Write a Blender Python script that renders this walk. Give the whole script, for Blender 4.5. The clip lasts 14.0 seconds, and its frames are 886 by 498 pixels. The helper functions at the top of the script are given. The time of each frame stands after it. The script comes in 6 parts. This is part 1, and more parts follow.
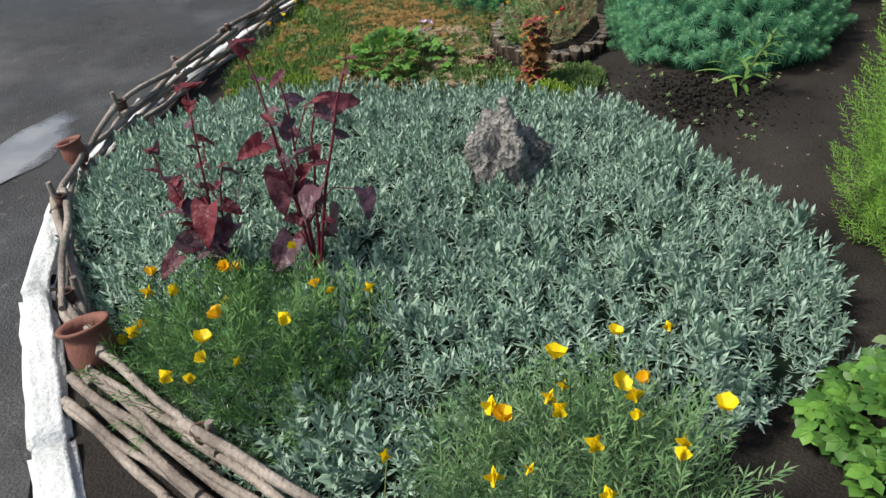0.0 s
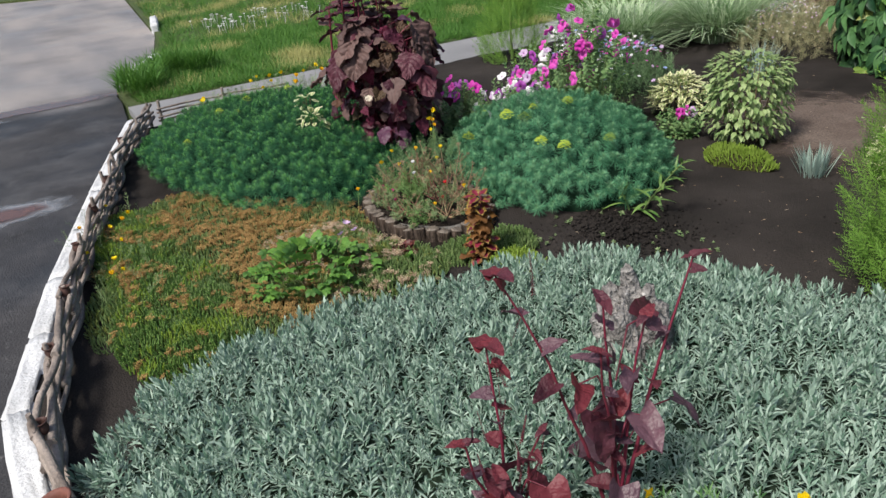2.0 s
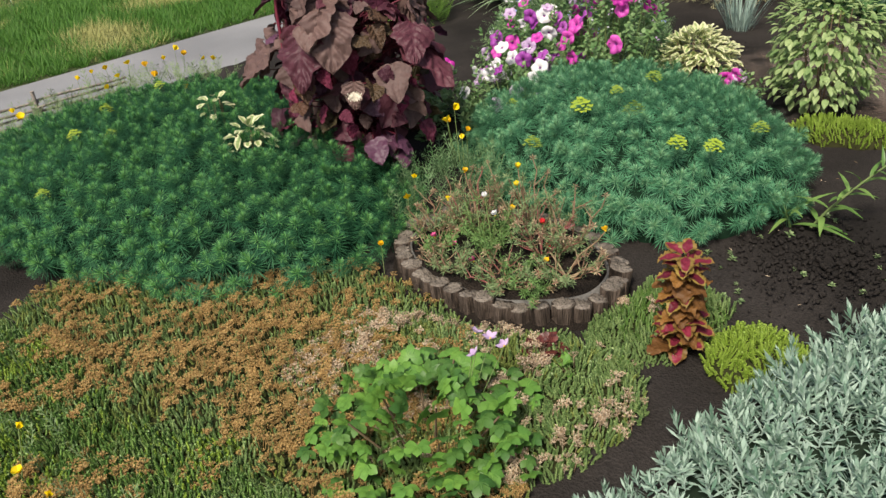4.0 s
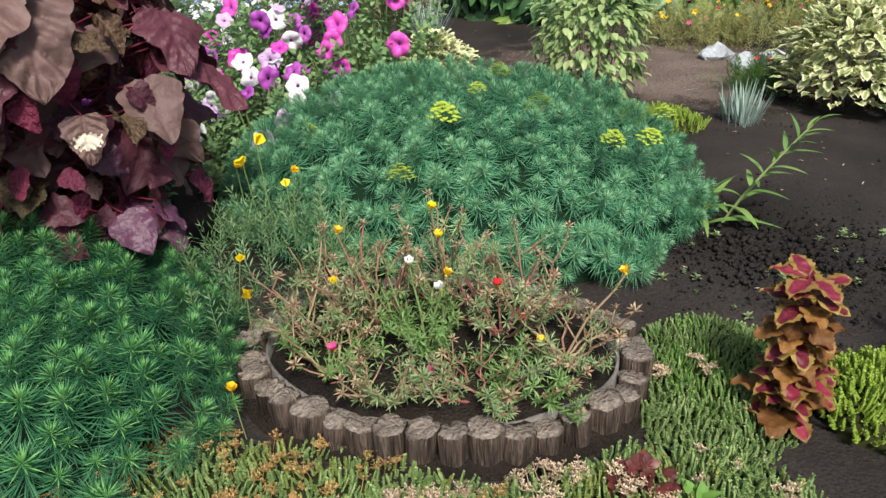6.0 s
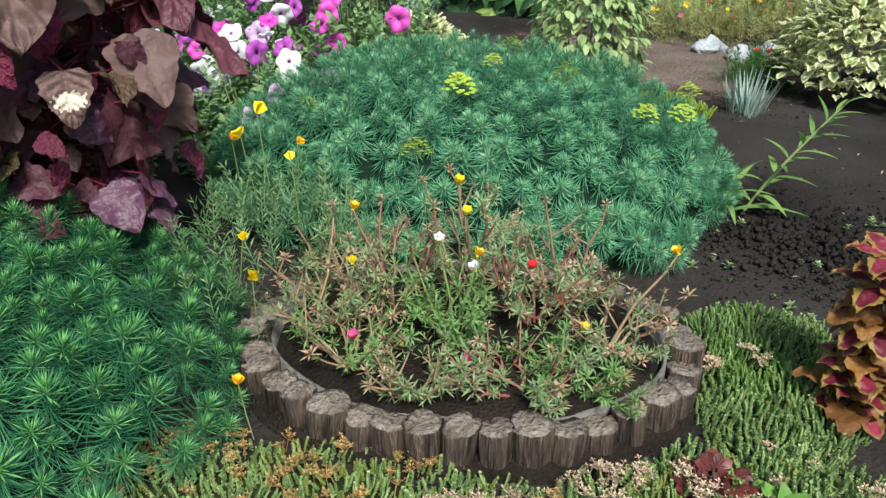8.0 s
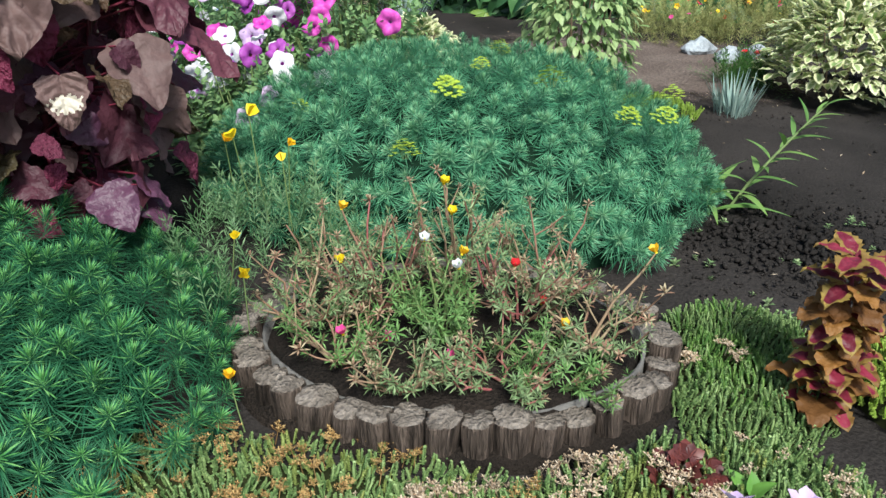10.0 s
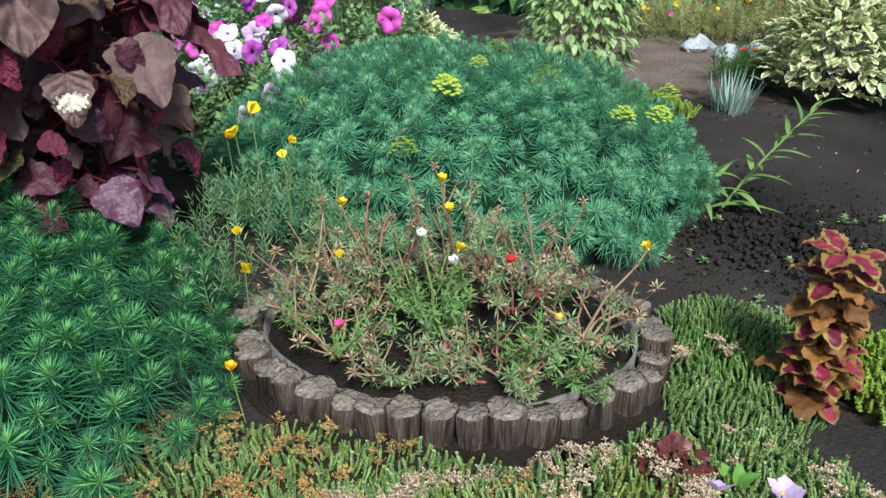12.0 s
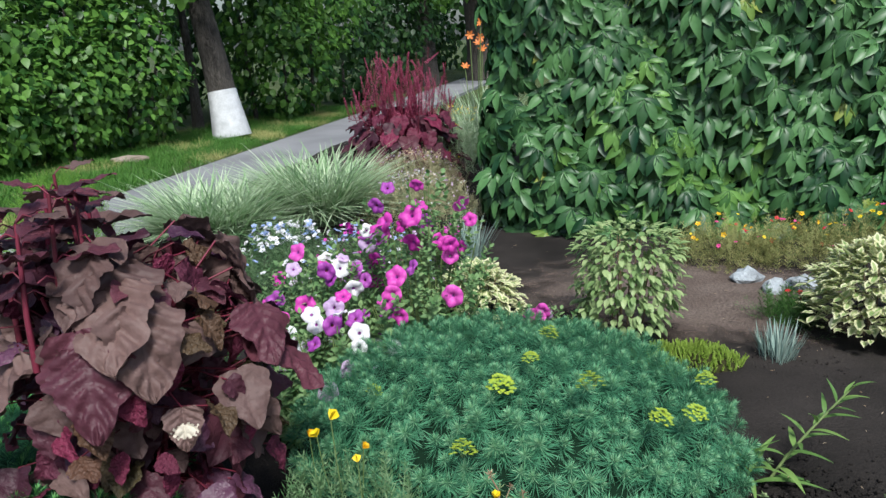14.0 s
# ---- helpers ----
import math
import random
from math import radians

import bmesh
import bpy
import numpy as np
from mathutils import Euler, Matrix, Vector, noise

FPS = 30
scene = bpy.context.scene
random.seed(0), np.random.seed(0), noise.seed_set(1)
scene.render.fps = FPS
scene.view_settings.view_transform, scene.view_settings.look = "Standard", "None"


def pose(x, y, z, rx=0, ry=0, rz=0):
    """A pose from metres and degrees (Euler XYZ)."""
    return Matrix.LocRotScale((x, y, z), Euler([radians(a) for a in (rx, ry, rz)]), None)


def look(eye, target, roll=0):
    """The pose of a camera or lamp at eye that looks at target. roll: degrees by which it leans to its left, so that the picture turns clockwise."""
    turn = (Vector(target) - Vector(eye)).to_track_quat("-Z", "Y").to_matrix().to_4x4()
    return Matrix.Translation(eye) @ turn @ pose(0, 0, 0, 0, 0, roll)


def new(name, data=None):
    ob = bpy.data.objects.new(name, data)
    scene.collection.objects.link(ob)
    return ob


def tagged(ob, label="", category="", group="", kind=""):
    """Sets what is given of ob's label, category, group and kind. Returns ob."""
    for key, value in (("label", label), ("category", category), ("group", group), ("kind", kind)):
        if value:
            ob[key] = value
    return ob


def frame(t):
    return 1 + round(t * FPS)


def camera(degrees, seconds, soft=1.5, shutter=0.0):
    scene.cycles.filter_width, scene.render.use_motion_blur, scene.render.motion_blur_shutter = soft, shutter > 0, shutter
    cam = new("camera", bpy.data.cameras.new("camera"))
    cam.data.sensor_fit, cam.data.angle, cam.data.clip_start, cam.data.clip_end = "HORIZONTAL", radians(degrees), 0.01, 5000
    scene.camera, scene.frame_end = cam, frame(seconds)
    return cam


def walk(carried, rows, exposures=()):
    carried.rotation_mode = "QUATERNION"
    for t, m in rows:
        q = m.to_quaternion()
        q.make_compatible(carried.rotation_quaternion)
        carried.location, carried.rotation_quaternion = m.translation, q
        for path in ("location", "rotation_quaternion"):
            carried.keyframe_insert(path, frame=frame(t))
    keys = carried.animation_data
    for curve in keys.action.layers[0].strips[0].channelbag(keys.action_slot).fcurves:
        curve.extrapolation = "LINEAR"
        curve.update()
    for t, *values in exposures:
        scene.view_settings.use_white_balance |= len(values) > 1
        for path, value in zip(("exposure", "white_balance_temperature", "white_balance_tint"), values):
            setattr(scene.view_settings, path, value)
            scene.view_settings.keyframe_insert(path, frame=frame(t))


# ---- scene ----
cam = camera(59.7, 14.0, soft=1.45)
PATH = [
    (0, (4.656, 0.173, 1.667), (3.014, -0.070, 0.552), -5.57),
    (0.5, (4.539, -0.323, 1.729), (2.795, -0.349, 0.751), -6.23),
    (1, (4.233, -0.875, 1.818), (2.440, -0.624, 0.968), -6.80),
    (1.5, (4.075, -1.329, 1.798), (2.353, -0.728, 0.979), -6.76),
    (2, (3.855, -1.624, 1.793), (2.230, -0.817, 0.952), -6.22),
    (2.2, (3.679, -1.719, 1.748), (2.066, -0.889, 0.906), -6.23),
    (4.3, (1.247, -1.761, 1.571), (0.181, -0.393, 0.575), -5.59),
    (4.5, (1.032, -1.701, 1.530), (0.110, -0.222, 0.549), -5.14),
    (5, (0.630, -1.550, 1.443), (0.039, 0.109, 0.495), -4.04),
    (5.5, (0.315, -1.369, 1.305), (-0.097, 0.347, 0.363), -2.87),
    (6, (0.185, -1.293, 1.170), (-0.125, 0.458, 0.254), -1.90),
    (6.5, (0.065, -1.234, 1.083), (-0.191, 0.535, 0.185), -1.24),
    (7, (0.009, -1.217, 1.047), (-0.222, 0.556, 0.151), -0.41),
    (7.5, (0.002, -1.183, 1.023), (-0.214, 0.589, 0.122), -0.08),
    (8, (0.005, -1.175, 1.031), (-0.200, 0.597, 0.127), 0.09),
    (10.5, (0.042, -1.233, 1.055), (-0.157, 0.538, 0.148), 0.17),
    (11, (0.043, -1.242, 1.054), (-0.157, 0.529, 0.146), 0.17),
    (11.5, (0.043, -1.245, 1.061), (-0.156, 0.526, 0.154), 0.16),
    (12, (0.052, -1.251, 1.074), (-0.151, 0.514, 0.156), 0.34),
    (12.5, (0.068, -1.266, 1.127), (-0.185, 0.476, 0.177), 0.72),
    (12.9, (0.067, -1.310, 1.305), (-0.236, 0.481, 0.469), -0.58),
    (13, (0.072, -1.311, 1.349), (-0.245, 0.500, 0.562), -0.73),
    (13.5, (0.084, -1.351, 1.559), (-0.291, 0.527, 0.982), -2.46),
    (14, (0.114, -1.365, 1.567), (-0.283, 0.523, 1.038), -2.18),
]

EXPOSURES = [(0, 0.68, 6600, 4), (1.0, 0.86, 6480, 7), (1.5, 0.58, 6480, 8), (2.2, 0.52, 6480, 9), (4.3, 0.64, 6980, 8), (5.5, 0.78, 6720, 10), (7, 0.90, 6420, 5), (10.5, 0.90, 5950, 3), (12.4, 0.90, 5900, 3), (13.0, 1.06, 5950, 4), (13.5, 0.63, 5950, 6), (14, 0.60, 5950, 6)]
walk(cam, [(t, look(eye, target, roll)) for t, eye, target, roll in PATH], EXPOSURES)

# ---- light: a bright hazy day ----
world = bpy.data.worlds.new("sky")
scene.world = world
world.use_nodes = True
wn = world.node_tree
sky = wn.nodes.new("ShaderNodeTexSky")
sky.sky_type, sky.sun_disc = "NISHITA", False
SUN_ELEV, SUN_AZ = radians(52), radians(160)
sky.sun_elevation, sky.sun_rotation = SUN_ELEV, SUN_AZ
sky.air_density, sky.dust_density = 1.0, 3.0
wn.nodes["Background"].inputs["Strength"].default_value = 0.10
wn.links.new(sky.outputs[0], wn.nodes["Background"].inputs["Color"])
sun = new("sun", bpy.data.lights.new("sun", "SUN"))
sun.data.energy, sun.data.angle, sun.data.color = 3.5, radians(12), (1.0, 0.95, 0.87)
sun.matrix_world = look((math.sin(SUN_AZ) * 20 * math.cos(SUN_ELEV), math.cos(SUN_AZ) * 20 * math.cos(SUN_ELEV), 20 * math.sin(SUN_ELEV)), (0, 0, 0))

rng = np.random.default_rng(7)


# ---- materials ----
def nodes_of(name):
    m = bpy.data.materials.new(name)
    m.use_nodes = True
    nt = m.node_tree
    return m, nt, nt.nodes["Principled BSDF"]


def mixcol(nt, fac, a, b, blend="MIX"):
    n = nt.nodes.new("ShaderNodeMix")
    n.data_type, n.blend_type = "RGBA", blend
    for socket, value in ((n.inputs[0], fac), (n.inputs[6], a), (n.inputs[7], b)):
        if isinstance(value, (tuple, list)):
            socket.default_value = (*value, 1) if len(value) == 3 else value
        elif isinstance(value, (int, float)):
            socket.default_value = value
        else:
            nt.links.new(value, socket)
    return n.outputs[2]


def noise_fac(nt, scale, lo=0.35, hi=0.65, detail=6, coords="Object", stretch=None):
    tc = nt.nodes.new("ShaderNodeTexCoord")
    out = tc.outputs[coords]
    if stretch:
        mp = nt.nodes.new("ShaderNodeMapping")
        mp.inputs["Scale"].default_value = stretch
        nt.links.new(out, mp.inputs[0])
        out = mp.outputs[0]
    n = nt.nodes.new("ShaderNodeTexNoise")
    n.inputs["Scale"].default_value, n.inputs["Detail"].default_value = scale, detail
    nt.links.new(out, n.inputs["Vector"])
    r = nt.nodes.new("ShaderNodeMapRange")
    r.inputs["From Min"].default_value, r.inputs["From Max"].default_value = lo, hi
    nt.links.new(n.outputs[0], r.inputs["Value"])
    return r.outputs[0]


def bump(nt, bsdf, height, strength=0.5, distance=0.01):
    b = nt.nodes.new("ShaderNodeBump")
    b.inputs["Strength"].default_value, b.inputs["Distance"].default_value = strength, distance
    nt.links.new(height, b.inputs["Height"])
    nt.links.new(b.outputs[0], bsdf.inputs["Normal"])


def surface(name, a, b, big=3.0, small=60.0, dark=0.6, rough=(0.7, 0.95), relief=0.5, distance=0.01, stretch=None, spec=0.4):
    """A rough solid: two colours in large stains, fine grain, relief."""
    m, nt, p = nodes_of(name)
    f1 = noise_fac(nt, big, coords="Object", stretch=stretch)
    f2 = noise_fac(nt, small, 0.3, 0.7, stretch=stretch)
    c = mixcol(nt, f1, a, b)
    c = mixcol(nt, f2, mixcol(nt, 1.0, c, (dark, dark, dark), "MULTIPLY"), c)
    nt.links.new(c, p.inputs["Base Color"])
    r = nt.nodes.new("ShaderNodeMapRange")
    r.inputs["To Min"].default_value, r.inputs["To Max"].default_value = rough
    nt.links.new(f2, r.inputs["Value"])
    nt.links.new(r.outputs[0], p.inputs["Roughness"])
    p.inputs["Specular IOR Level"].default_value = spec
    bump(nt, p, f2, relief, distance)
    return m


def foliage(name, a, b, rough=0.55, thin=0.3, spot=None, grain=90.0, spec=0.35, relief=0.0):
    """Leaf: colour differs leaf by leaf, with mottling and light coming through."""
    m, nt, p = nodes_of(name)
    geo = nt.nodes.new("ShaderNodeNewGeometry")
    info = nt.nodes.new("ShaderNodeObjectInfo")
    add = nt.nodes.new("ShaderNodeMath")
    add.operation = "ADD"
    nt.links.new(geo.outputs["Random Per Island"], add.inputs[0])
    nt.links.new(info.outputs["Random"], add.inputs[1])
    fr = nt.nodes.new("ShaderNodeMath")
    fr.operation = "FRACT"
    nt.links.new(add.outputs[0], fr.inputs[0])
    c = mixcol(nt, fr.outputs[0], a, b)
    f = noise_fac(nt, grain, 0.25, 0.75, 3)
    c = mixcol(nt, f, mixcol(nt, 1.0, c, (0.78, 0.78, 0.78), "MULTIPLY"), c)
    if spot:
        c = mixcol(nt, noise_fac(nt, 9.0, 0.56, 0.7, 3), c, spot)
    nt.links.new(c, p.inputs["Base Color"])
    if relief:
        bump(nt, p, noise_fac(nt, 42.0, 0.2, 0.8, 3), relief, 0.012)
    p.inputs["Roughness"].default_value = rough
    p.inputs["Specular IOR Level"].default_value = spec
    if thin:
        tr = nt.nodes.new("ShaderNodeBsdfTranslucent")
        nt.links.new(c, tr.inputs["Color"])
        mx = nt.nodes.new("ShaderNodeMixShader")
        mx.inputs[0].default_value = thin
        nt.links.new(p.outputs[0], mx.inputs[1])
        nt.links.new(tr.outputs[0], mx.inputs[2])
        nt.links.new(mx.outputs[0], nt.nodes["Material Output"].inputs["Surface"])
    return m


SOIL = surface("dark_soil", (0.021, 0.0185, 0.0172), (0.047, 0.0405, 0.0375), 1.3, 110, 0.55, (0.9, 1.0), 0.55, 0.008, spec=0.08)
SOIL_DRY = surface("drier_soil", (0.135, 0.102, 0.088), (0.21, 0.165, 0.142), 3.0, 60, 0.55, (0.9, 1.0), 0.9, 0.012, spec=0.08)
SOIL_RING = surface("planter_soil", (0.016, 0.013, 0.011), (0.034, 0.026, 0.021), 9.0, 120, 0.6, (0.9, 1.0), 0.9, 0.012, spec=0.1)
EARTH = surface("lawn_earth", (0.05, 0.075, 0.02), (0.08, 0.11, 0.03), 0.7, 30, 0.6, (0.9, 1.0), 0.8, 0.03)
CONCRETE = surface("path_concrete", (0.175, 0.175, 0.185), (0.24, 0.24, 0.25), 0.8, 70, 0.85, (0.7, 0.95), 0.35, 0.006)
WHITEWASH = surface("whitewash", (0.62, 0.63, 0.655), (0.48, 0.49, 0.51), 6.0, 50, 0.82, (0.85, 1.0), 0.5, 0.008)
ROD = surface("weathered_rod", (0.36, 0.305, 0.27), (0.15, 0.12, 0.105), 5.0, 60, 0.65, (0.7, 0.95), 0.7, 0.006, (1, 1, 1))
CLAY = surface("terracotta", (0.21, 0.080, 0.058), (0.145, 0.056, 0.044), 7.0, 80, 0.75, (0.6, 0.85), 0.3, 0.004)
CLAY_DARK = surface("sooty_terracotta", (0.10, 0.045, 0.035), (0.055, 0.03, 0.027), 9.0, 80, 0.7, (0.6, 0.85), 0.3, 0.004)
LOG_SIDE = surface("log_side", (0.22, 0.165, 0.132), (0.038, 0.028, 0.022), 9.0, 45, 0.42, (0.8, 0.97), 1.0, 0.014, (5, 5, 0.35), spec=0.15)
LOG_TOP = surface("log_top", (0.34, 0.29, 0.245), (0.12, 0.098, 0.080), 20.0, 90, 0.50, (0.8, 0.97), 1.0, 0.010, spec=0.15)
ROCK = surface("pitted_rock", (0.50, 0.48, 0.465), (0.30, 0.28, 0.27), 7.0, 38, 0.35, (0.85, 1.0), 1.0, 0.04, spec=0.2)
BLOCK = surface("weathered_block", (0.34, 0.28, 0.23), (0.24, 0.19, 0.155), 6.0, 50, 0.7)
STONE = surface("pale_stone", (0.42, 0.46, 0.49), (0.27, 0.29, 0.31), 9.0, 50, 0.7, (0.6, 0.9), 0.7, 0.01)
LINER = surface("grey_liner", (0.16, 0.15, 0.14), (0.10, 0.094, 0.088), 12.0, 60, 0.7)
BARK = surface("bark", (0.13, 0.115, 0.10), (0.07, 0.06, 0.052), 4.0, 22, 0.45, (0.85, 1.0), 1.0, 0.04, (3, 3, 0.5))
STEM_RED = foliage("red_stem", (0.17, 0.02, 0.045), (0.11, 0.018, 0.03), 0.5, 0)
STEM_PINK = foliage("tan_stem", (0.20, 0.10, 0.066), (0.33, 0.25, 0.15), 0.6, 0)
LILY_LEAF = foliage("lily_leaf", (0.09, 0.19, 0.045), (0.21, 0.34, 0.09), 0.45, 0.25)
MAROON = foliage("maroon_leaf", (0.075, 0.020, 0.020), (0.14, 0.035, 0.028), 0.45, 0.15)
SEED_STAR = foliage("seed_star", (0.26, 0.125, 0.085), (0.48, 0.40, 0.25), 0.7, 0.2)
STEM_RED_PALE = foliage("rosy_stem", (0.26, 0.075, 0.075), (0.24, 0.14, 0.09), 0.55, 0)
STEM_GREEN = foliage("green_stem", (0.13, 0.20, 0.06), (0.18, 0.24, 0.09), 0.55, 0)
STEM_BROWN = foliage("brown_stem", (0.12, 0.085, 0.05), (0.17, 0.12, 0.07), 0.8, 0)
SILVER = foliage("silver_leaf", (0.105, 0.200, 0.138), (0.45, 0.58, 0.49), 0.75, 0.08, spec=0.15)
SILVER_SHADE = foliage("silver_shade", (0.018, 0.030, 0.019), (0.030, 0.046, 0.030), 0.95, 0, grain=40, spec=0.05)
SPURGE = foliage("spurge_needle", (0.028, 0.135, 0.070), (0.135, 0.370, 0.195), 0.5, 0.15, spec=0.2)
SPURGE_L = foliage("spurge_needle_bright", (0.012, 0.074, 0.038), (0.064, 0.212, 0.092), 0.5, 0.15, spec=0.15)
SPURGE_TIP = foliage("spurge_tip", (0.10, 0.33, 0.085), (0.24, 0.50, 0.16), 0.5, 0.3)
SPURGE_PALE = foliage("spurge_pale_tip", (0.17, 0.41, 0.20), (0.34, 0.57, 0.33), 0.5, 0.3)
SPURGE_SHADE = foliage("spurge_shade", (0.006, 0.018, 0.010), (0.010, 0.026, 0.014), 0.95, 0, grain=40, spec=0.05)
SPURGE_BLOOM = foliage("spurge_bloom", (0.46, 0.56, 0.045), (0.34, 0.48, 0.08), 0.6, 0.3)
ORACH = foliage("purple_leaf", (0.046, 0.014, 0.025), (0.118, 0.037, 0.052), 0.5, 0.16, grain=45, spec=0.25, relief=0.35)
ORACH_GREY = foliage("dusky_leaf", (0.086, 0.052, 0.050), (0.148, 0.092, 0.084), 0.55, 0.12, grain=45, spec=0.2, relief=0.30)
ORACH_VIOLET = foliage("violet_leaf", (0.052, 0.018, 0.042), (0.112, 0.044, 0.082), 0.45, 0.16, grain=45, spec=0.35, relief=0.35)
ORACH_OLIVE = foliage("olive_purple_leaf", (0.060, 0.050, 0.022), (0.105, 0.052, 0.034), 0.5, 0.2, grain=45, spec=0.3, relief=0.6)
ORACH_RED = foliage("crimson_leaf", (0.185, 0.024, 0.062), (0.095, 0.026, 0.046), 0.5, 0.22, grain=45, spec=0.25, relief=0.8)
ORACH_SEED = foliage("crimson_seed", (0.56, 0.14, 0.24), (0.36, 0.065, 0.13), 0.6, 0.3)
SEDUM = foliage("sedum_green", (0.095, 0.18, 0.056), (0.30, 0.41, 0.155), 0.5, 0.15)
SEDUM_FRESH = foliage("sedum_fresh", (0.066, 0.16, 0.032), (0.21, 0.34, 0.088), 0.5, 0.15)
SEDUM_OLIVE = foliage("sedum_olive", (0.13, 0.19, 0.045), (0.30, 0.35, 0.10), 0.6, 0.15)
SEDUM_LIME = foliage("sedum_lime", (0.24, 0.37, 0.045), (0.32, 0.44, 0.08), 0.55, 0.2)
SEDUM_SHADE = foliage("sedum_shade", (0.020, 0.028, 0.010), (0.034, 0.034, 0.014), 0.95, 0, grain=40, spec=0.05)
DRY = foliage("dry_bloom", (0.25, 0.135, 0.040), (0.52, 0.35, 0.14), 0.85, 0.15)
DRY_PALE = foliage("dry_bloom_pale", (0.34, 0.22, 0.125), (0.66, 0.54, 0.40), 0.85, 0.15)
COLEUS_IN = foliage("coleus_centre", (0.26, 0.026, 0.055), (0.11, 0.012, 0.024), 0.5, 0.25, grain=60, relief=0.5)
COLEUS_RIM = foliage("coleus_rim", (0.19, 0.105, 0.030), (0.30, 0.21, 0.050), 0.55, 0.25)
COLEUS_OUT = foliage("coleus_ochre", (0.115, 0.048, 0.016), (0.29, 0.135, 0.032), 0.6, 0.3, grain=60, relief=0.6)
LIME_LEAF = foliage("fresh_leaf", (0.17, 0.34, 0.06), (0.11, 0.26, 0.05), 0.5, 0.3)
GREEN_LEAF = foliage("green_leaf", (0.05, 0.14, 0.03), (0.10, 0.21, 0.045), 0.5, 0.3)
POPPY_LEAF = foliage("poppy_leaf", (0.045, 0.13, 0.040), (0.16, 0.30, 0.095), 0.6, 0.25)
FEATHER_FRESH = foliage("fresh_feathery_leaf", (0.12, 0.25, 0.065), (0.20, 0.34, 0.11), 0.6, 0.25)
FEATHER = foliage("feathery_leaf", (0.14, 0.235, 0.090), (0.29, 0.37, 0.18), 0.6, 0.25)
WISP = foliage("wispy_leaf", (0.065, 0.16, 0.055), (0.20, 0.31, 0.15), 0.6, 0.25)
BREATH = foliage("fading_froth", (0.24, 0.26, 0.12), (0.50, 0.45, 0.28), 0.7, 0.2)
PET_LEAF = foliage("soft_green_leaf", (0.095, 0.205, 0.070), (0.26, 0.39, 0.16), 0.55, 0.3)
BUSH_LEAF = foliage("pale_green_leaf", (0.18, 0.29, 0.10), (0.40, 0.50, 0.23), 0.5, 0.3)
CREAM_LEAF = foliage("cream_edge", (0.64, 0.64, 0.36), (0.80, 0.79, 0.52), 0.5, 0.3)
MID_LEAF = foliage("leaf_centre", (0.24, 0.36, 0.12), (0.42, 0.50, 0.22), 0.5, 0.3)
BLUE_GRASS = foliage("blue_blade", (0.20, 0.31, 0.28), (0.34, 0.43, 0.37), 0.6, 0.15)
STRAW = foliage("straw_leaf", (0.20, 0.24, 0.075), (0.33, 0.31, 0.12), 0.7, 0.2)
PALE_GRASS = foliage("striped_blade", (0.20, 0.36, 0.15), (0.68, 0.78, 0.56), 0.6, 0.3)
LAWN = foliage("lawn_blade", (0.045, 0.15, 0.020), (0.11, 0.25, 0.036), 0.6, 0.3)
LAWN_DRY = foliage("dry_blade", (0.36, 0.36, 0.13), (0.44, 0.43, 0.17), 0.7, 0.3)
KOCHIA = foliage("feather_bush", (0.13, 0.28, 0.035), (0.21, 0.38, 0.06), 0.6, 0.3)
VINE = foliage("creeper_leaf", (0.008, 0.042, 0.015), (0.095, 0.215, 0.070), 0.42, 0.12, grain=30, spec=0.36)
VINE_LIGHT = foliage("light_creeper_leaf", (0.045, 0.130, 0.028), (0.17, 0.33, 0.075), 0.42, 0.2, grain=30, spec=0.35)
VINE_YOUNG = foliage("young_creeper_leaf", (0.18, 0.30, 0.06), (0.32, 0.36, 0.08), 0.4, 0.3, grain=30)
VINE_SHADE = surface("creeper_shade", (0.006, 0.012, 0.005), (0.010, 0.018, 0.008), 5, 30, rough=(0.95, 1.0), spec=0.02)
HEDGE = foliage("hedge_leaf", (0.020, 0.076, 0.015), (0.150, 0.31, 0.052), 0.45, 0.35, grain=20)
HEDGE_DEEP = foliage("hedge_leaf_deep", (0.010, 0.036, 0.010), (0.045, 0.11, 0.024), 0.5, 0.3, grain=20)
YELLOW = foliage("yellow_petal", (0.90, 0.66, 0.008), (0.92, 0.72, 0.02), 0.5, 0.3)
ORANGE = foliage("orange_petal", (0.90, 0.50, 0.010), (0.92, 0.58, 0.02), 0.5, 0.3)
MAGENTA = foliage("magenta_petal", (0.62, 0.035, 0.42), (0.72, 0.10, 0.52), 0.5, 0.3)
VIOLET = foliage("violet_petal", (0.34, 0.05, 0.38), (0.45, 0.10, 0.48), 0.5, 0.3)
LILAC = foliage("lilac_petal", (0.56, 0.38, 0.66), (0.68, 0.50, 0.72), 0.5, 0.3)
WHITE = foliage("white_petal", (0.82, 0.80, 0.84), (0.86, 0.85, 0.88), 0.5, 0.3)
RED = foliage("red_petal", (0.65, 0.02, 0.03), (0.75, 0.05, 0.06), 0.5, 0.3)
PINK = foliage("pink_petal", (0.75, 0.05, 0.28), (0.80, 0.10, 0.36), 0.5, 0.3)
SALMON = foliage("lily_petal", (0.85, 0.25, 0.06), (0.88, 0.32, 0.10), 0.5, 0.3)
SKYBLUE = foliage("blue_petal", (0.32, 0.42, 0.78), (0.45, 0.55, 0.82), 0.5, 0.3)


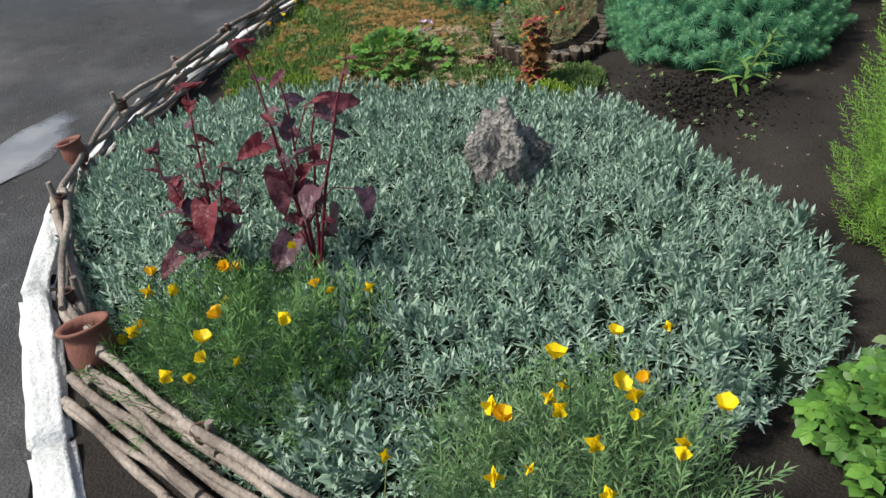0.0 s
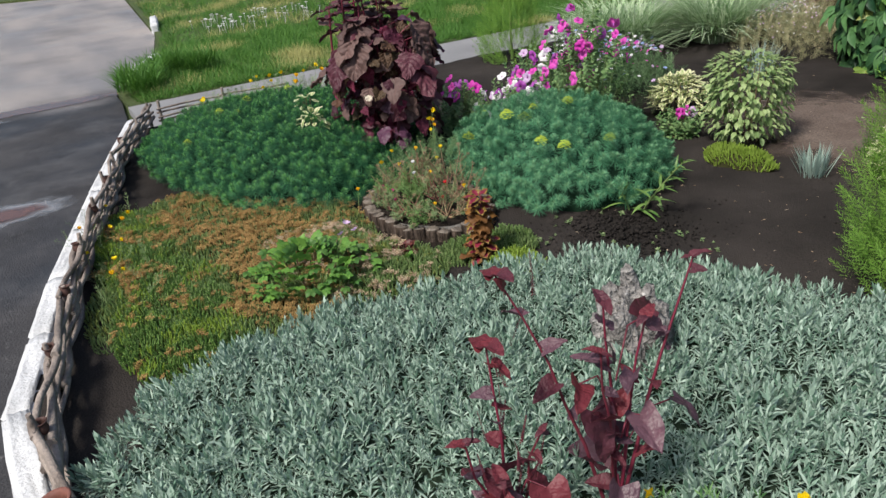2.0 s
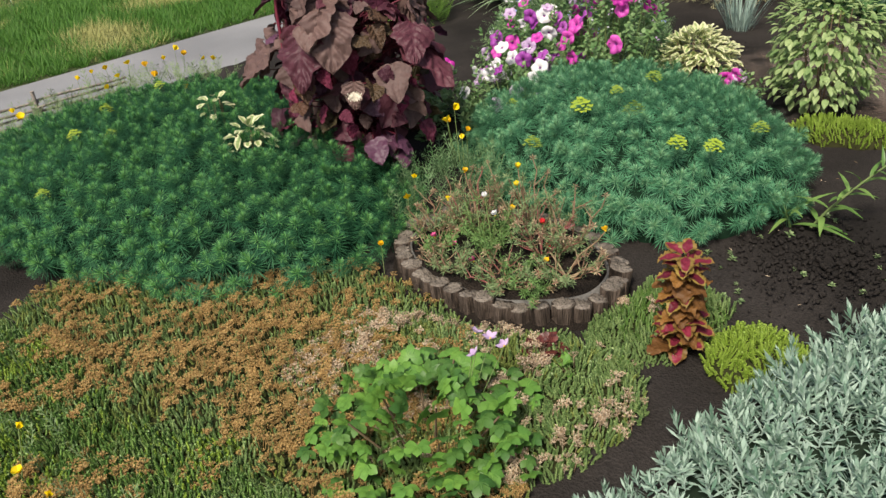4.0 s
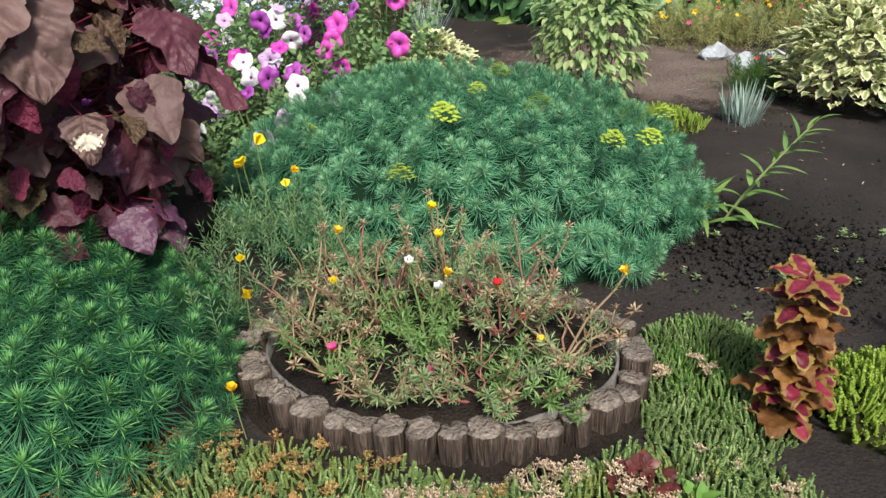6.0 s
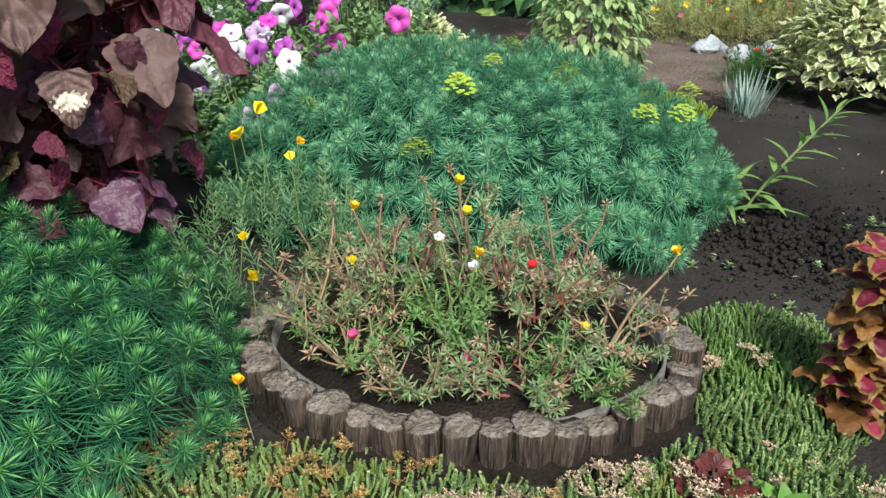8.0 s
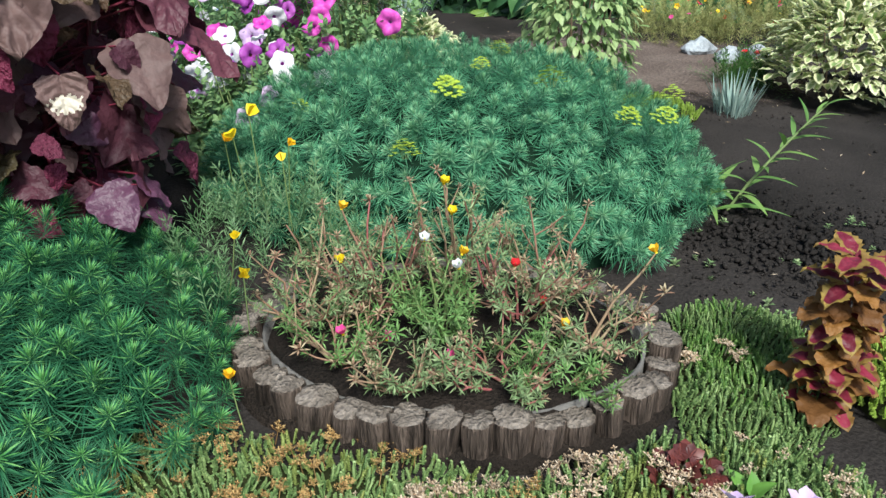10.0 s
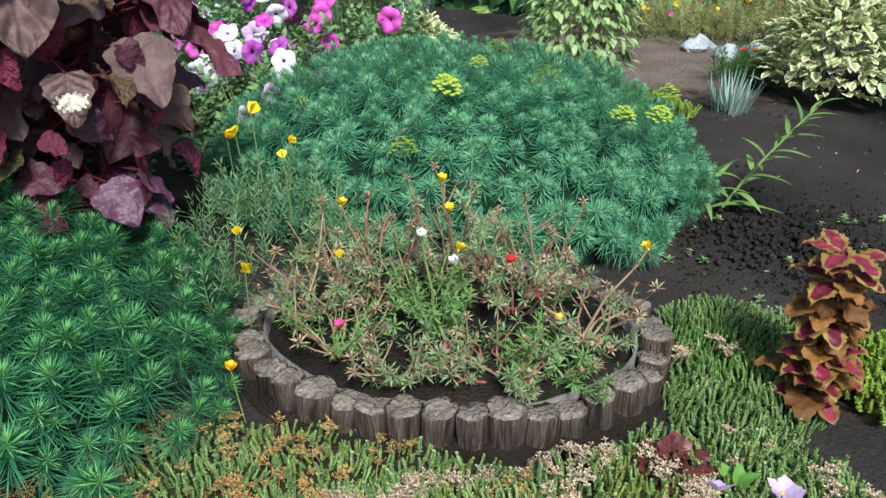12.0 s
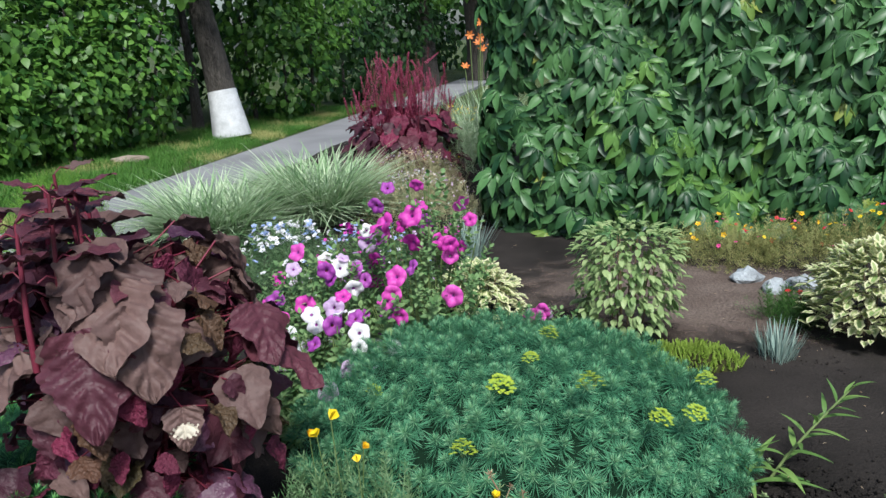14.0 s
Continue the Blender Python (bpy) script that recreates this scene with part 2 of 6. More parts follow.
def asphalt_material():
    m, nt, p = nodes_of("worn_asphalt")
    wet = noise_fac(nt, 0.55, 0.42, 0.62, 4)
    grit = noise_fac(nt, 90, 0.25, 0.75, 4)
    dry = mixcol(nt, noise_fac(nt, 1.7, 0.3, 0.7, 8), (0.028, 0.0275, 0.031), (0.056, 0.054, 0.058))
    c = mixcol(nt, wet, dry, (0.032, 0.032, 0.037))
    c = mixcol(nt, noise_fac(nt, 2.3, 0.50, 0.85, 10), c, (0.105, 0.103, 0.108))
    c = mixcol(nt, grit, mixcol(nt, 1.0, c, (0.45, 0.45, 0.45), "MULTIPLY"), c)
    c = mixcol(nt, noise_fac(nt, 28, 0.62, 0.80, 3), c, (0.095, 0.093, 0.096))
    c = mixcol(nt, noise_fac(nt, 11, 0.58, 0.75, 6), c, mixcol(nt, 1.0, c, (0.55, 0.55, 0.56), "MULTIPLY"))
    # the dry pale stretch begins past a curved, ragged line across the street
    tc = nt.nodes.new("ShaderNodeTexCoord")
    xyz = nt.nodes.new("ShaderNodeSeparateXYZ")
    nt.links.new(tc.outputs["Object"], xyz.inputs[0])

    def calc(op, a, b, c0=0.0):
        n = nt.nodes.new("ShaderNodeMath")
        n.operation = op
        for socket, value in zip(n.inputs, (a, b, c0)):
            if isinstance(value, float):
                socket.default_value = value
            else:
                nt.links.new(value, socket)
        return n.outputs[0]
    sq = calc("ADD", xyz.outputs["Y"], 1.3)
    line = calc("MULTIPLY_ADD", calc("MULTIPLY", sq, sq), -0.15, -6.3)
    gap = calc("SUBTRACT", line, xyz.outputs["X"])
    gap = calc("MULTIPLY_ADD", noise_fac(nt, 0.9, 0.2, 0.8, 6), 1.5, gap)
    pale = nt.nodes.new("ShaderNodeMapRange")
    pale.interpolation_type = "SMOOTHSTEP"
    pale.inputs["From Min"].default_value, pale.inputs["From Max"].default_value = 0.2, 1.6
    nt.links.new(gap, pale.inputs["Value"])
    sand = mixcol(nt, noise_fac(nt, 0.35, 0.4, 0.62, 7, stretch=(0.5, 2.2, 1)), (0.165, 0.160, 0.168), (0.27, 0.245, 0.235))
    sand = mixcol(nt, noise_fac(nt, 0.8, 0.50, 0.80, 8), sand, (0.12, 0.115, 0.12))
    c = mixcol(nt, pale.outputs[0], c, sand)
    nt.links.new(c, p.inputs["Base Color"])
    r = nt.nodes.new("ShaderNodeMapRange")
    r.inputs["To Min"].default_value, r.inputs["To Max"].default_value = 0.80, 0.42
    nt.links.new(wet, r.inputs["Value"])
    nt.links.new(r.outputs[0], p.inputs["Roughness"])
    p.inputs["Specular IOR Level"].default_value = 0.3
    bump(nt, p, grit, 0.6, 0.008)
    return m


ASPHALT = asphalt_material()


def fading(nt, bsdf, edge=0.34):
    """Lets a film of water thin out to nothing at its uneven rim."""
    tc = nt.nodes.new("ShaderNodeTexCoord")
    sub = nt.nodes.new("ShaderNodeVectorMath")
    sub.operation = "SUBTRACT"
    sub.inputs[1].default_value = (0.5, 0.5, 0.5)
    nt.links.new(tc.outputs["Generated"], sub.inputs[0])
    flat = nt.nodes.new("ShaderNodeVectorMath")
    flat.operation = "MULTIPLY"
    flat.inputs[1].default_value = (1, 1, 0)
    nt.links.new(sub.outputs[0], flat.inputs[0])
    far_out = nt.nodes.new("ShaderNodeVectorMath")
    far_out.operation = "LENGTH"
    nt.links.new(flat.outputs[0], far_out.inputs[0])
    wob = nt.nodes.new("ShaderNodeMath")
    wob.operation = "MULTIPLY_ADD"
    wob.inputs[1].default_value = 0.22
    nt.links.new(noise_fac(nt, 6.0, 0.2, 0.8), wob.inputs[0])
    nt.links.new(far_out.outputs["Value"], wob.inputs[2])
    ramp = nt.nodes.new("ShaderNodeMapRange")
    ramp.inputs["From Min"].default_value, ramp.inputs["From Max"].default_value = edge, edge + 0.16
    nt.links.new(wob.outputs[0], ramp.inputs["Value"])
    clear = nt.nodes.new("ShaderNodeBsdfTransparent")
    mx = nt.nodes.new("ShaderNodeMixShader")
    nt.links.new(ramp.outputs[0], mx.inputs[0])
    nt.links.new(bsdf.outputs[0], mx.inputs[1])
    nt.links.new(clear.outputs[0], mx.inputs[2])
    nt.links.new(mx.outputs[0], nt.nodes["Material Output"].inputs["Surface"])


fading(SOIL_DRY.node_tree, SOIL_DRY.node_tree.nodes["Principled BSDF"], 0.34)
WATER, _nt, _p = nodes_of("puddle_water")
_p.inputs["Base Color"].default_value = (0.035, 0.03, 0.028, 1)
_p.inputs["Roughness"].default_value = 0.04
_p.inputs["Specular IOR Level"].default_value = 0.6
fading(_nt, _p, 0.40)

# Mud brown that also paints the reddish-brown reflection on the water.
MUD_MIRROR, _nt, _p = nodes_of("mud_and_reflection")
_nt.links.new(mixcol(_nt, noise_fac(_nt, 5.0), (0.060, 0.026, 0.018), (0.10, 0.048, 0.034)), _p.inputs["Base Color"])
_p.inputs["Roughness"].default_value = 0.06
_p.inputs["Specular IOR Level"].default_value = 0.2
fading(_nt, _p)
PALE_FILM, _nt, _p = nodes_of("pale_film")
_nt.links.new(mixcol(_nt, noise_fac(_nt, 2.5), (0.10, 0.10, 0.11), (0.20, 0.20, 0.21)), _p.inputs["Base Color"])
_p.inputs["Roughness"].default_value = 0.25
fading(_nt, _p, 0.36)


# ---- building tools ----
class Soup:
    """Gathers many small faces into one mesh."""

    def __init__(self):
        self.v, self.f, self.m, self.n = [], [], [], 0

    def add(self, verts, faces, mat=0):
        verts, faces = np.asarray(verts, float).reshape(-1, 3), np.asarray(faces, int)
        self.v.append(verts)
        self.f.append(faces + self.n)
        self.m.append(np.full(len(faces), mat))
        self.n += len(verts)
        return self

    def spread(self, template, pos, rot, scale, mat=0):
        """Copies of a template (verts, faces) at pos (n,3), turned by rot (n,3,3), scaled (n,) or (n,3)."""
        tv, tf = template
        scale = np.asarray(scale, float)
        scale = scale[:, None, None] if scale.ndim == 1 else scale[:, None, :]
        v = np.einsum("nij,nkj->nki", rot, tv[None] * scale) + pos[:, None]
        f = tf[None] + (np.arange(len(pos)) * len(tv))[:, None, None]
        return self.add(v.reshape(-1, 3), f.reshape(-1, tf.shape[1]), mat)

    def mesh(self, name, mats, smooth=True):
        me = bpy.data.meshes.new(name)
        v = np.concatenate(self.v)
        sizes = np.concatenate([np.full(len(f), f.shape[1]) for f in self.f])
        loops = np.concatenate([f.ravel() for f in self.f])
        me.vertices.add(len(v))
        me.vertices.foreach_set("co", v.ravel())
        me.loops.add(len(loops))
        me.loops.foreach_set("vertex_index", loops)
        me.polygons.add(len(sizes))
        me.polygons.foreach_set("loop_start", np.concatenate([[0], np.cumsum(sizes)[:-1]]))
        me.polygons.foreach_set("material_index", np.concatenate(self.m))
        me.polygons.foreach_set("use_smooth", np.full(len(sizes), smooth))
        for m in mats:
            me.materials.append(m)
        me.update(calc_edges=True)
        return me


def thing(name, loc, label, category, group="", kind=""):
    ob = new(name)
    ob.location = loc
    ob.empty_display_size = 0.05
    return tagged(ob, label, category, group, kind)


def part(name, data, parent, label="", kind="", m=None):
    ob = new(name, data)
    ob.parent = parent
    if m is not None:
        ob.matrix_basis = m
    return tagged(ob, label, kind=kind)


def solo(name, data, label, category, group="", kind="", m=None):
    ob = new(name, data)
    if m is not None:
        ob.matrix_basis = m
    return tagged(ob, label, category, group, kind)


def unit(a):
    return a / np.maximum(np.linalg.norm(a, axis=-1, keepdims=True), 1e-9)


def turned(z, spin=None):
    """Rotations (n,3,3) whose third axis is z, spun about it."""
    z = unit(np.asarray(z, float))
    n = len(z)
    spin = rng.uniform(0, 2 * math.pi, n) if spin is None else spin
    ref = np.where(np.abs(z[:, 2:3]) > 0.95, np.array([[1.0, 0, 0]]), np.array([[0, 0, 1.0]]))
    x = unit(np.cross(ref, z))
    y = np.cross(z, x)
    c, s = np.cos(spin)[:, None], np.sin(spin)[:, None]
    return np.stack([x * c + y * s, y * c - x * s, z], axis=2)


def along(d, lift=None):
    """Rotations whose first axis is d and whose third is as much upward as it can be (or toward lift)."""
    x = unit(np.asarray(d, float))
    up = np.array([[0, 0, 1.0]]) if lift is None else np.asarray(lift, float)
    y = np.cross(up + np.zeros_like(x), x)
    bad = np.linalg.norm(y, axis=1) < 1e-3
    y[bad] = (0, 1, 0)
    y = unit(y)
    return np.stack([x, y, np.cross(x, y)], axis=2)


def to_matrix(pos, rot, s=1.0):
    m = Matrix([[*(rot[i] * s), pos[i]] for i in range(3)] + [[0, 0, 0, 1]])
    return m


def blade(length, width, rows=3, fold=0.15, curl=0.25, peak=0.4, cols=2, wave=0.0, seed=0, base=0.12):
    """A leaf along x: cols x rows quads. Wide at peak, folded along the midrib, bent down by curl, ruffled by wave."""
    r = np.random.default_rng(seed)
    u = np.linspace(0, 1, rows + 1)
    w = np.where(u < peak, base + (1 - base) * np.sin(u / peak * math.pi / 2), np.maximum(np.cos((u - peak) / (1 - peak) * math.pi / 2), 0) ** 0.8)
    w = np.maximum(w, 0.02)
    s = np.linspace(-1, 1, cols + 1)
    U, S = np.meshgrid(u, s, indexing="ij")
    x = U * length
    y = S * (w[:, None] * width / 2)
    z = np.abs(S) * w[:, None] * width * fold - curl * length * U ** 2
    if wave:
        ph = r.uniform(0, 6, 3)
        z = z + wave * length * np.abs(S) * (np.sin(U * 11 + ph[0] + S * 2) + 0.6 * np.sin(U * 19 + ph[1] - S * 3))
        y = y + wave * length * 0.6 * np.sin(U * 9 + ph[2]) * S
    idx = np.arange((rows + 1) * (cols + 1)).reshape(rows + 1, cols + 1)
    f = np.stack([idx[:-1, :-1], idx[1:, :-1], idx[1:, 1:], idx[:-1, 1:]], axis=-1).reshape(-1, 4)
    return np.stack([x, y, z], axis=-1).reshape(-1, 3), f


def needle(length, width):
    return np.array([[0, -width * 0.4, 0], [length * 0.55, -width / 2, width * 0.2], [length, 0, 0], [length * 0.55, width / 2, width * 0.2]]), np.array([[0, 1, 2, 3]])


def merged(pieces):
    """Joins templates (with quads) into one."""
    v, f, n = [], [], 0
    for tv, tf in pieces:
        v.append(tv)
        f.append(tf + n)
        n += len(tv)
    return np.concatenate(v), np.concatenate(f)


def moved(template, pos, rot, s=1.0):
    return template[0] * s @ np.asarray(rot).T + np.asarray(pos), template[1]


def shoot(n, length, width, height, low, high, rows=0, seed=1, taper=0.5, **kw):
    """A shoot along z with n leaves in a spiral; leaf slope goes from low (bottom) to high (top) degrees."""
    r = np.random.default_rng(seed)
    out = []
    for i in range(n):
        k = i / max(1, n - 1)
        a = i * 2.39996 + r.uniform(-0.3, 0.3)
        e = radians(low + (high - low) * k + r.uniform(-8, 8))
        d = np.array([[math.cos(a) * math.cos(e), math.sin(a) * math.cos(e), math.sin(e)]])
        s = (1 - taper * k) * r.uniform(0.85, 1.1)
        t = needle(length * s, width) if rows == 0 else blade(length * s, width * (0.6 + 0.4 * s), rows, **kw)
        out.append(moved(t, (0, 0, height * k), along(d)[0]))
    return merged(out)


def tube(points, radii, sides=6):
    """Verts and quads of a swept round stem."""
    p = np.asarray(points, float)
    radii = np.broadcast_to(np.asarray(radii, float), (len(p),))
    t = unit(np.gradient(p, axis=0))
    ref = np.array([0.31, 0.17, 0.93]) if abs(t[0, 2]) < 0.9 else np.array([1.0, 0.1, 0])
    x = unit(np.cross(t, ref))
    y = np.cross(t, x)
    a = np.linspace(0, 2 * math.pi, sides, endpoint=False)
    ring = x[:, None] * np.cos(a)[None, :, None] + y[:, None] * np.sin(a)[None, :, None]
    v = (p[:, None] + ring * radii[:, None, None]).reshape(-1, 3)
    i = np.arange(len(p) - 1)[:, None] * sides
    j = np.arange(sides)[None]
    k = (j + 1) % sides
    f = np.stack([i + j, i + k, i + sides + k, i + sides + j], axis=-1).reshape(-1, 4)
    return v, f


def lathe(profile, sides=20, name="lathe", mats=(), wobble=0.0):
    """A turned solid from (radius, height) pairs."""
    r = np.array([p[0] for p in profile])
    h = np.array([p[1] for p in profile])
    a = np.linspace(0, 2 * math.pi, sides, endpoint=False)
    w = 1 + wobble * np.sin(3 * a + 1)
    v = np.stack([r[:, None] * np.cos(a) * w, r[:, None] * np.sin(a) * w, np.repeat(h[:, None], sides, 1)], axis=-1).reshape(-1, 3)
    i = np.arange(len(r) - 1)[:, None] * sides
    j = np.arange(sides)[None]
    k = (j + 1) % sides
    f = np.stack([i + j, i + k, i + sides + k, i + sides + j], axis=-1).reshape(-1, 4)
    return Soup().add(v, f).mesh(name, mats)


class Patch:
    """A planted patch: outline by radius at even angles about a centre, domed."""

    def __init__(self, centre, radii, height, power=3.0, ground=0.0, rough=0.0):
        self.c, self.r, self.h, self.k, self.g, self.rough = np.array(centre, float), np.array(radii, float), height, power, ground, rough

    def edge(self, a):
        n = len(self.r)
        u = (a / (2 * math.pi)) % 1 * n
        i = np.floor(u).astype(int)
        f = u - i
        f = f * f * (3 - 2 * f)
        return self.r[i % n] * (1 - f) + self.r[(i + 1) % n] * f

    def rel(self, xy):
        d = xy - self.c
        return np.linalg.norm(d, axis=-1) / self.edge(np.arctan2(d[..., 1], d[..., 0]))

    def top(self, xy):
        q = np.clip(self.rel(xy), 0, 1)
        lump = np.sin(xy[..., 0] * 7.3 + 1) * np.sin(xy[..., 1] * 6.1 + 2) + 0.6 * np.sin(xy[..., 0] * 13.1 + xy[..., 1] * 11)
        return self.g + self.h * np.maximum(1 - q ** self.k, 0) ** 0.6 + self.rough * lump * (1 - q)

    def normal(self, xy):
        e = 0.02
        gx = (self.top(xy + (e, 0)) - self.top(xy - (e, 0))) / (2 * e)
        gy = (self.top(xy + (0, e)) - self.top(xy - (0, e))) / (2 * e)
        return unit(np.stack([-gx, -gy, np.ones(len(xy))], axis=-1))

    def lattice(self, step):
        R = self.r.max()
        n = int(2 * R / step) + 2
        gx, gy = np.meshgrid(np.arange(n), np.arange(int(n / 0.87) + 1))
        xy = np.stack([gx.ravel() + 0.5 * (gy.ravel() % 2), gy.ravel() * 0.87], axis=-1) * step - R + self.c
        xy = xy + rng.uniform(-0.42, 0.42, xy.shape) * step
        return xy[self.rel(xy) < 0.985]

    def points(self, step, steep=True):
        """Even points over the surface, with more where it is steep."""
        xy = self.lattice(step)
        if steep:
            more = self.lattice(step * 0.5)
            xy = np.concatenate([xy, more[rng.uniform(0, 1, len(more)) < (np.clip(1 / self.normal(more)[:, 2], 1, 4) - 1) / 4]])
        return xy

    def solid(self, name, mat, inset=0.02, rings=14, spokes=56, shrink=0.97):
        """The body of the patch; under leaves its dark colour paints their shade."""
        s = Soup()
        a = np.linspace(0, 2 * math.pi, spokes, endpoint=False)
        q = np.linspace(0.02, shrink, rings)
        xy = self.c + (q[:, None] * self.edge(a)[None])[..., None] * np.stack([np.cos(a), np.sin(a)], axis=-1)[None]
        z = np.maximum(self.top(xy) - inset, self.g - 0.03)
        z[-1] = self.g - 0.05
        v = np.concatenate([xy, z[..., None]], axis=-1).reshape(-1, 3)
        i = np.arange(rings - 1)[:, None] * spokes
        j = np.arange(spokes)[None]
        k = (j + 1) % spokes
        s.add(v, np.stack([i + j, i + spokes + j, i + spokes + k, i + k], axis=-1).reshape(-1, 4))
        s.add(v[:spokes], np.arange(spokes)[None])
        return s.mesh(name, [mat])


# ---- setting ----
def plate(outline, z0, z1, name, mat):
    """A flat slab over a polygon."""
    bm = bmesh.new()
    face = bm.faces.new([bm.verts.new((x, y, z1)) for x, y in outline])
    bm.normal_update()
    if face.normal.z < 0:
        face.normal_flip()
    ext = bmesh.ops.extrude_face_region(bm, geom=[face])
    bmesh.ops.translate(bm, verts=[e for e in ext["geom"] if isinstance(e, bmesh.types.BMVert)], vec=(0, 0, z0 - z1))
    bmesh.ops.recalc_face_normals(bm, faces=bm.faces[:])
    me = bpy.data.meshes.new(name)
    bm.to_mesh(me)
    bm.free()
    me.materials.append(mat)
    return me


def clods(X, Y):
    """Raked soil: gentle swells and crumbs."""
    z = 0.012 * np.sin(X * 3.1 + 1) * np.sin(Y * 2.7) + 0.006 * np.sin(X * 17 + Y * 5) * np.sin(Y * 15 - X * 4)
    z = z + 0.0016 * np.random.default_rng(3).standard_normal(X.shape) * np.clip(0.35 + np.sin(X * 2.3 + 0.6) * np.sin(Y * 1.9 + 2), 0.12, 1)
    return z


solo("ground", plate([(-400, -400), (400, -400), (400, 400), (-400, 400)], -0.6, -0.16, "ground", EARTH), "green level ground around the garden and street", "ground", kind="structure")
# the bed follows the kerb: its front edge bows out toward the road
BED = [(-3.95, -0.80), (-2.2, -1.36), (-0.7, -1.72), (0.65, -2.02), (1.8, -1.94), (2.5, -1.68), (3.25, -1.22), (4.3, -0.5), (5.2, 1.0), (5.4, 14.0), (-3.95, 14.0)]


def bed_front(x):
    return np.interp(x, [p[0] for p in BED[:8]] + [5.4], [p[1] for p in BED[:8]] + [1.0])


def bed_mesh():
    nx, ny = 230, 230
    X = np.linspace(-3.95, 5.4, nx + 1)[:, None] + np.zeros((1, ny + 1))
    q = np.linspace(0, 1, ny + 1)[None] ** 1.5
    Y = bed_front(X) * (1 - q) + 14.0 * q
    v = np.stack([X, Y, clods(X, Y)], axis=-1).reshape(-1, 3)
    idx = np.arange((nx + 1) * (ny + 1)).reshape(nx + 1, ny + 1)
    f = np.stack([idx[:-1, :-1], idx[1:, :-1], idx[1:, 1:], idx[:-1, 1:]], axis=-1).reshape(-1, 4)
    return Soup().add(v, f).mesh("garden_bed", [SOIL])


solo("garden_bed", bed_mesh(), "bare dark crumbly damp garden soil", "soil", kind="structure")
dry_bed = Patch((0.5, 3.25), [1.7, 1.5, 1.2, 1.2, 1.2, 1.4, 1.4, 1.3, 1.1, 1.1, 1.15, 1.4], 0.010, 2.0, 0.008, 0.003)
solo("garden_bed", dry_bed.solid("garden_bed", SOIL_DRY, 0, 30, 80), "drier brown crumbly soil between the back plants", "soil", kind="structure")
solo("road", plate([(-60, -30), (40, -30), (40, -0.2), (4.5, -0.55), (3.3, -1.34), (1.8, -2.03), (0.65, -2.1), (-4.2, -0.9), (-6.0, -0.75), (-6.6, -0.75), (-7.7, -0.1), (-11.5, 0.6), (-60, 4.5)], -0.4, -0.12, "road", ASPHALT),
     "dark wet worn asphalt road drying to pale grey", "road", kind="structure")
solo("pavement", plate([(-5.45, -0.75), (-4.02, -0.75), (-4.02, 60), (-5.45, 60)], -0.3, -0.075, "pavement", CONCRETE), "pale grey smooth concrete footpath", "footpath", kind="structure")
solo("lawn", plate([(-60, 4.6), (-11.5, 0.62), (-7.7, -0.08), (-6.6, -0.72), (-5.47, -0.72), (-5.47, 60), (-60, 60)], -0.3, -0.085, "lawn", EARTH), "green grass verge beside the footpath", "lawn", kind="structure")


solo("lawn", plate([(-90, -40), (-34, -40), (-28.5, -5.6), (-24.5, -0.5), (-21, 3.6), (-90, 3.6)], -0.3, -0.06, "lawn", EARTH), "far grass verge across the street", "lawn", kind="structure")


def puddle(outline, name_label, mat=WATER, z=-0.112):
    a = np.linspace(0, 2 * math.pi, 48, endpoint=False)
    (cx, cy), (rx, ry), turn = outline
    r = 1 + 0.16 * np.sin(2 * a + 1) + 0.11 * np.sin(5 * a + cx) + 0.06 * np.sin(9 * a)
    x, y = rx * r * np.cos(a), ry * r * np.sin(a)
    c, s = math.cos(turn), math.sin(turn)
    v = np.stack([cx + x * c - y * s, cy + x * s + y * c, np.full(48, z)], axis=-1)
    solo("puddle", Soup().add(v, np.arange(48)[None]).mesh("puddle", [mat]), name_label, "puddle", "puddles on the road")


puddle(((-2.58, -2.18), (0.50, 0.24), 1.35), "shallow muddy brown rain puddle, dark reflection put into its colour", MUD_MIRROR)
puddle(((-6.60, -1.60), (1.25, 0.30), 1.54), "long narrow rain puddle, brown reflection put into its colour", MUD_MIRROR)
puddle(((-6.35, -2.9), (1.1, 0.30), 1.2), "pale drying silt streak on the asphalt road", PALE_FILM, -0.1155)
puddle(((-2.58, -2.18), (0.70, 0.38), 1.35), "pale drying silt ring round a puddle", PALE_FILM, -0.1155)
puddle(((1.0, -2.72), (0.62, 0.27), -0.35), "broad pale rain puddle on the asphalt road", PALE_FILM)


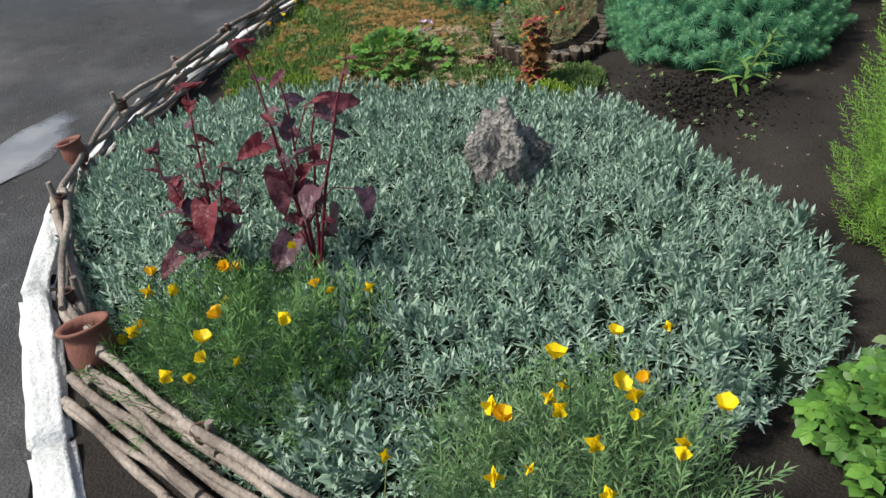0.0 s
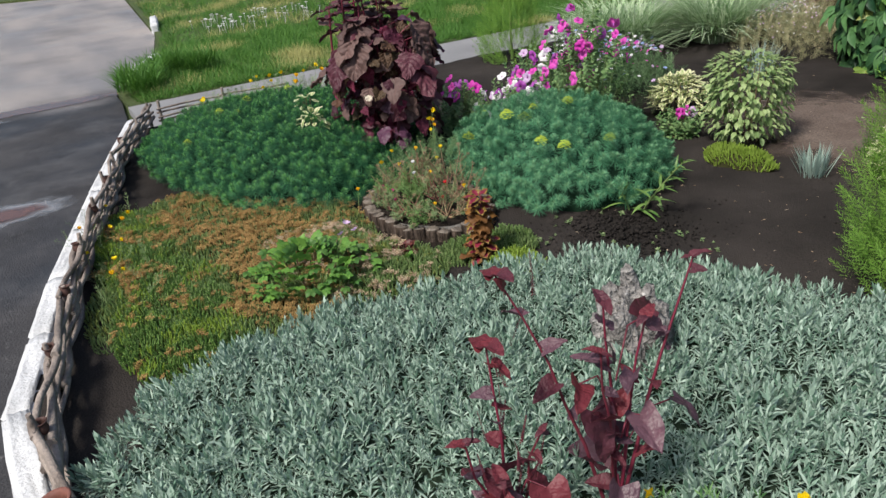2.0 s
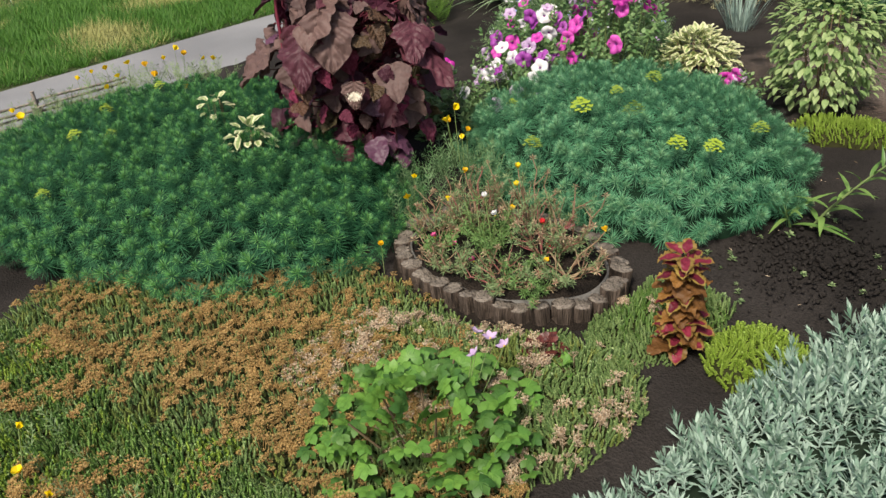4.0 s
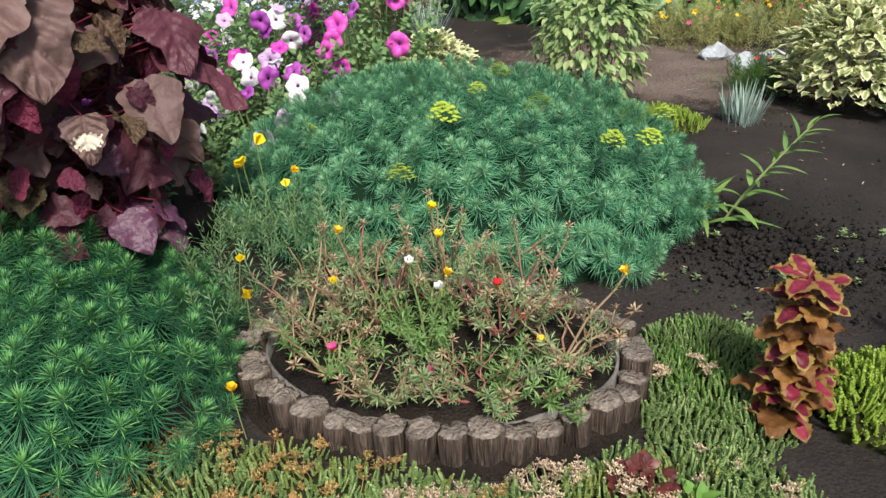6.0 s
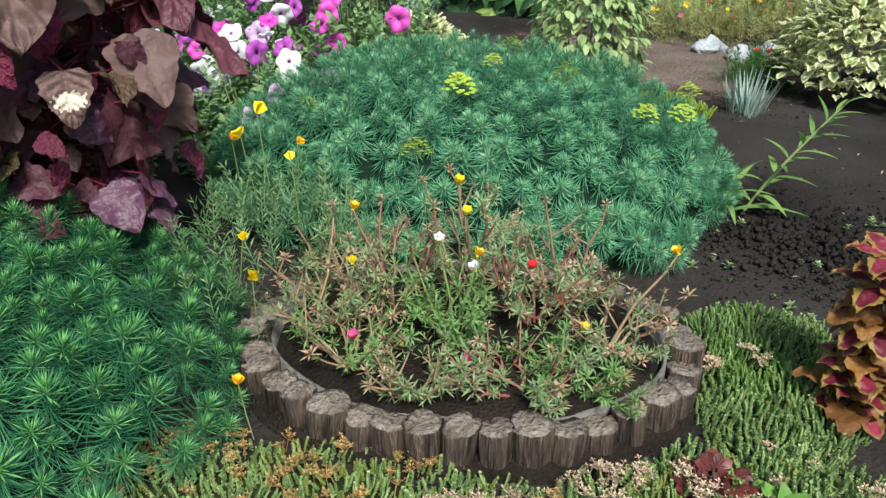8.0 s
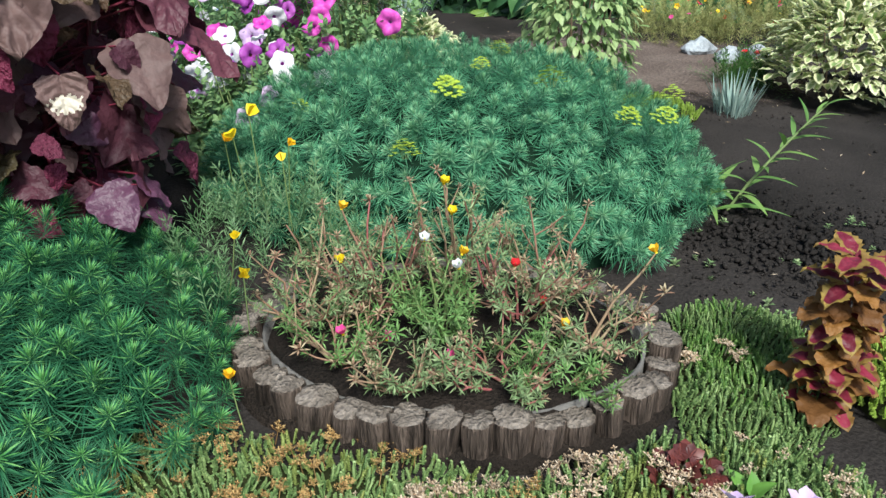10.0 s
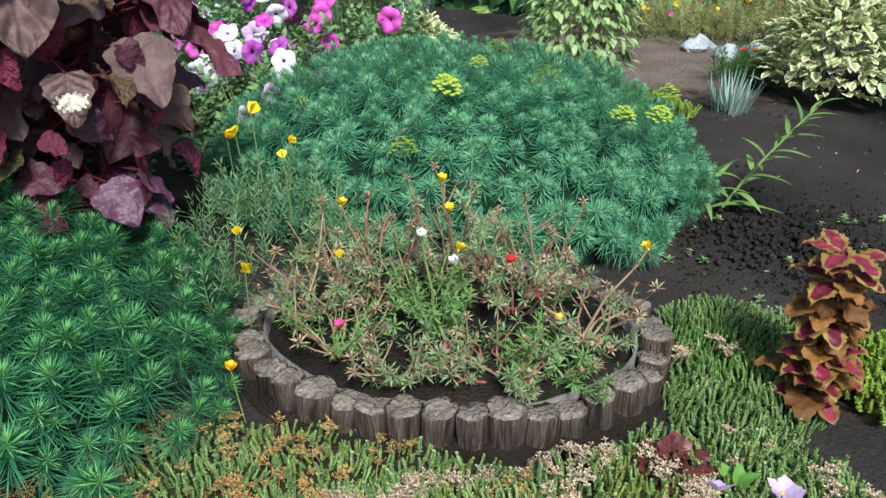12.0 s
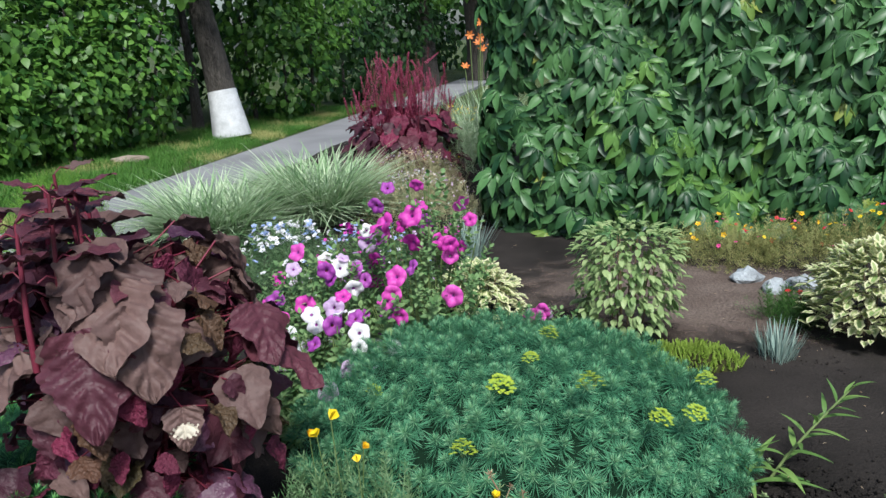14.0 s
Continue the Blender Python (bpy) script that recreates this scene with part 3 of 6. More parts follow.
# whitewashed kerb blocks
def kerb_block(a, b, width, z0, z1, seed):
    r = np.random.default_rng(seed)
    a, b = Vector((*a, 0)), Vector((*b, 0))
    d = (b - a)
    bm = bmesh.new()
    bmesh.ops.create_cube(bm, size=1.0)
    for v in bm.verts:
        v.co = Vector(((v.co.x) * d.length, v.co.y * width, z0 + (v.co.z + 0.5) * (z1 - z0)))
    bmesh.ops.bevel(bm, geom=bm.edges[:], offset=0.02, segments=2, affect="EDGES")
    bmesh.ops.subdivide_edges(bm, edges=[e for e in bm.edges if e.calc_length() > 0.06], cuts=7, use_grid_fill=True)
    for v in bm.verts:
        k = 0.012 * noise.noise(v.co * 11 + Vector((seed, 0, 0))) + 0.007 * noise.noise(v.co * 38)
        v.co += Vector((0, k * 1.4, k * 1.6 if v.co.z > z0 + 0.03 else 0))
    me = bpy.data.meshes.new("block")
    bm.to_mesh(me)
    bm.free()
    me.materials.append(WHITEWASH)
    for p in me.polygons:
        p.use_smooth = True
    mid = (a + b) / 2
    return me, Matrix.Translation(mid) @ Matrix.Rotation(math.atan2(d.y, d.x), 4, "Z")


KERB = [(-4.25, -0.86), (-2.2, -1.42), (-0.68, -1.80), (0.66, -2.06), (1.78, -1.985), (2.48, -1.72), (3.22, -1.26), (4.05, -0.70)]
kerb = thing("kerb", (0, 0, 0), "rough whitewashed masonry kerb between road and bed", "kerb", kind="structure")
for i, (p, q) in enumerate(zip(KERB, KERB[1:])):
    n = max(1, round(math.dist(p, q) / 0.75))
    for j in range(n):
        u, w = j / n + 0.0006, (j + 1) / n - 0.0006
        me, m = kerb_block([p[k] + (q[k] - p[k]) * u for k in (0, 1)], [p[k] + (q[k] - p[k]) * w for k in (0, 1)], 0.13, -0.16, 0.035 + 0.004 * rng.uniform(-1, 1), i * 7 + j)
        part("block", me, kerb, m=m)
kerb_far = thing("kerb", (0, 0, 0), "short whitewashed kerb stones edging the grass verge", "kerb", kind="structure")
for p, q in (((-8.1, 0.05), (-7.7, -0.12)), ((-7.65, -0.14), (-7.25, -0.36)), ((-13.2, 0.9), (-11.8, 0.68))):
    me, m = kerb_block(p, q, 0.14, -0.16, 0.06, 50 + int(p[0] * 3))
    part("block", me, kerb_far, m=m)

# ---- wattle fence ----
FENCE = [(-4.0, -0.72), (-3.4, -0.93), (-2.84, -1.12), (-2.3, -1.25), (-1.8, -1.36), (-1.24, -1.50), (-0.62, -1.66), (-0.05, -1.77), (0.54, -1.87), (1.12, -1.94), (1.66, -1.90), (2.1, -1.76), (2.74, -1.38), (3.02, -1.16), (3.33, -0.70), (3.64, -0.20), (3.95, 0.35), (4.15, 1.0)]
fence = thing("wattle_fence", (0, 0, 0), "low weathered grey woven wattle fence around the bed", "fence")
bark_r = np.random.default_rng(11)
for i, p in enumerate(FENCE):
    h = 0.24 + bark_r.uniform(-0.03, 0.05)
    lean = bark_r.uniform(-0.03, 0.03, 2)
    v, f = tube([(p[0] + lean[0] * k, p[1] + lean[1] * k, -0.05 + (h + 0.05) * k) for k in np.linspace(0, 1, 5)], np.array([0.017, 0.017, 0.016, 0.015, 0.011]), 7)
    s = Soup().add(v, f)
    s.add(v[-7:], np.arange(7)[None])
    part("stake", s.mesh("stake", [ROD]), fence)
for i in range(len(FENCE) - 1):
    p, q = np.array(FENCE[i]), np.array(FENCE[i + 1])
    d = (q - p) / np.linalg.norm(q - p)
    side = np.array([-d[1], d[0]])
    for row in range(7 if i >= 11 else 6):
        z = 0.022 + (0.030 if i >= 11 else 0.034) * row + bark_r.uniform(-0.006, 0.006)
        w = (0.011 if i >= 13 else 0.024) * (1 if (row + i) % 2 else -1)
        k = np.linspace(-0.12, 1.12, 9)
        flare = -0.020 * (6 - row) if i >= 13 else -0.005 * (6 - row) if i == 12 else 0.0
        pts = [(*(p + (q - p) * u + side * (flare + w * math.cos(math.pi * u) + 0.004 * math.sin(9 * u + row))), z + (0.005 if i >= 13 else 0.012) * math.sin(3 * u + row * 2 + i) + bark_r.uniform(-0.002, 0.002)) for u in k]
        rad = np.linspace(0.0175, 0.012, 9) * bark_r.uniform(0.8, 1.15)
        if (row + i) % 3 == 0:
            rad = rad[::-1]
        v, f = tube(pts, rad, 6)
        s = Soup().add(v, f)
        s.add(v[-6:], np.arange(6)[None]).add(v[:6][::-1], np.arange(6)[None])
        part("rod", s.mesh("rod", [ROD]), fence)
side_fence = thing("wattle_fence", (0, 0, 0), "low woven wattle fence beside the concrete footpath", "fence")
for i in range(2):
    y = -0.62 + 0.62 * i
    v, f = tube([(-3.93, y, -0.05), (-3.92, y, 0.24)], 0.014, 6)
    part("stake", Soup().add(v, f).add(v[-6:], np.arange(6)[None]).mesh("stake", [ROD]), side_fence)
    for row in range(4):
        w = 0.018 * (1 if (row + i) % 2 else -1)
        pts = [(-3.93 + w * math.cos(math.pi * u), y + 0.62 * u, 0.04 + 0.04 * row + 0.008 * math.sin(4 * u + i)) for u in np.linspace(-0.05, 1.05, 6)]
        v, f = tube(pts, 0.010, 5)
        part("rod", Soup().add(v, f).mesh("rod", [ROD]), side_fence)


# ---- clay pots on the stakes ----
def clay_pot(x, y, z, size, tilt, mat, label):
    prof = [(0.0, 0.0), (0.62, 0.0), (0.86, 0.35), (0.95, 0.9), (0.86, 1.45), (0.80, 1.75), (0.98, 1.86), (1.04, 2.0), (0.96, 2.06), (0.82, 1.98), (0.70, 1.75), (0.74, 1.3), (0.7, 0.5), (0.0, 0.45)]
    me = lathe([(a * size, b * size) for a, b in prof], 20, "clay_pot", [mat], 0.01)
    solo("clay_pot", me, label, "clay pot", "clay pots on the fence stakes", m=pose(x, y, z, *tilt))


clay_pot(1.68, -1.90, 0.15, 0.058, (10, -6, 20), CLAY, "small reddish terracotta jar set on a fence stake")
clay_pot(3.00, -1.17, 0.115, 0.078, (10, -12, 0), CLAY, "reddish terracotta jar tilted on a fence stake")
for i, (x, y) in enumerate([(3.33, -0.70), (2.74, -1.38), (2.1, -1.76), (1.12, -1.94), (0.54, -1.87), (-0.05, -1.77), (-0.62, -1.66), (-1.24, -1.50), (-1.8, -1.36), (-2.84, -1.12)]):
    clay_pot(x, y, 0.17, 0.026, (8 * math.sin(i * 2.1), 10 * math.cos(i * 1.7), 0), CLAY_DARK, "tiny dark sooty clay cup on a fence stake")


# ---- silver carpet ----
def patchy(xy, scale, seed):
    return np.array([noise.noise(Vector((x * scale, y * scale, seed))) for x, y in xy])


silver = Patch((2.15, -0.35), np.array([1.42, 1.44, 1.42, 1.48, 1.60, 1.58, 1.46, 1.38, 1.32, 1.40, 1.30, 1.26, 1.27, 1.36, 1.52, 1.72, 1.72, 1.60, 1.40, 1.20, 1.13, 1.06, 1.08, 1.28]), 0.18, 5.0, 0.0, 0.012)
carpet = thing("silver_carpet", (0, 0, 0), "dense silvery grey-green leafy ground cover carpet", "ground cover", kind="stuff")
# Dark sheet below the sprigs; its colour stands for shade in the gaps.
part("undergrowth", silver.solid("undergrowth", SILVER_SHADE, 0.03), carpet)
SPRIGS = [shoot(18, 0.032, 0.0072, 0.052, 5, 74, 2, s, 0.40, fold=0.2, curl=-0.14, peak=0.45, cols=1) for s in (1, 2, 3)]
xy = silver.points(0.0375)
pos = np.column_stack([xy, silver.top(xy) - 0.012])
lean = np.column_stack([patchy(xy, 9.0, 1.0), patchy(xy, 9.0, 2.0), np.zeros(len(xy))])
pos[:, 2] += 0.030 * patchy(xy, 6.0, 9.0)
tilt = silver.normal(xy) * 0.6 + np.array([0, 0, 0.7]) + lean * 1.1 + rng.normal(0, 0.22, pos.shape)
which = rng.integers(0, 3, len(xy))
s = Soup()
for k in range(3):
    w = which == k
    s.spread(SPRIGS[k], pos[w], turned(tilt[w]), rng.uniform(0.6, 1.8, w.sum()) * (1.05 + 0.5 * patchy(xy[w], 4.0, 6.0)))
part("foliage", s.mesh("foliage", [SILVER]), carpet, kind="stuff")


# ---- pitted rock ----
def boulder(size, seed, mat, rough=0.16, cuts=4):
    bm = bmesh.new()
    bmesh.ops.create_icosphere(bm, subdivisions=cuts, radius=1.0)
    off = Vector((seed * 3.1, seed, -seed))
    for v in bm.verts:
        d = v.co.normalized()
        k = 1 + rough * 1.6 * noise.noise(d * 1.6 + off) + rough * 0.8 * noise.noise(d * 4 + off) + rough * 0.45 * noise.noise(d * 11 + off)
        k *= 1 - 0.12 * max(0, d.z)
        v.co = Vector((d.x * size[0] * k, d.y * size[1] * k, d.z * size[2] * k))
    me = bpy.data.meshes.new("rock")
    bm.to_mesh(me)
    bm.free()
    me.materials.append(mat)
    for p in me.polygons:
        p.use_smooth = cuts > 3
    return me


solo("rock", boulder((0.12, 0.155, 0.30), 9, ROCK, 0.28, 5), "grey pitted upright rock standing in silvery ground cover", "rock", m=pose(1.98, 0.06, 0.19, 8, -8, 20))


# ---- spurge mounds ----
def spurge(patch, step, mat, label, blooms, seed, tip, grow=1.0):
    mound = thing("spurge_mound", (0, 0, 0), label, "shrub")
    # Near-black hull: the shade between the needles painted as colour.
    part("undergrowth", patch.solid("undergrowth", SPURGE_SHADE, 0.085, shrink=0.87), mound)
    tops = [shoot(92, 0.064, 0.0021, 0.050, -30, 66, 0, seed + k, 0.40) for k in range(3)]
    hearts = [shoot(32, 0.035, 0.0021, 0.014, 8, 80, 0, seed + 9, 0.40)]
    xy = patch.points(step)
    nrm = patch.normal(xy)
    pos = np.column_stack([xy, patch.top(xy)]) - nrm * 0.055 + rng.normal(0, 0.012, (len(xy), 3))
    up = unit(nrm * 1.0 + np.array([0, 0, 0.25]) + rng.normal(0, 0.12, pos.shape))
    which = rng.integers(0, 3, len(xy))
    rot = turned(up)
    size = rng.uniform(0.72, 1.3, len(xy)) * grow
    s, h = Soup(), Soup()
    for k in range(3):
        w = which == k
        s.spread(tops[k], pos[w], rot[w], size[w])
    h.spread(hearts[0], pos + up * (0.047 * size)[:, None], rot, size)
    part("foliage", s.mesh("foliage", [mat]), mound, kind="stuff")
    part("new_growth", h.mesh("new_growth", [tip]), mound, "paler yellow-green shoot tips", "stuff")
    head = bloom_head()
    for x, y, z, k in blooms:
        part("flower_head", head, mound, "flat yellow-green flower head", m=pose(x, y, z + 0.012, rng.uniform(-15, 15), rng.uniform(-15, 15), rng.uniform(0, 360)) @ Matrix.Scale(k, 4))


def bloom_head():
    """A flat spray of tiny yellow bracts on thin stalks."""
    r = np.random.default_rng(5)
    s = Soup()
    for i in range(40):
        a, q = i * 2.4, 0.040 * math.sqrt(i / 40)
        p = np.array([q * math.cos(a), q * math.sin(a), 0.007 * r.uniform(-1, 1) - q * q * 22 + 0.012])
        if i % 4 == 0:
            s.add(*tube([(p[0] * 0.4, p[1] * 0.4, -0.035), p], 0.0007, 3), 1)
        for t in range(3):
            b = blade(0.010, 0.011, 2, 0.1, 0.0, 0.5)
            d = np.array([[math.cos(a + t * 2.1), math.sin(a + t * 2.1), 0.25]])
            s.add(*moved(b, p, along(d)[0]))
    return s.mesh("flower_head", [SPURGE_BLOOM, STEM_GREEN])


mound_b = Patch((-0.19, 1.29), [0.88, 0.86, 0.78, 0.74, 0.74, 0.80, 0.88, 0.94, 0.94, 0.86, 0.76, 0.68, 0.68, 0.74, 0.82, 0.88], 0.47, 2.6, 0.0, 0.012)
spurge(mound_b, 0.066, SPURGE, "rounded blue-green needle-leaved spurge mound with yellow-green flower heads", [(0.09, 0.88, 0.52, 1.1), (0.31, 0.84, 0.43, 0.9), (-0.19, 0.93, 0.47, 1.1), (-0.11, 1.08, 0.50, 0.7), (-0.06, 1.32, 0.50, 0.9), (0.48, 1.20, 0.40, 0.9), (0.42, 0.92, 0.41, 0.9), (-0.28, 0.70, 0.36, 1.0), (-0.66, 1.05, 0.36, 0.7)], 1, SPURGE_PALE)
mound_a = Patch((-1.95, -0.15), [1.46, 1.40, 1.28, 1.22, 1.35, 1.50, 1.60, 1.60, 1.55, 1.42, 1.22, 0.94, 0.86, 0.87, 0.92, 1.20], 0.38, 2.8, 0.0, 0.025)
spurge(mound_a, 0.069, SPURGE_L, "wide bright green needle-leaved spurge mound", [(-2.3, -0.4, 0.38, 0.9), (-2.1, -0.3, 0.39, 0.8), (-2.55, -0.1, 0.38, 0.9), (-1.9, -0.75, 0.30, 0.8), (-2.7, 0.3, 0.37, 0.8)], 21, SPURGE_TIP, 1.06)


# ---- sedum carpet ----
SHOOT = [merged([tube([(0, 0, 0), (0.001, 0.001, 0.012), (0.0, 0.002, 0.025), (0.001, 0.001, 0.036)], np.array([0.0030, 0.0036, 0.0036, 0.0014]), 3), shoot(19, 0.0080, 0.0072, 0.034, 5, 62, 0, s, 0.2)]) for s in (31, 32, 33)]


def dry_spray(seed):
    """A thin stalk that forks into a flat-topped spray of tiny star-shaped dry flowers."""
    r = np.random.default_rng(seed)
    out = [tube([(0, 0, 0), (0, 0, 0.034)], 0.0011, 3)]
    for i in range(9):
        a, q = i * 2.4, 0.017 * math.sqrt((i + 0.3) / 9)
        p = np.array([q * math.cos(a), q * math.sin(a), 0.046 + r.uniform(-0.009, 0.006) - q * 0.3])
        out.append(tube([(0, 0, 0.030), p], 0.0007, 3))
        for t in range(4):
            d = np.array([[math.cos(t * 1.57 + a), math.sin(t * 1.57 + a), r.uniform(0.1, 1.1)]])
            out.append(moved(needle(r.uniform(0.0055, 0.0085), 0.0034), p, along(d)[0]))
    return merged(out)


SPRAYS = [dry_spray(k) for k in (1, 2)]


def sedum(patch, step, name, label, mats, dry, seed, size=1.0, soft=0.22, bias=None):
    """Mats: fresh shoots, dry sprays, and shoots that are turning; dry is the level at which the sprays take over."""
    bed = thing(name, (0, 0, 0), label, "ground cover", kind="stuff")
    # Leafless dark base, coloured as the shade between the shoots.
    part("undergrowth", patch.solid("undergrowth", SEDUM_SHADE, 0.016), bed)
    xy = patch.points(step, False)
    mask = 0.7 * patchy(xy, 3.2, seed) + 0.6 * patchy(xy, 9.0, seed + 4) + 0.4 * patchy(xy, 24.0, seed + 6)
    if bias:
        mask = mask + bias(xy[:, 0], xy[:, 1])
    clump = patchy(xy, 14.0, seed + 2)
    pos = np.column_stack([xy, patch.top(xy) - 0.012 + 0.014 * clump])
    chance = np.clip((mask - dry) / soft + 0.5, 0, 1)
    brown = rng.uniform(0, 1, len(xy)) < 0.58 * chance
    turning = patchy(xy, 5.0, seed + 9) + rng.normal(0, 0.25, len(xy)) > (0.25 if dry > 0 else -0.05)
    which = rng.integers(0, 3, len(xy))
    lean = np.column_stack([patchy(xy, 11.0, seed + 20), patchy(xy, 11.0, seed + 30), np.zeros(len(xy))])
    up = patch.normal(xy) * 0.4 + np.array([0, 0, 0.8]) + lean * 0.9 + rng.normal(0, 0.20, pos.shape)
    s = Soup()
    for k in range(3):
        for c in range(2):
            w = ~brown & (which == k) & (turning == bool(c))
            s.spread(SHOOT[k], pos[w], turned(up[w]), rng.uniform(0.6, 1.2, w.sum()) * size * (1 - 0.15 * chance[w]), c)
    part("foliage", s.mesh("foliage", [mats[0], mats[2] if len(mats) > 2 else mats[0]]), bed, kind="stuff")
    if brown.any():
        s = Soup()
        for k in range(2):
            w = brown & (which % 2 == k)
            s.spread(SPRAYS[k], pos[w], turned(up[w]), rng.uniform(0.6, 1.15, w.sum()) * size)
        part("dry_growth", s.mesh("dry_growth", [mats[1]]), bed, "dry brown seed heads", "stuff")
    return bed


front_l = Patch((-0.40, -0.90), [1.18, 1.10, 0.98, 0.89, 0.86, 0.90, 0.99, 1.15, 1.25, 1.15, 0.95, 0.76, 0.72, 0.92, 1.12, 1.22], 0.05, 5, 0.0, 0.008)
sedum(front_l, 0.0168, "sedum_carpet", "low green sedum carpet mostly covered in dry orange-brown seed heads", (SEDUM, DRY, SEDUM_OLIVE), 0.14, 3.0, 0.88, soft=0.6, bias=lambda x, y: 0.42 * np.exp(-((x + 0.2) / 0.9) ** 2 - ((y + 0.70) / 0.42) ** 2) - 0.5 * np.clip((-1.0 - y) / 0.25, 0, 1))
front_r = Patch((0.22, -0.38), [0.53, 0.59, 0.57, 0.45, 0.33, 0.29, 0.30, 0.46, 0.66, 0.66, 0.55, 0.46, 0.44, 0.46, 0.48, 0.50], 0.05, 5, 0.0, 0.008)
sedum(front_r, 0.0150, "sedum_carpet", "low light green sedum carpet with pale dry seed heads", (SEDUM, DRY_PALE, SEDUM_OLIVE), 0.24, 8.0, soft=0.5)
right_s = Patch((0.55, 0.42), [0.20, 0.20, 0.16, 0.15, 0.14, 0.14, 0.14, 0.16, 0.14, 0.16, 0.26, 0.40, 0.46, 0.36, 0.24, 0.20], 0.045, 4, 0.0, 0.006)
sedum(right_s, 0.0130, "sedum_carpet", "low light green sedum patch beside the log ring", (SEDUM, DRY_PALE, SEDUM_FRESH), 0.55, 12.0, 0.86)
ball_s = Patch((0.92, 0.24), [0.15, 0.15, 0.14, 0.15, 0.15, 0.16, 0.15, 0.15], 0.11, 2.2)
sedum(ball_s, 0.0135, "sedum_cushion", "round lime green sedum cushion on bare soil", (SEDUM_LIME, DRY), 9.0, 2.0, 1.1)
strip_s = Patch((0.55, 2.24), [0.26, 0.16, 0.11, 0.13, 0.30, 0.22, 0.11, 0.15], 0.09, 2.4)
sedum(strip_s, 0.016, "sedum_cushion", "lime green sedum cushion below a leafy bush", (SEDUM_LIME, DRY), 9.0, 5.0)
kerb_s = Patch((-0.35, -1.34), [1.3, 0.50, 0.26, 0.26, 1.2, 0.36, 0.26, 0.30], 0.055, 4)
sedum(kerb_s, 0.0165, "sedum_carpet", "fresh green sedum strip along the wattle fence", (SEDUM_FRESH, DRY, SEDUM_LIME), 0.32, 15.0, soft=0.4)


# ---- log ring planter ----
ring = thing("log_planter", (-0.11, 0.27, 0), "ring planter edged with short weathered upright logs", "planter")


def log_mesh(seed):
    r = np.random.default_rng(seed)
    n = 26
    a = np.linspace(0, 2 * math.pi, n, endpoint=False)
    R = 0.0395 * (1 + 0.06 * np.sin(2 * a + r.uniform(0, 6)) + 0.04 * np.sin(5 * a + r.uniform(0, 6)) + r.normal(0, 0.012, n))
    prof = [(-0.06, 0.86), (0.015, 0.90), (0.055, 0.97), (0.086, 1.0), (0.092, 0.955)]
    tilt = r.uniform(-0.14, 0.14, 2)
    v = [np.column_stack([R * k * np.cos(a), R * k * np.sin(a), z + (z > 0.08) * (tilt[0] * R * np.cos(a) + tilt[1] * R * np.sin(a))]) for z, k in prof]
    for crack in r.choice(n, 4, replace=False):
        d = r.uniform(0.05, 0.20)
        for row, w in ((2, 0.35), (3, 0.8), (4, 1.4)):
            v[row][crack] *= (1 - d * w, 1 - d * w, 1)
        v[4][crack, 2] -= 0.006 * d * 4
    inner = v[4] * (0.5, 0.5, 1) + np.column_stack([np.zeros(n), np.zeros(n), r.normal(0.0005, 0.0012, n)])
    v += [inner]
    i = np.arange(5)[:, None] * n
    j = np.arange(n)[None]
    k = (j + 1) % n
    f = np.stack([i + j, i + k, i + n + k, i + n + j], axis=-1)
    s = Soup().add(np.concatenate(v), f[:4].reshape(-1, 4))
    s.f.append(f[4].reshape(-1, 4))
    s.m.append(np.full(n, 1))
    s.f.append(np.arange(5 * n, 6 * n)[None])
    s.m.append(np.array([1]))
    me = s.mesh("log", [LOG_SIDE, LOG_TOP])
    return me


LOGS = [log_mesh(70 + i) for i in range(6)]
for i in range(37):
    a = i / 37 * 2 * math.pi + rng.uniform(-0.014, 0.014)
    a += 0.10 * math.sin(2 * a)
    x, y = 0.478 * math.cos(a), 0.325 * math.sin(a)
    k = rng.uniform(0.90, 1.06)
    part("log", LOGS[int(rng.integers(0, 6))], ring, m=pose(x, y, rng.uniform(-0.020, 0.010), rng.uniform(-4, 4) - 2 * math.sin(a), rng.uniform(-4, 4) + 2 * math.cos(a), rng.uniform(0, 360)) @ Matrix.Diagonal((k, k, 1, 1)))
a = np.linspace(0, 2 * math.pi, 61)
v = np.concatenate([np.column_stack([q * 0.478 * np.cos(a), q * 0.325 * np.sin(a), z + 0.004 * np.sin(7 * a)]) for q, z in ((0.915, 0.0), (0.915, 0.085), (0.900, 0.085), (0.900, 0.0))])
j = np.arange(60)
part("liner", Soup().add(v, np.concatenate([np.column_stack([r0 * 61 + j, r0 * 61 + j + 1, (r0 + 1) * 61 + j + 1, (r0 + 1) * 61 + j]) for r0 in range(3)])).mesh("liner", [LINER]), ring, "thin grey strip inside the logs")
berm = Patch((0, 0), [0.57 * 0.40 / math.hypot(0.40 * math.cos(t), 0.57 * math.sin(t)) for t in np.linspace(0, 2 * math.pi, 24, endpoint=False)], 0.044, 4, 0.0, 0.008)
part("soil", berm.solid("soil", SOIL_RING, 0, 16, 60), ring, "dark earth banked against the logs")
ring_soil = Patch((0, 0), [0.455 * 0.33 / math.hypot(0.33 * math.cos(t), 0.31 * math.sin(t) * 1.48) for t in np.linspace(0, 2 * math.pi, 24, endpoint=False)], 0.025, 6, 0.072, 0.006)
part("soil", ring_soil.solid("soil", SOIL_RING, 0, 16, 60), ring)


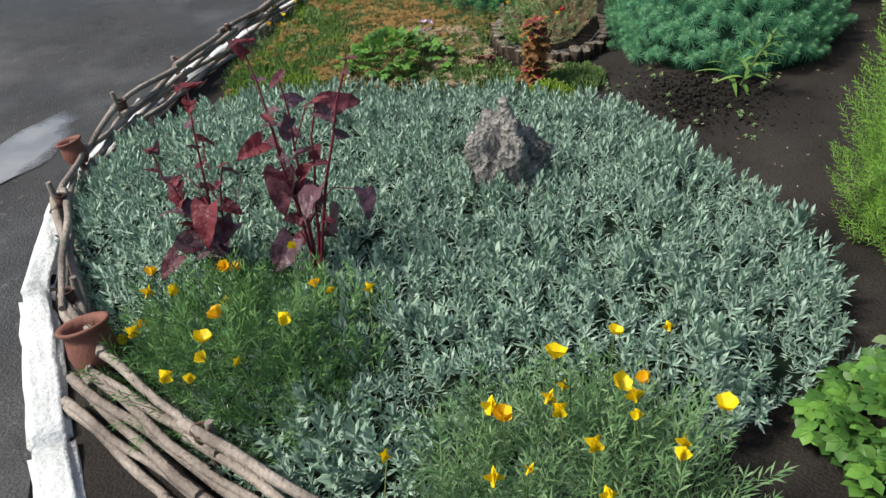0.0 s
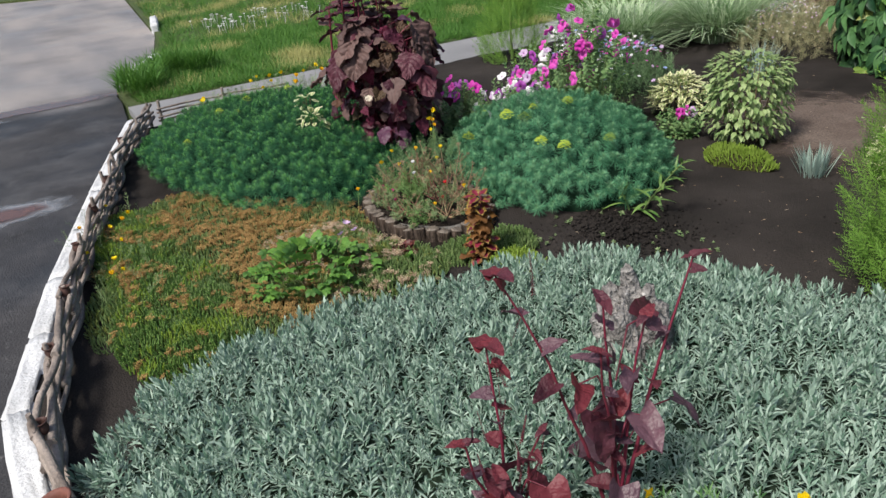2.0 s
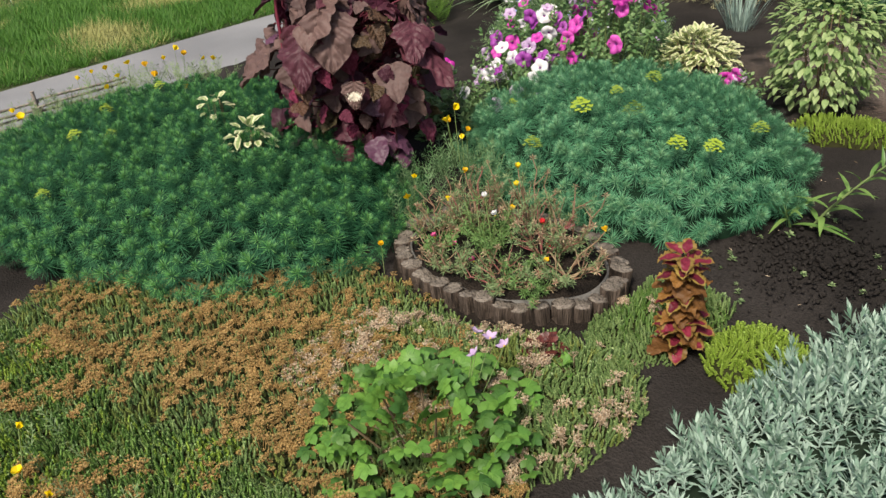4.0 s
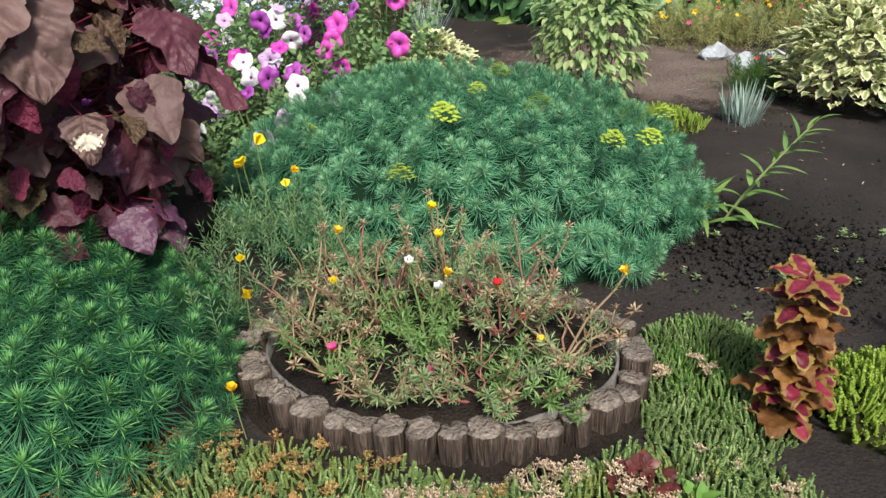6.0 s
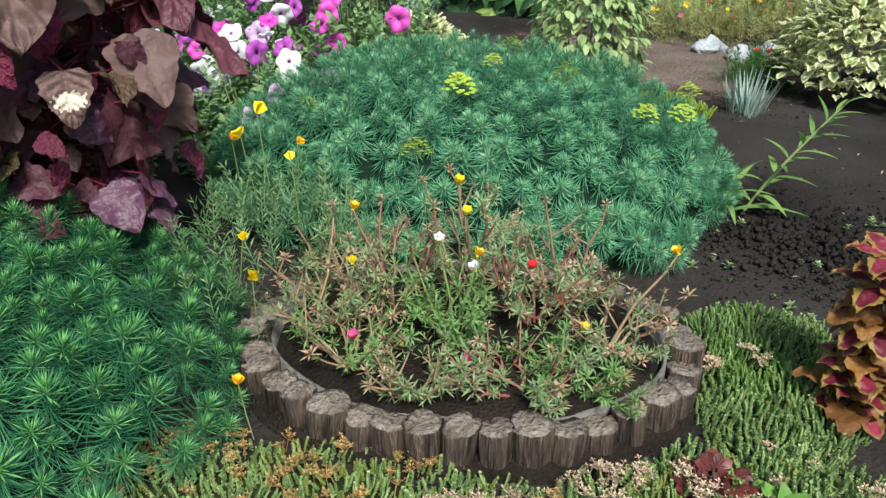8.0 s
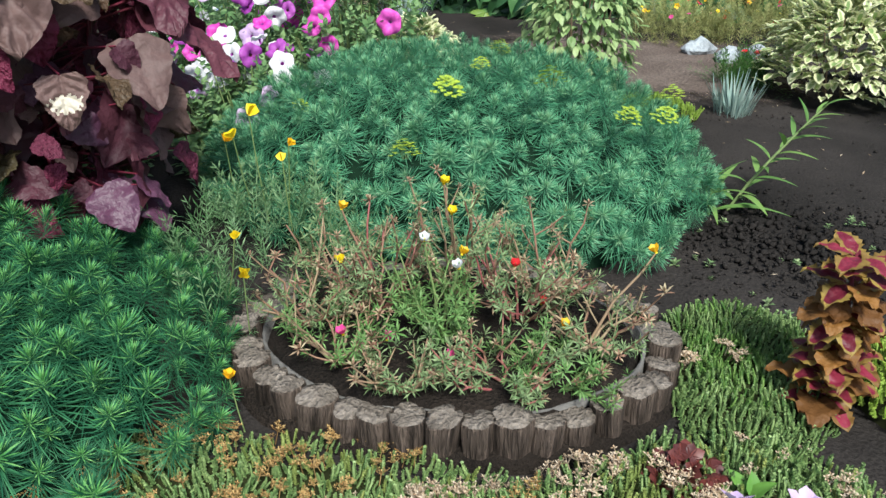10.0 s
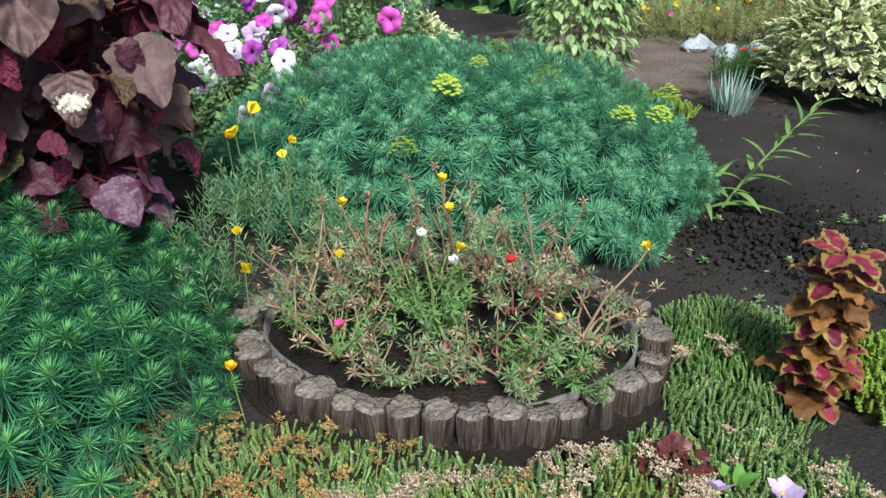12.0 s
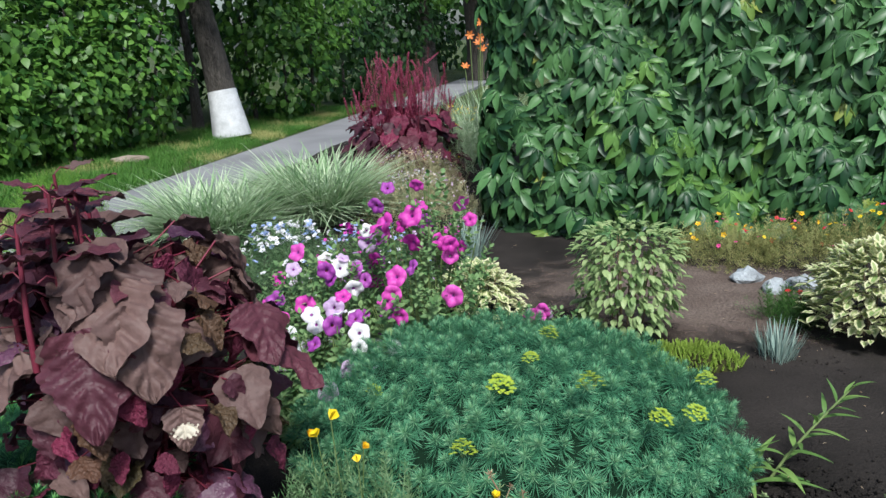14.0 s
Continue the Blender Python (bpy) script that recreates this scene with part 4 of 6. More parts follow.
# ---- portulacas in the ring ----
def petal_cup(n, length, width, elev, mats, heart=0, name="flower"):
    """A flower of n petals rising at elev degrees, with a small heart."""
    s = Soup()
    for i in range(n):
        a = i * 2 * math.pi / n
        e = radians(elev)
        d = np.array([[math.cos(a) * math.cos(e), math.sin(a) * math.cos(e), math.sin(e)]])
        s.add(*moved(blade(length, width, 3, 0.12, -0.12, 0.65, base=0.25), (0, 0, 0), along(d)[0]))
    if heart:
        v, f = tube([(0, 0, -0.001), (0, 0, heart)], np.array([heart * 0.8, heart * 0.5]), 6)
        s.add(v, f, 1).add(v[-6:], np.arange(6)[None], 1)
    return s.mesh(name, mats)


P_FLOWER = {k: petal_cup(5, 0.019, 0.017, 50, [m, YELLOW], 0.004) for k, m in (("pink", PINK), ("red", RED), ("white", WHITE), ("yellow", YELLOW), ("orange", ORANGE))}
TUFT = shoot(11, 0.025, 0.0040, 0.014, -15, 62, 0, 44, 0.25)
STAR = merged([shoot(9, 0.019, 0.0042, 0.004, -5, 35, 0, 45, 0.1), shoot(6, 0.010, 0.0050, 0.006, 50, 85, 0, 46, 0.1)])


def portulaca(x, y, z, reach, height, seed, flowers, green, stems=7):
    """Thick knuckled stems that rise and fork, leaf tufts at the joints, seed stars or flowers at the tips."""
    r = np.random.default_rng(seed)
    plant = thing("portulaca", (x, y, z), "straggly portulaca with reddish stems" + (" and open flowers" if flowers else " and faded seed heads"), "flower", "portulacas in the log ring")
    st, lf, dr = Soup(), Soup(), Soup()
    joints, tips = [], []
    for i in range(stems):
        a = i * 2 * math.pi / stems + r.uniform(-0.4, 0.4)
        q = reach * r.uniform(0.5, 1.1)
        h = height * r.uniform(0.45, 1.05)
        u = np.linspace(0, 1, 7)
        bend = r.uniform(-0.6, 0.6)
        pts = np.column_stack([q * u ** 0.8 * np.cos(a + bend * u), q * u ** 0.8 * np.sin(a + bend * u), h * u ** 1.15]) + r.normal(0, 0.008, (7, 3)) * u[:, None]
        pts[:, 2] = np.maximum(pts[:, 2], 0.004)
        st.add(*tube(pts, np.linspace(0.0038, 0.0020, 7), 6))
        tips.append(pts[-1])
        joints += [pts[2], pts[3], pts[4], pts[5], (pts[5] + pts[6]) / 2]
        for o in (pts[2], pts[3], pts[4]):
            b = a + r.uniform(-1.7, 1.7)
            e = o + np.array([math.cos(b), math.sin(b), r.uniform(0.3, 1.5)]) * r.uniform(0.03, 0.075)
            st.add(*tube([o, (o + e) / 2 + (0, 0, -0.004), e], np.array([0.0023, 0.0020, 0.0015]), 5))
            tips.append(e)
            joints.append((o * 0.4 + e * 0.6))
    tips, joints = np.array(tips), np.array(joints)
    up = joints * (0.8, 0.8, 0) + (0, 0, 0.05) + r.normal(0, 0.04, joints.shape)
    keep = r.uniform(0, 1, len(joints)) < 0.60 + 0.4 * green
    lf.spread(TUFT, joints[keep], turned(up[keep]), r.uniform(0.55, 1.15, keep.sum()))
    fresh = r.uniform(0, 1, len(tips)) < green
    up = r.normal(0, 0.35, tips.shape) + (0, 0, 1)
    lf.spread(TUFT, tips[fresh], turned(up[fresh]), r.uniform(0.7, 1.2, fresh.sum()))
    dr.spread(STAR, tips[~fresh], turned(up[~fresh]), r.uniform(0.75, 1.3, (~fresh).sum()))
    for c, fx, fy, fz in flowers:
        p = np.array([fx - x, fy - y, fz - z])
        st.add(*tube([(0, 0, 0.01), p * (0.35, 0.35, 0.5), p * (0.8, 0.8, 0.8), p], np.array([0.0036, 0.0031, 0.0025, 0.0018]), 6))
        lf.spread(TUFT, np.array([p * (0.35, 0.35, 0.5), p * (0.8, 0.8, 0.8), p - (0, 0, 0.006)]), turned(np.array([[p[0], p[1], 0.2]] * 3)), np.array([1.0, 0.9, 0.8]))
    part("stem", st.mesh("stem", [STEM_GREEN if green > 0.8 else STEM_RED_PALE if seed % 3 == 0 else STEM_PINK]), plant, kind="stuff")
    part("foliage", lf.mesh("foliage", [FEATHER_FRESH if green > 0.6 else FEATHER]), plant, kind="stuff")
    if dr.n:
        part("seed_head", dr.mesh("seed_head", [SEED_STAR]), plant, "dry straw-coloured seed heads", "stuff")
    for c, fx, fy, fz in flowers:
        part("flower", P_FLOWER[c], plant, c + " open flower", m=pose(fx - x, fy - y, fz - z, r.uniform(-25, 25), r.uniform(-25, 25), r.uniform(0, 360)) @ Matrix.Scale(1.15, 4))


for i, (x, y, rr, hh, fl, gr) in enumerate([
        (-0.44, 0.25, 0.16, 0.17, (), 0.35), (-0.34, 0.12, 0.13, 0.12, (("pink", -0.32, 0.10, 0.168), ("pink", -0.227, 0.10, 0.161)), 0.7),
        (-0.28, 0.33, 0.15, 0.29, (("yellow", -0.347, 0.22, 0.272), ("orange", -0.374, 0.36, 0.335)), 0.4), (-0.13, 0.22, 0.10, 0.20, (("white", -0.167, 0.24, 0.326), ("white", -0.088, 0.20, 0.285), ("orange", -0.091, 0.30, 0.266)), 0.9),
        (-0.11, 0.42, 0.15, 0.31, (("yellow", -0.146, 0.42, 0.384), ("yellow", -0.122, 0.38, 0.328)), 0.4), (0.04, 0.31, 0.14, 0.24, (("red", 0.027, 0.34, 0.222),), 0.4),
        (0.10, 0.40, 0.14, 0.22, (), 0.35), (0.20, 0.24, 0.16, 0.09, (("red", 0.09, 0.28, 0.163), ("orange", 0.139, 0.20, 0.156), ("orange", 0.328, 0.30, 0.296)), 0.55),
        (0.02, 0.07, 0.12, 0.06, (("pink", -0.087, 0.06, 0.154),), 0.6), (-0.19, 0.02, 0.09, 0.10, (), 0.6), (-0.39, 0.42, 0.14, 0.20, (), 0.45), (0.13, 0.10, 0.15, 0.05, (), 0.85)]):
    portulaca(x, y, 0.085, rr, hh, 100 + i, fl, gr, 9)


# ---- coleus ----
def two_tone(length, width, rows, cols, rim, name, mats, **kw):
    """A leaf whose outer columns and tip take the second material."""
    v, f = blade(length, width, rows, cols=cols, **kw)
    r = np.random.default_rng(kw.get("seed", 0) + 7)
    tt = np.tile(np.linspace(-1, 1, cols + 1), rows + 1)
    uu = np.repeat(np.arange(rows + 1), cols + 1)
    rim_v = np.abs(tt) > 0.99
    v[rim_v, 1] *= 1 + 0.20 * (uu[rim_v] % 2) + r.normal(0, 0.05, rim_v.sum())
    v[rim_v, 2] += r.normal(0, 0.0022, rim_v.sum())
    v[:, 2] += 0.0016 * np.sin(uu * math.pi - 0.8 * np.abs(tt)) * np.abs(tt)
    s = Soup()
    c = np.tile(np.arange(cols), rows)
    rw = np.repeat(np.arange(rows), cols)
    edge = (c < rim) | (c >= cols - rim) | (rw >= rows - 1)
    s.v.append(v)
    s.n = len(v)
    for m in (0, 1):
        w = edge == bool(m)
        s.f.append(f[w])
        s.m.append(np.full(w.sum(), m))
    return s.mesh(name, mats)


COLEUS = [two_tone(0.062, 0.045, 12, 10, 2, "leaf", [COLEUS_IN, COLEUS_RIM], fold=0.10, curl=0.16, peak=0.40, wave=0.05, seed=k) for k in range(3)] + [two_tone(0.066, 0.050, 12, 10, 5, "leaf", [COLEUS_IN, COLEUS_OUT], fold=0.06, curl=0.25, peak=0.42, wave=0.08, seed=k) for k in (9, 10)]


def coleus(x, y, z, h):
    plant = thing("coleus", (x, y, z), "upright coleus with crimson leaves edged ochre and green", "plant")
    r = np.random.default_rng(8)
    st = Soup()
    st.add(*tube([(0, 0, -0.03), (0.01, 0, h * 0.5), (0.0, 0.02, h)], np.array([0.008, 0.006, 0.004]), 6))
    part("stem", st.mesh("stem", [STEM_RED]), plant)
    for lv in range(12):
        zz = h * (0.12 + 0.88 * lv / 11)
        for k in range(6 if lv < 11 else 4):
            a = lv * 0.75 + k * 2 * math.pi / 6 + r.uniform(-0.3, 0.3)
            e = radians(r.uniform(-10, 30) - (22 if 4 <= lv <= 8 else 0))
            d = np.array([[math.cos(a) * math.cos(e), math.sin(a) * math.cos(e), math.sin(e)]])
            kk = (1.42 - 0.03 * lv) * r.uniform(0.85, 1.15) * (0.7 if lv in (4, 5) else 1)
            part("leaf", COLEUS[int(r.integers(3, 5)) if r.uniform() < (0.85 if 4 <= lv <= 8 else 0.05 if lv > 8 else 0.2) else int(r.integers(0, 3))], plant, m=to_matrix((0.012 * math.cos(a), 0.012 * math.sin(a), zz), along(d)[0], kk))


coleus(0.685, 0.175, 0.0, 0.375)


# ---- purple orach ----
def orach_leaf(k, mat, pale=False):
    """A big triangular leaf, puckered between its side veins, with a toothed, wavy edge."""
    rows, cols = (45, 34) if pale else (30, 22) if k >= 60 else (15, 10)
    v, f = blade(0.185, 0.160, rows, (0.04, 0.16, -0.08)[k % 3], (0.18, 0.42, 0.30, 0.08)[k % 4], 0.24, cols, 0.045, k, 0.66)
    r = np.random.default_rng(k + 40)
    u = np.repeat(np.linspace(0, 1, rows + 1), cols + 1)
    t = np.tile(np.linspace(-1, 1, cols + 1), rows + 1)
    vein = np.abs(np.sin((u * 1.0 - np.abs(t) * 0.28) * 5.5 * math.pi + r.uniform(0, 1)))
    pucker = (0.017 if k >= 60 else 0.0125) * (vein - 0.5) * np.clip(np.abs(t) * 3, 0, 1) * (1 - np.abs(t) ** 3)
    grain = np.array([noise.noise(Vector((a * 5 + k, b * 5, k))) for a, b in zip(u * 4, t * 3)])
    v[:, 2] += pucker + 0.006 * grain - 0.005 * np.exp(-(t / 0.1) ** 2)
    edge = np.abs(t) > 0.99
    v[edge, 1] *= 1 + 0.05 * np.sin(u[edge] * 26 + k) + 0.05 * np.sin(u[edge] * 11 + 2 * k) + r.normal(0, 0.025, edge.sum())
    s = Soup().add(v, f)
    if pale:
        c = v[f].mean(axis=1)
        q = np.hypot((c[:, 0] - 0.10) / 0.030, (c[:, 1] - 0.004) / 0.050) + 0.25 * np.sin(c[:, 1] * 260) * np.sin(c[:, 0] * 210)
        s.m = [(q < 1).astype(int)]
    return s.mesh("leaf", [mat, BLEACHED])


BLEACHED = foliage("bleached_patch", (0.58, 0.52, 0.42), (0.64, 0.58, 0.48), 0.7, 0.2)
ORACH_LEAVES = [orach_leaf(k, ORACH if k < 3 else ORACH_GREY) for k in range(6)]
ORACH_LEAVES_RED = [orach_leaf(k + 9, ORACH_RED) for k in range(3)]
SEED_SPIKE = shoot(70, 0.010, 0.009, 0.17, -5, 50, 0, 61, 0.5)


def big_orach_plant(x, y):
    """Old orach: huge sagging dusky leaves above, smaller purple and crimson ones below, young shoots on top."""
    plant = thing("orach", (x, y, 0), "tall bushy purple orach with large ruffled leaves", "plant", "purple orach plants")
    r = np.random.default_rng(5)
    mature = [orach_leaf(k, m) for k, m in ((60, ORACH_GREY), (61, ORACH_GREY), (62, ORACH), (63, ORACH_GREY))]
    olive = [orach_leaf(k, ORACH_OLIVE) for k in (70, 71)]
    violet = [orach_leaf(k, ORACH_VIOLET) for k in (20, 21, 22)]
    lines = []
    for i in range(11):
        a, q = i * 2.4, 0.30 * math.sqrt(i / 11)
        u = np.linspace(0, 1, 7)
        pts = np.column_stack([q * u ** 0.8 * math.cos(a), q * u ** 0.8 * math.sin(a), -0.03 + 1.05 * r.uniform(0.82, 1.0) * u]) + r.normal(0, 0.008, (7, 3)) * u[:, None]
        lines.append(pts)
        part("stem", Soup().add(*tube(pts, np.linspace(0.012, 0.005, 7), 6)).mesh("stem", [STEM_RED]), plant)

    def leaf(o, base, d, lift, pool, s):
        stalk = part("stalk", Soup().add(*tube([tuple(o), tuple((o + base) / 2 + (0, 0, 0.015)), tuple(base)], 0.0020 + 0.0012 * s, 4)).mesh("stalk", [STEM_RED]), plant)
        part("leaf", pool[int(r.integers(0, len(pool)))], stalk, m=to_matrix(base, along(np.array([d]), np.array([lift]))[0], s))

    for i in range(390):
        k = (i + r.uniform()) / 390
        a = i * 2.39996 + r.uniform(-0.5, 0.5)
        z = 0.26 + 0.75 * k
        body = 0.50 * (0.70 + 0.30 * math.sin(math.pi * min(1.0, 0.15 + 0.80 * k))) * (1 - 0.35 * max(0.0, k - 0.8) / 0.2)
        big = i % 7 == 3 and 0.52 < k < 0.97
        q = body * (r.uniform(0.62, 0.86) if big else r.uniform(0.30, 0.86))
        out = np.array([math.cos(a), math.sin(a), 0.0])
        base = out * q + (0, 0, z + (0.06 if big else 0.0))
        e = radians(r.uniform(-62, -25) if big else r.uniform(-80, 5))
        swing = a + r.normal(0, 0.35 if big else 0.8)
        d = np.array([math.cos(swing) * math.cos(e), math.sin(swing) * math.cos(e), math.sin(e)])
        lift = out + (0, 0, 0.75) + r.normal(0, 0.25 if big else 0.55, 3)
        pts = lines[i % 11]
        o = np.array([np.interp(min(0.98, z * 0.92), np.linspace(0, 1, 7), pts[:, c]) for c in range(3)])
        tone = r.uniform()
        pool = mature if big else ORACH_LEAVES_RED if tone < 0.46 - 0.42 * k else olive if tone > 0.95 else violet if tone > 0.78 else ORACH_LEAVES
        leaf(o, base, d, lift, pool, r.uniform(1.05, 1.6) if big else r.choice([0.40, 0.48, 0.58, 0.70, 0.90]) * r.uniform(0.85, 1.1))
    # young shoots with upturned leaves
    for i in range(9):
        a, q = 3.6 + 1.1 * math.sin(i * 2.1), 0.10 + 0.035 * i
        foot = np.array([q * math.cos(a), q * math.sin(a), 0.90])
        tip = foot + (r.normal(0, 0.03), r.normal(0, 0.03), r.uniform(0.22, 0.34))
        part("stem", Soup().add(*tube([tuple(foot - (0, 0, 0.15)), tuple(foot), tuple(tip)], np.array([0.010, 0.008, 0.005]), 6)).mesh("stem", [STEM_RED]), plant)
        for n in range(6):
            b, e = n * 2.4 + i, radians(r.uniform(-15, 40))
            o = foot + (tip - foot) * (0.25 + 0.15 * n)
            d = np.array([math.cos(b) * math.cos(e), math.sin(b) * math.cos(e), math.sin(e)])
            leaf(o, o + d * 0.05, d, (0, 0, 1.0), ORACH_LEAVES, (0.85 - 0.07 * n) * r.uniform(0.7, 1.25))
    return plant


big_orach = big_orach_plant(-1.28, 0.61)
torn = part("stalk", Soup().add(*tube([(0.12, -0.08, 0.66), (0.22, -0.20, 0.65), (0.29, -0.25, 0.625)], 0.0026, 4)).mesh("stalk", [STEM_RED]), big_orach)
part("leaf", orach_leaf(4, ORACH_GREY, True), torn, "purple leaf with a bleached cream patch", m=to_matrix((0.29, -0.25, 0.625), along(np.array([[0.20, -0.32, -0.85]]), np.array([[0.5, -0.8, 0.45]]))[0], 0.66))
RED_LEAF = foliage("wine_leaf", (0.20, 0.036, 0.048), (0.10, 0.034, 0.050), 0.45, 0.35, grain=45, spec=0.35, relief=0.5)
DUSK_LEAF = foliage("plum_leaf", (0.080, 0.042, 0.062), (0.15, 0.075, 0.098), 0.42, 0.25, grain=45, spec=0.4, relief=0.5)


def heart_leaf(k, mat):
    """A smooth pointed heart-shaped leaf, creased along the midrib and side veins."""
    v, f = blade(0.125, 0.088, 12, (0.20, 0.08, 0.30)[k % 3], (0.26, 0.50, 0.14)[k % 3], 0.17, 8, 0.034, k, 0.80)
    t, u = np.tile(np.linspace(-1, 1, 9), 13), np.repeat(np.linspace(0, 1, 13), 9)
    v[:, 2] += 0.0028 * np.abs(np.sin((u - np.abs(t) * 0.3) * 4 * math.pi)) * (1 - np.abs(t))
    v[:, 0] -= 0.022 * np.abs(t) * (u < 0.2)
    return Soup().add(v, f).mesh("leaf", [mat])


HEARTS = [heart_leaf(k, RED_LEAF) for k in range(3)] + [heart_leaf(k + 3, DUSK_LEAF) for k in range(3)]


def slender_orach(x, y, z, tips, large, label, seed, small, spikes=0):
    """Few long red stems, sparse leaves, a handful of large ones low down, seed spikes at the tips."""
    plant = thing("orach", (x, y, z), label, "plant", "purple orach plants")
    r = np.random.default_rng(seed)
    root = np.array([x, y, z])
    for i, tip in enumerate(tips):
        p = np.array(tip) - root
        u = np.linspace(0, 1, 8)
        pts = np.column_stack([p[0] * u ** 1.5, p[1] * u ** 1.5, -0.05 + (p[2] + 0.05) * u]) + r.normal(0, 0.006, (8, 3)) * u[:, None]
        part("stem", Soup().add(*tube(pts, np.linspace(0.0075, 0.0026, 8), 6)).mesh("stem", [STEM_RED]), plant)
        for n in range(small):
            w = 0.35 + 0.65 * (n + r.uniform(0, 0.8)) / small
            o = np.array([np.interp(w, u, pts[:, c]) for c in range(3)])
            a, e = n * 2.4 + i, radians(r.uniform(-25, 55))
            d = np.array([math.cos(a) * math.cos(e), math.sin(a) * math.cos(e), math.sin(e)])
            part("leaf", HEARTS[int(r.integers(0, 6))], plant, m=to_matrix(o + d * 0.006, along(d[None], np.array([[0.3, 0, 1.0]]) + r.normal(0, 0.4, (1, 3)))[0], r.uniform(0.36, 0.80) * (1.15 - 0.4 * w)))
        for n in range(2):
            a = i + n * 3.0
            d = np.array([[math.cos(a), math.sin(a), 0.5 - 0.3 * n]])
            part("leaf", HEARTS[n], plant, m=to_matrix(pts[-1], along(d)[0], r.uniform(0.5, 0.75) if i == 0 else r.uniform(0.2, 0.4)))
        for n in range(spikes):
            o = np.array([np.interp(r.uniform(0.45, 1.0), u, pts[:, c]) for c in range(3)]) + r.normal(0, 0.02, 3)
            sp = Soup().spread(SEED_SPIKE, o[None], turned(np.array([[r.normal(0, 0.3), r.normal(0, 0.3), 1]])), np.array([r.uniform(0.35, 0.7)]))
            part("seed_spike", sp.mesh("seed_spike", [RED_LEAF]), plant, "crimson seed spike", "stuff")
    for i, (lx, ly, lz, s, slope) in enumerate(large):
        b = np.array([lx, ly, lz]) - root
        a = math.atan2(b[1], b[0]) + r.uniform(-0.4, 0.4) if i % 2 else r.uniform(-0.7, 0.7)
        d = np.array([[math.cos(a), math.sin(a), slope]])
        stalk = part("stalk", Soup().add(*tube([(0.0, 0.0, max(0.02, b[2] - 0.12)), tuple(b * (0.5, 0.5, 1.0) + (0, 0, 0.01)), tuple(b)], 0.0026, 5)).mesh("stalk", [STEM_RED]), plant)
        part("leaf", HEARTS[3 + i % 3] if i % 3 else HEARTS[i % 3], stalk, m=to_matrix(b, along(d, np.array([[0.8, 0.1, 0.6]]) + r.normal(0, 0.35, (1, 3)))[0], s * 0.95))


slender_orach(2.60, -0.56, 0.10, [(2.36, -0.74, 0.90), (2.64, -0.35, 0.93), (2.60, -0.47, 0.79), (2.57, -0.56, 0.86), (2.62, -0.62, 0.74)],
              [(2.58, -0.62, 0.56, 1.15, -1.4), (2.50, -0.52, 0.34, 1.25, -0.7), (2.62, -0.50, 0.52, 1.0, -0.3), (2.56, -0.45, 0.76, 0.95, 0.1), (2.60, -0.36, 0.50, 0.8, -0.2), (2.66, -0.60, 0.36, 1.1, -1.0), (2.58, -0.66, 0.66, 0.8, 0.0)],
              "slender dark red orach rising from silvery ground cover", 12, 6, 1)
slender_orach(2.60, -0.89, 0.10, [(2.53, -0.88, 0.82), (2.62, -1.01, 0.66), (2.60, -0.80, 0.60), (2.66, -0.94, 0.55)],
              [(2.68, -0.84, 0.50, 1.1, -1.2), (2.62, -0.95, 0.34, 1.0, -0.6), (2.56, -0.83, 0.36, 0.9, -0.3), (2.66, -1.0, 0.30, 0.8, -0.5)],
              "slender dark red orach with seed spikes beside the poppies", 15, 9, 6)


# ---- california poppies ----
def poppy_flower(mat, elev, name="flower"):
    return petal_cup(4, 0.036, 0.044, elev, [mat, ORANGE], 0.004, name)


POPPY = [poppy_flower(YELLOW, 76), poppy_flower(YELLOW, 40), poppy_flower(ORANGE, 55)]
FROND = merged([moved(needle(0.045 * (1 - 0.35 * k / 5), 0.0050), (0.035 + 0.026 * k, 0, 0.004 * k), along(np.array([[0.75, s * 0.65, 0.3 * (1 if (k + s) % 3 else -1)]]))[0]) for k in range(6) for s in (-1, 1)] + [moved(needle(0.19, 0.0042), (0, 0, 0), np.eye(3)), moved(needle(0.05, 0.0045), (0.15, 0, 0.015), np.eye(3))])


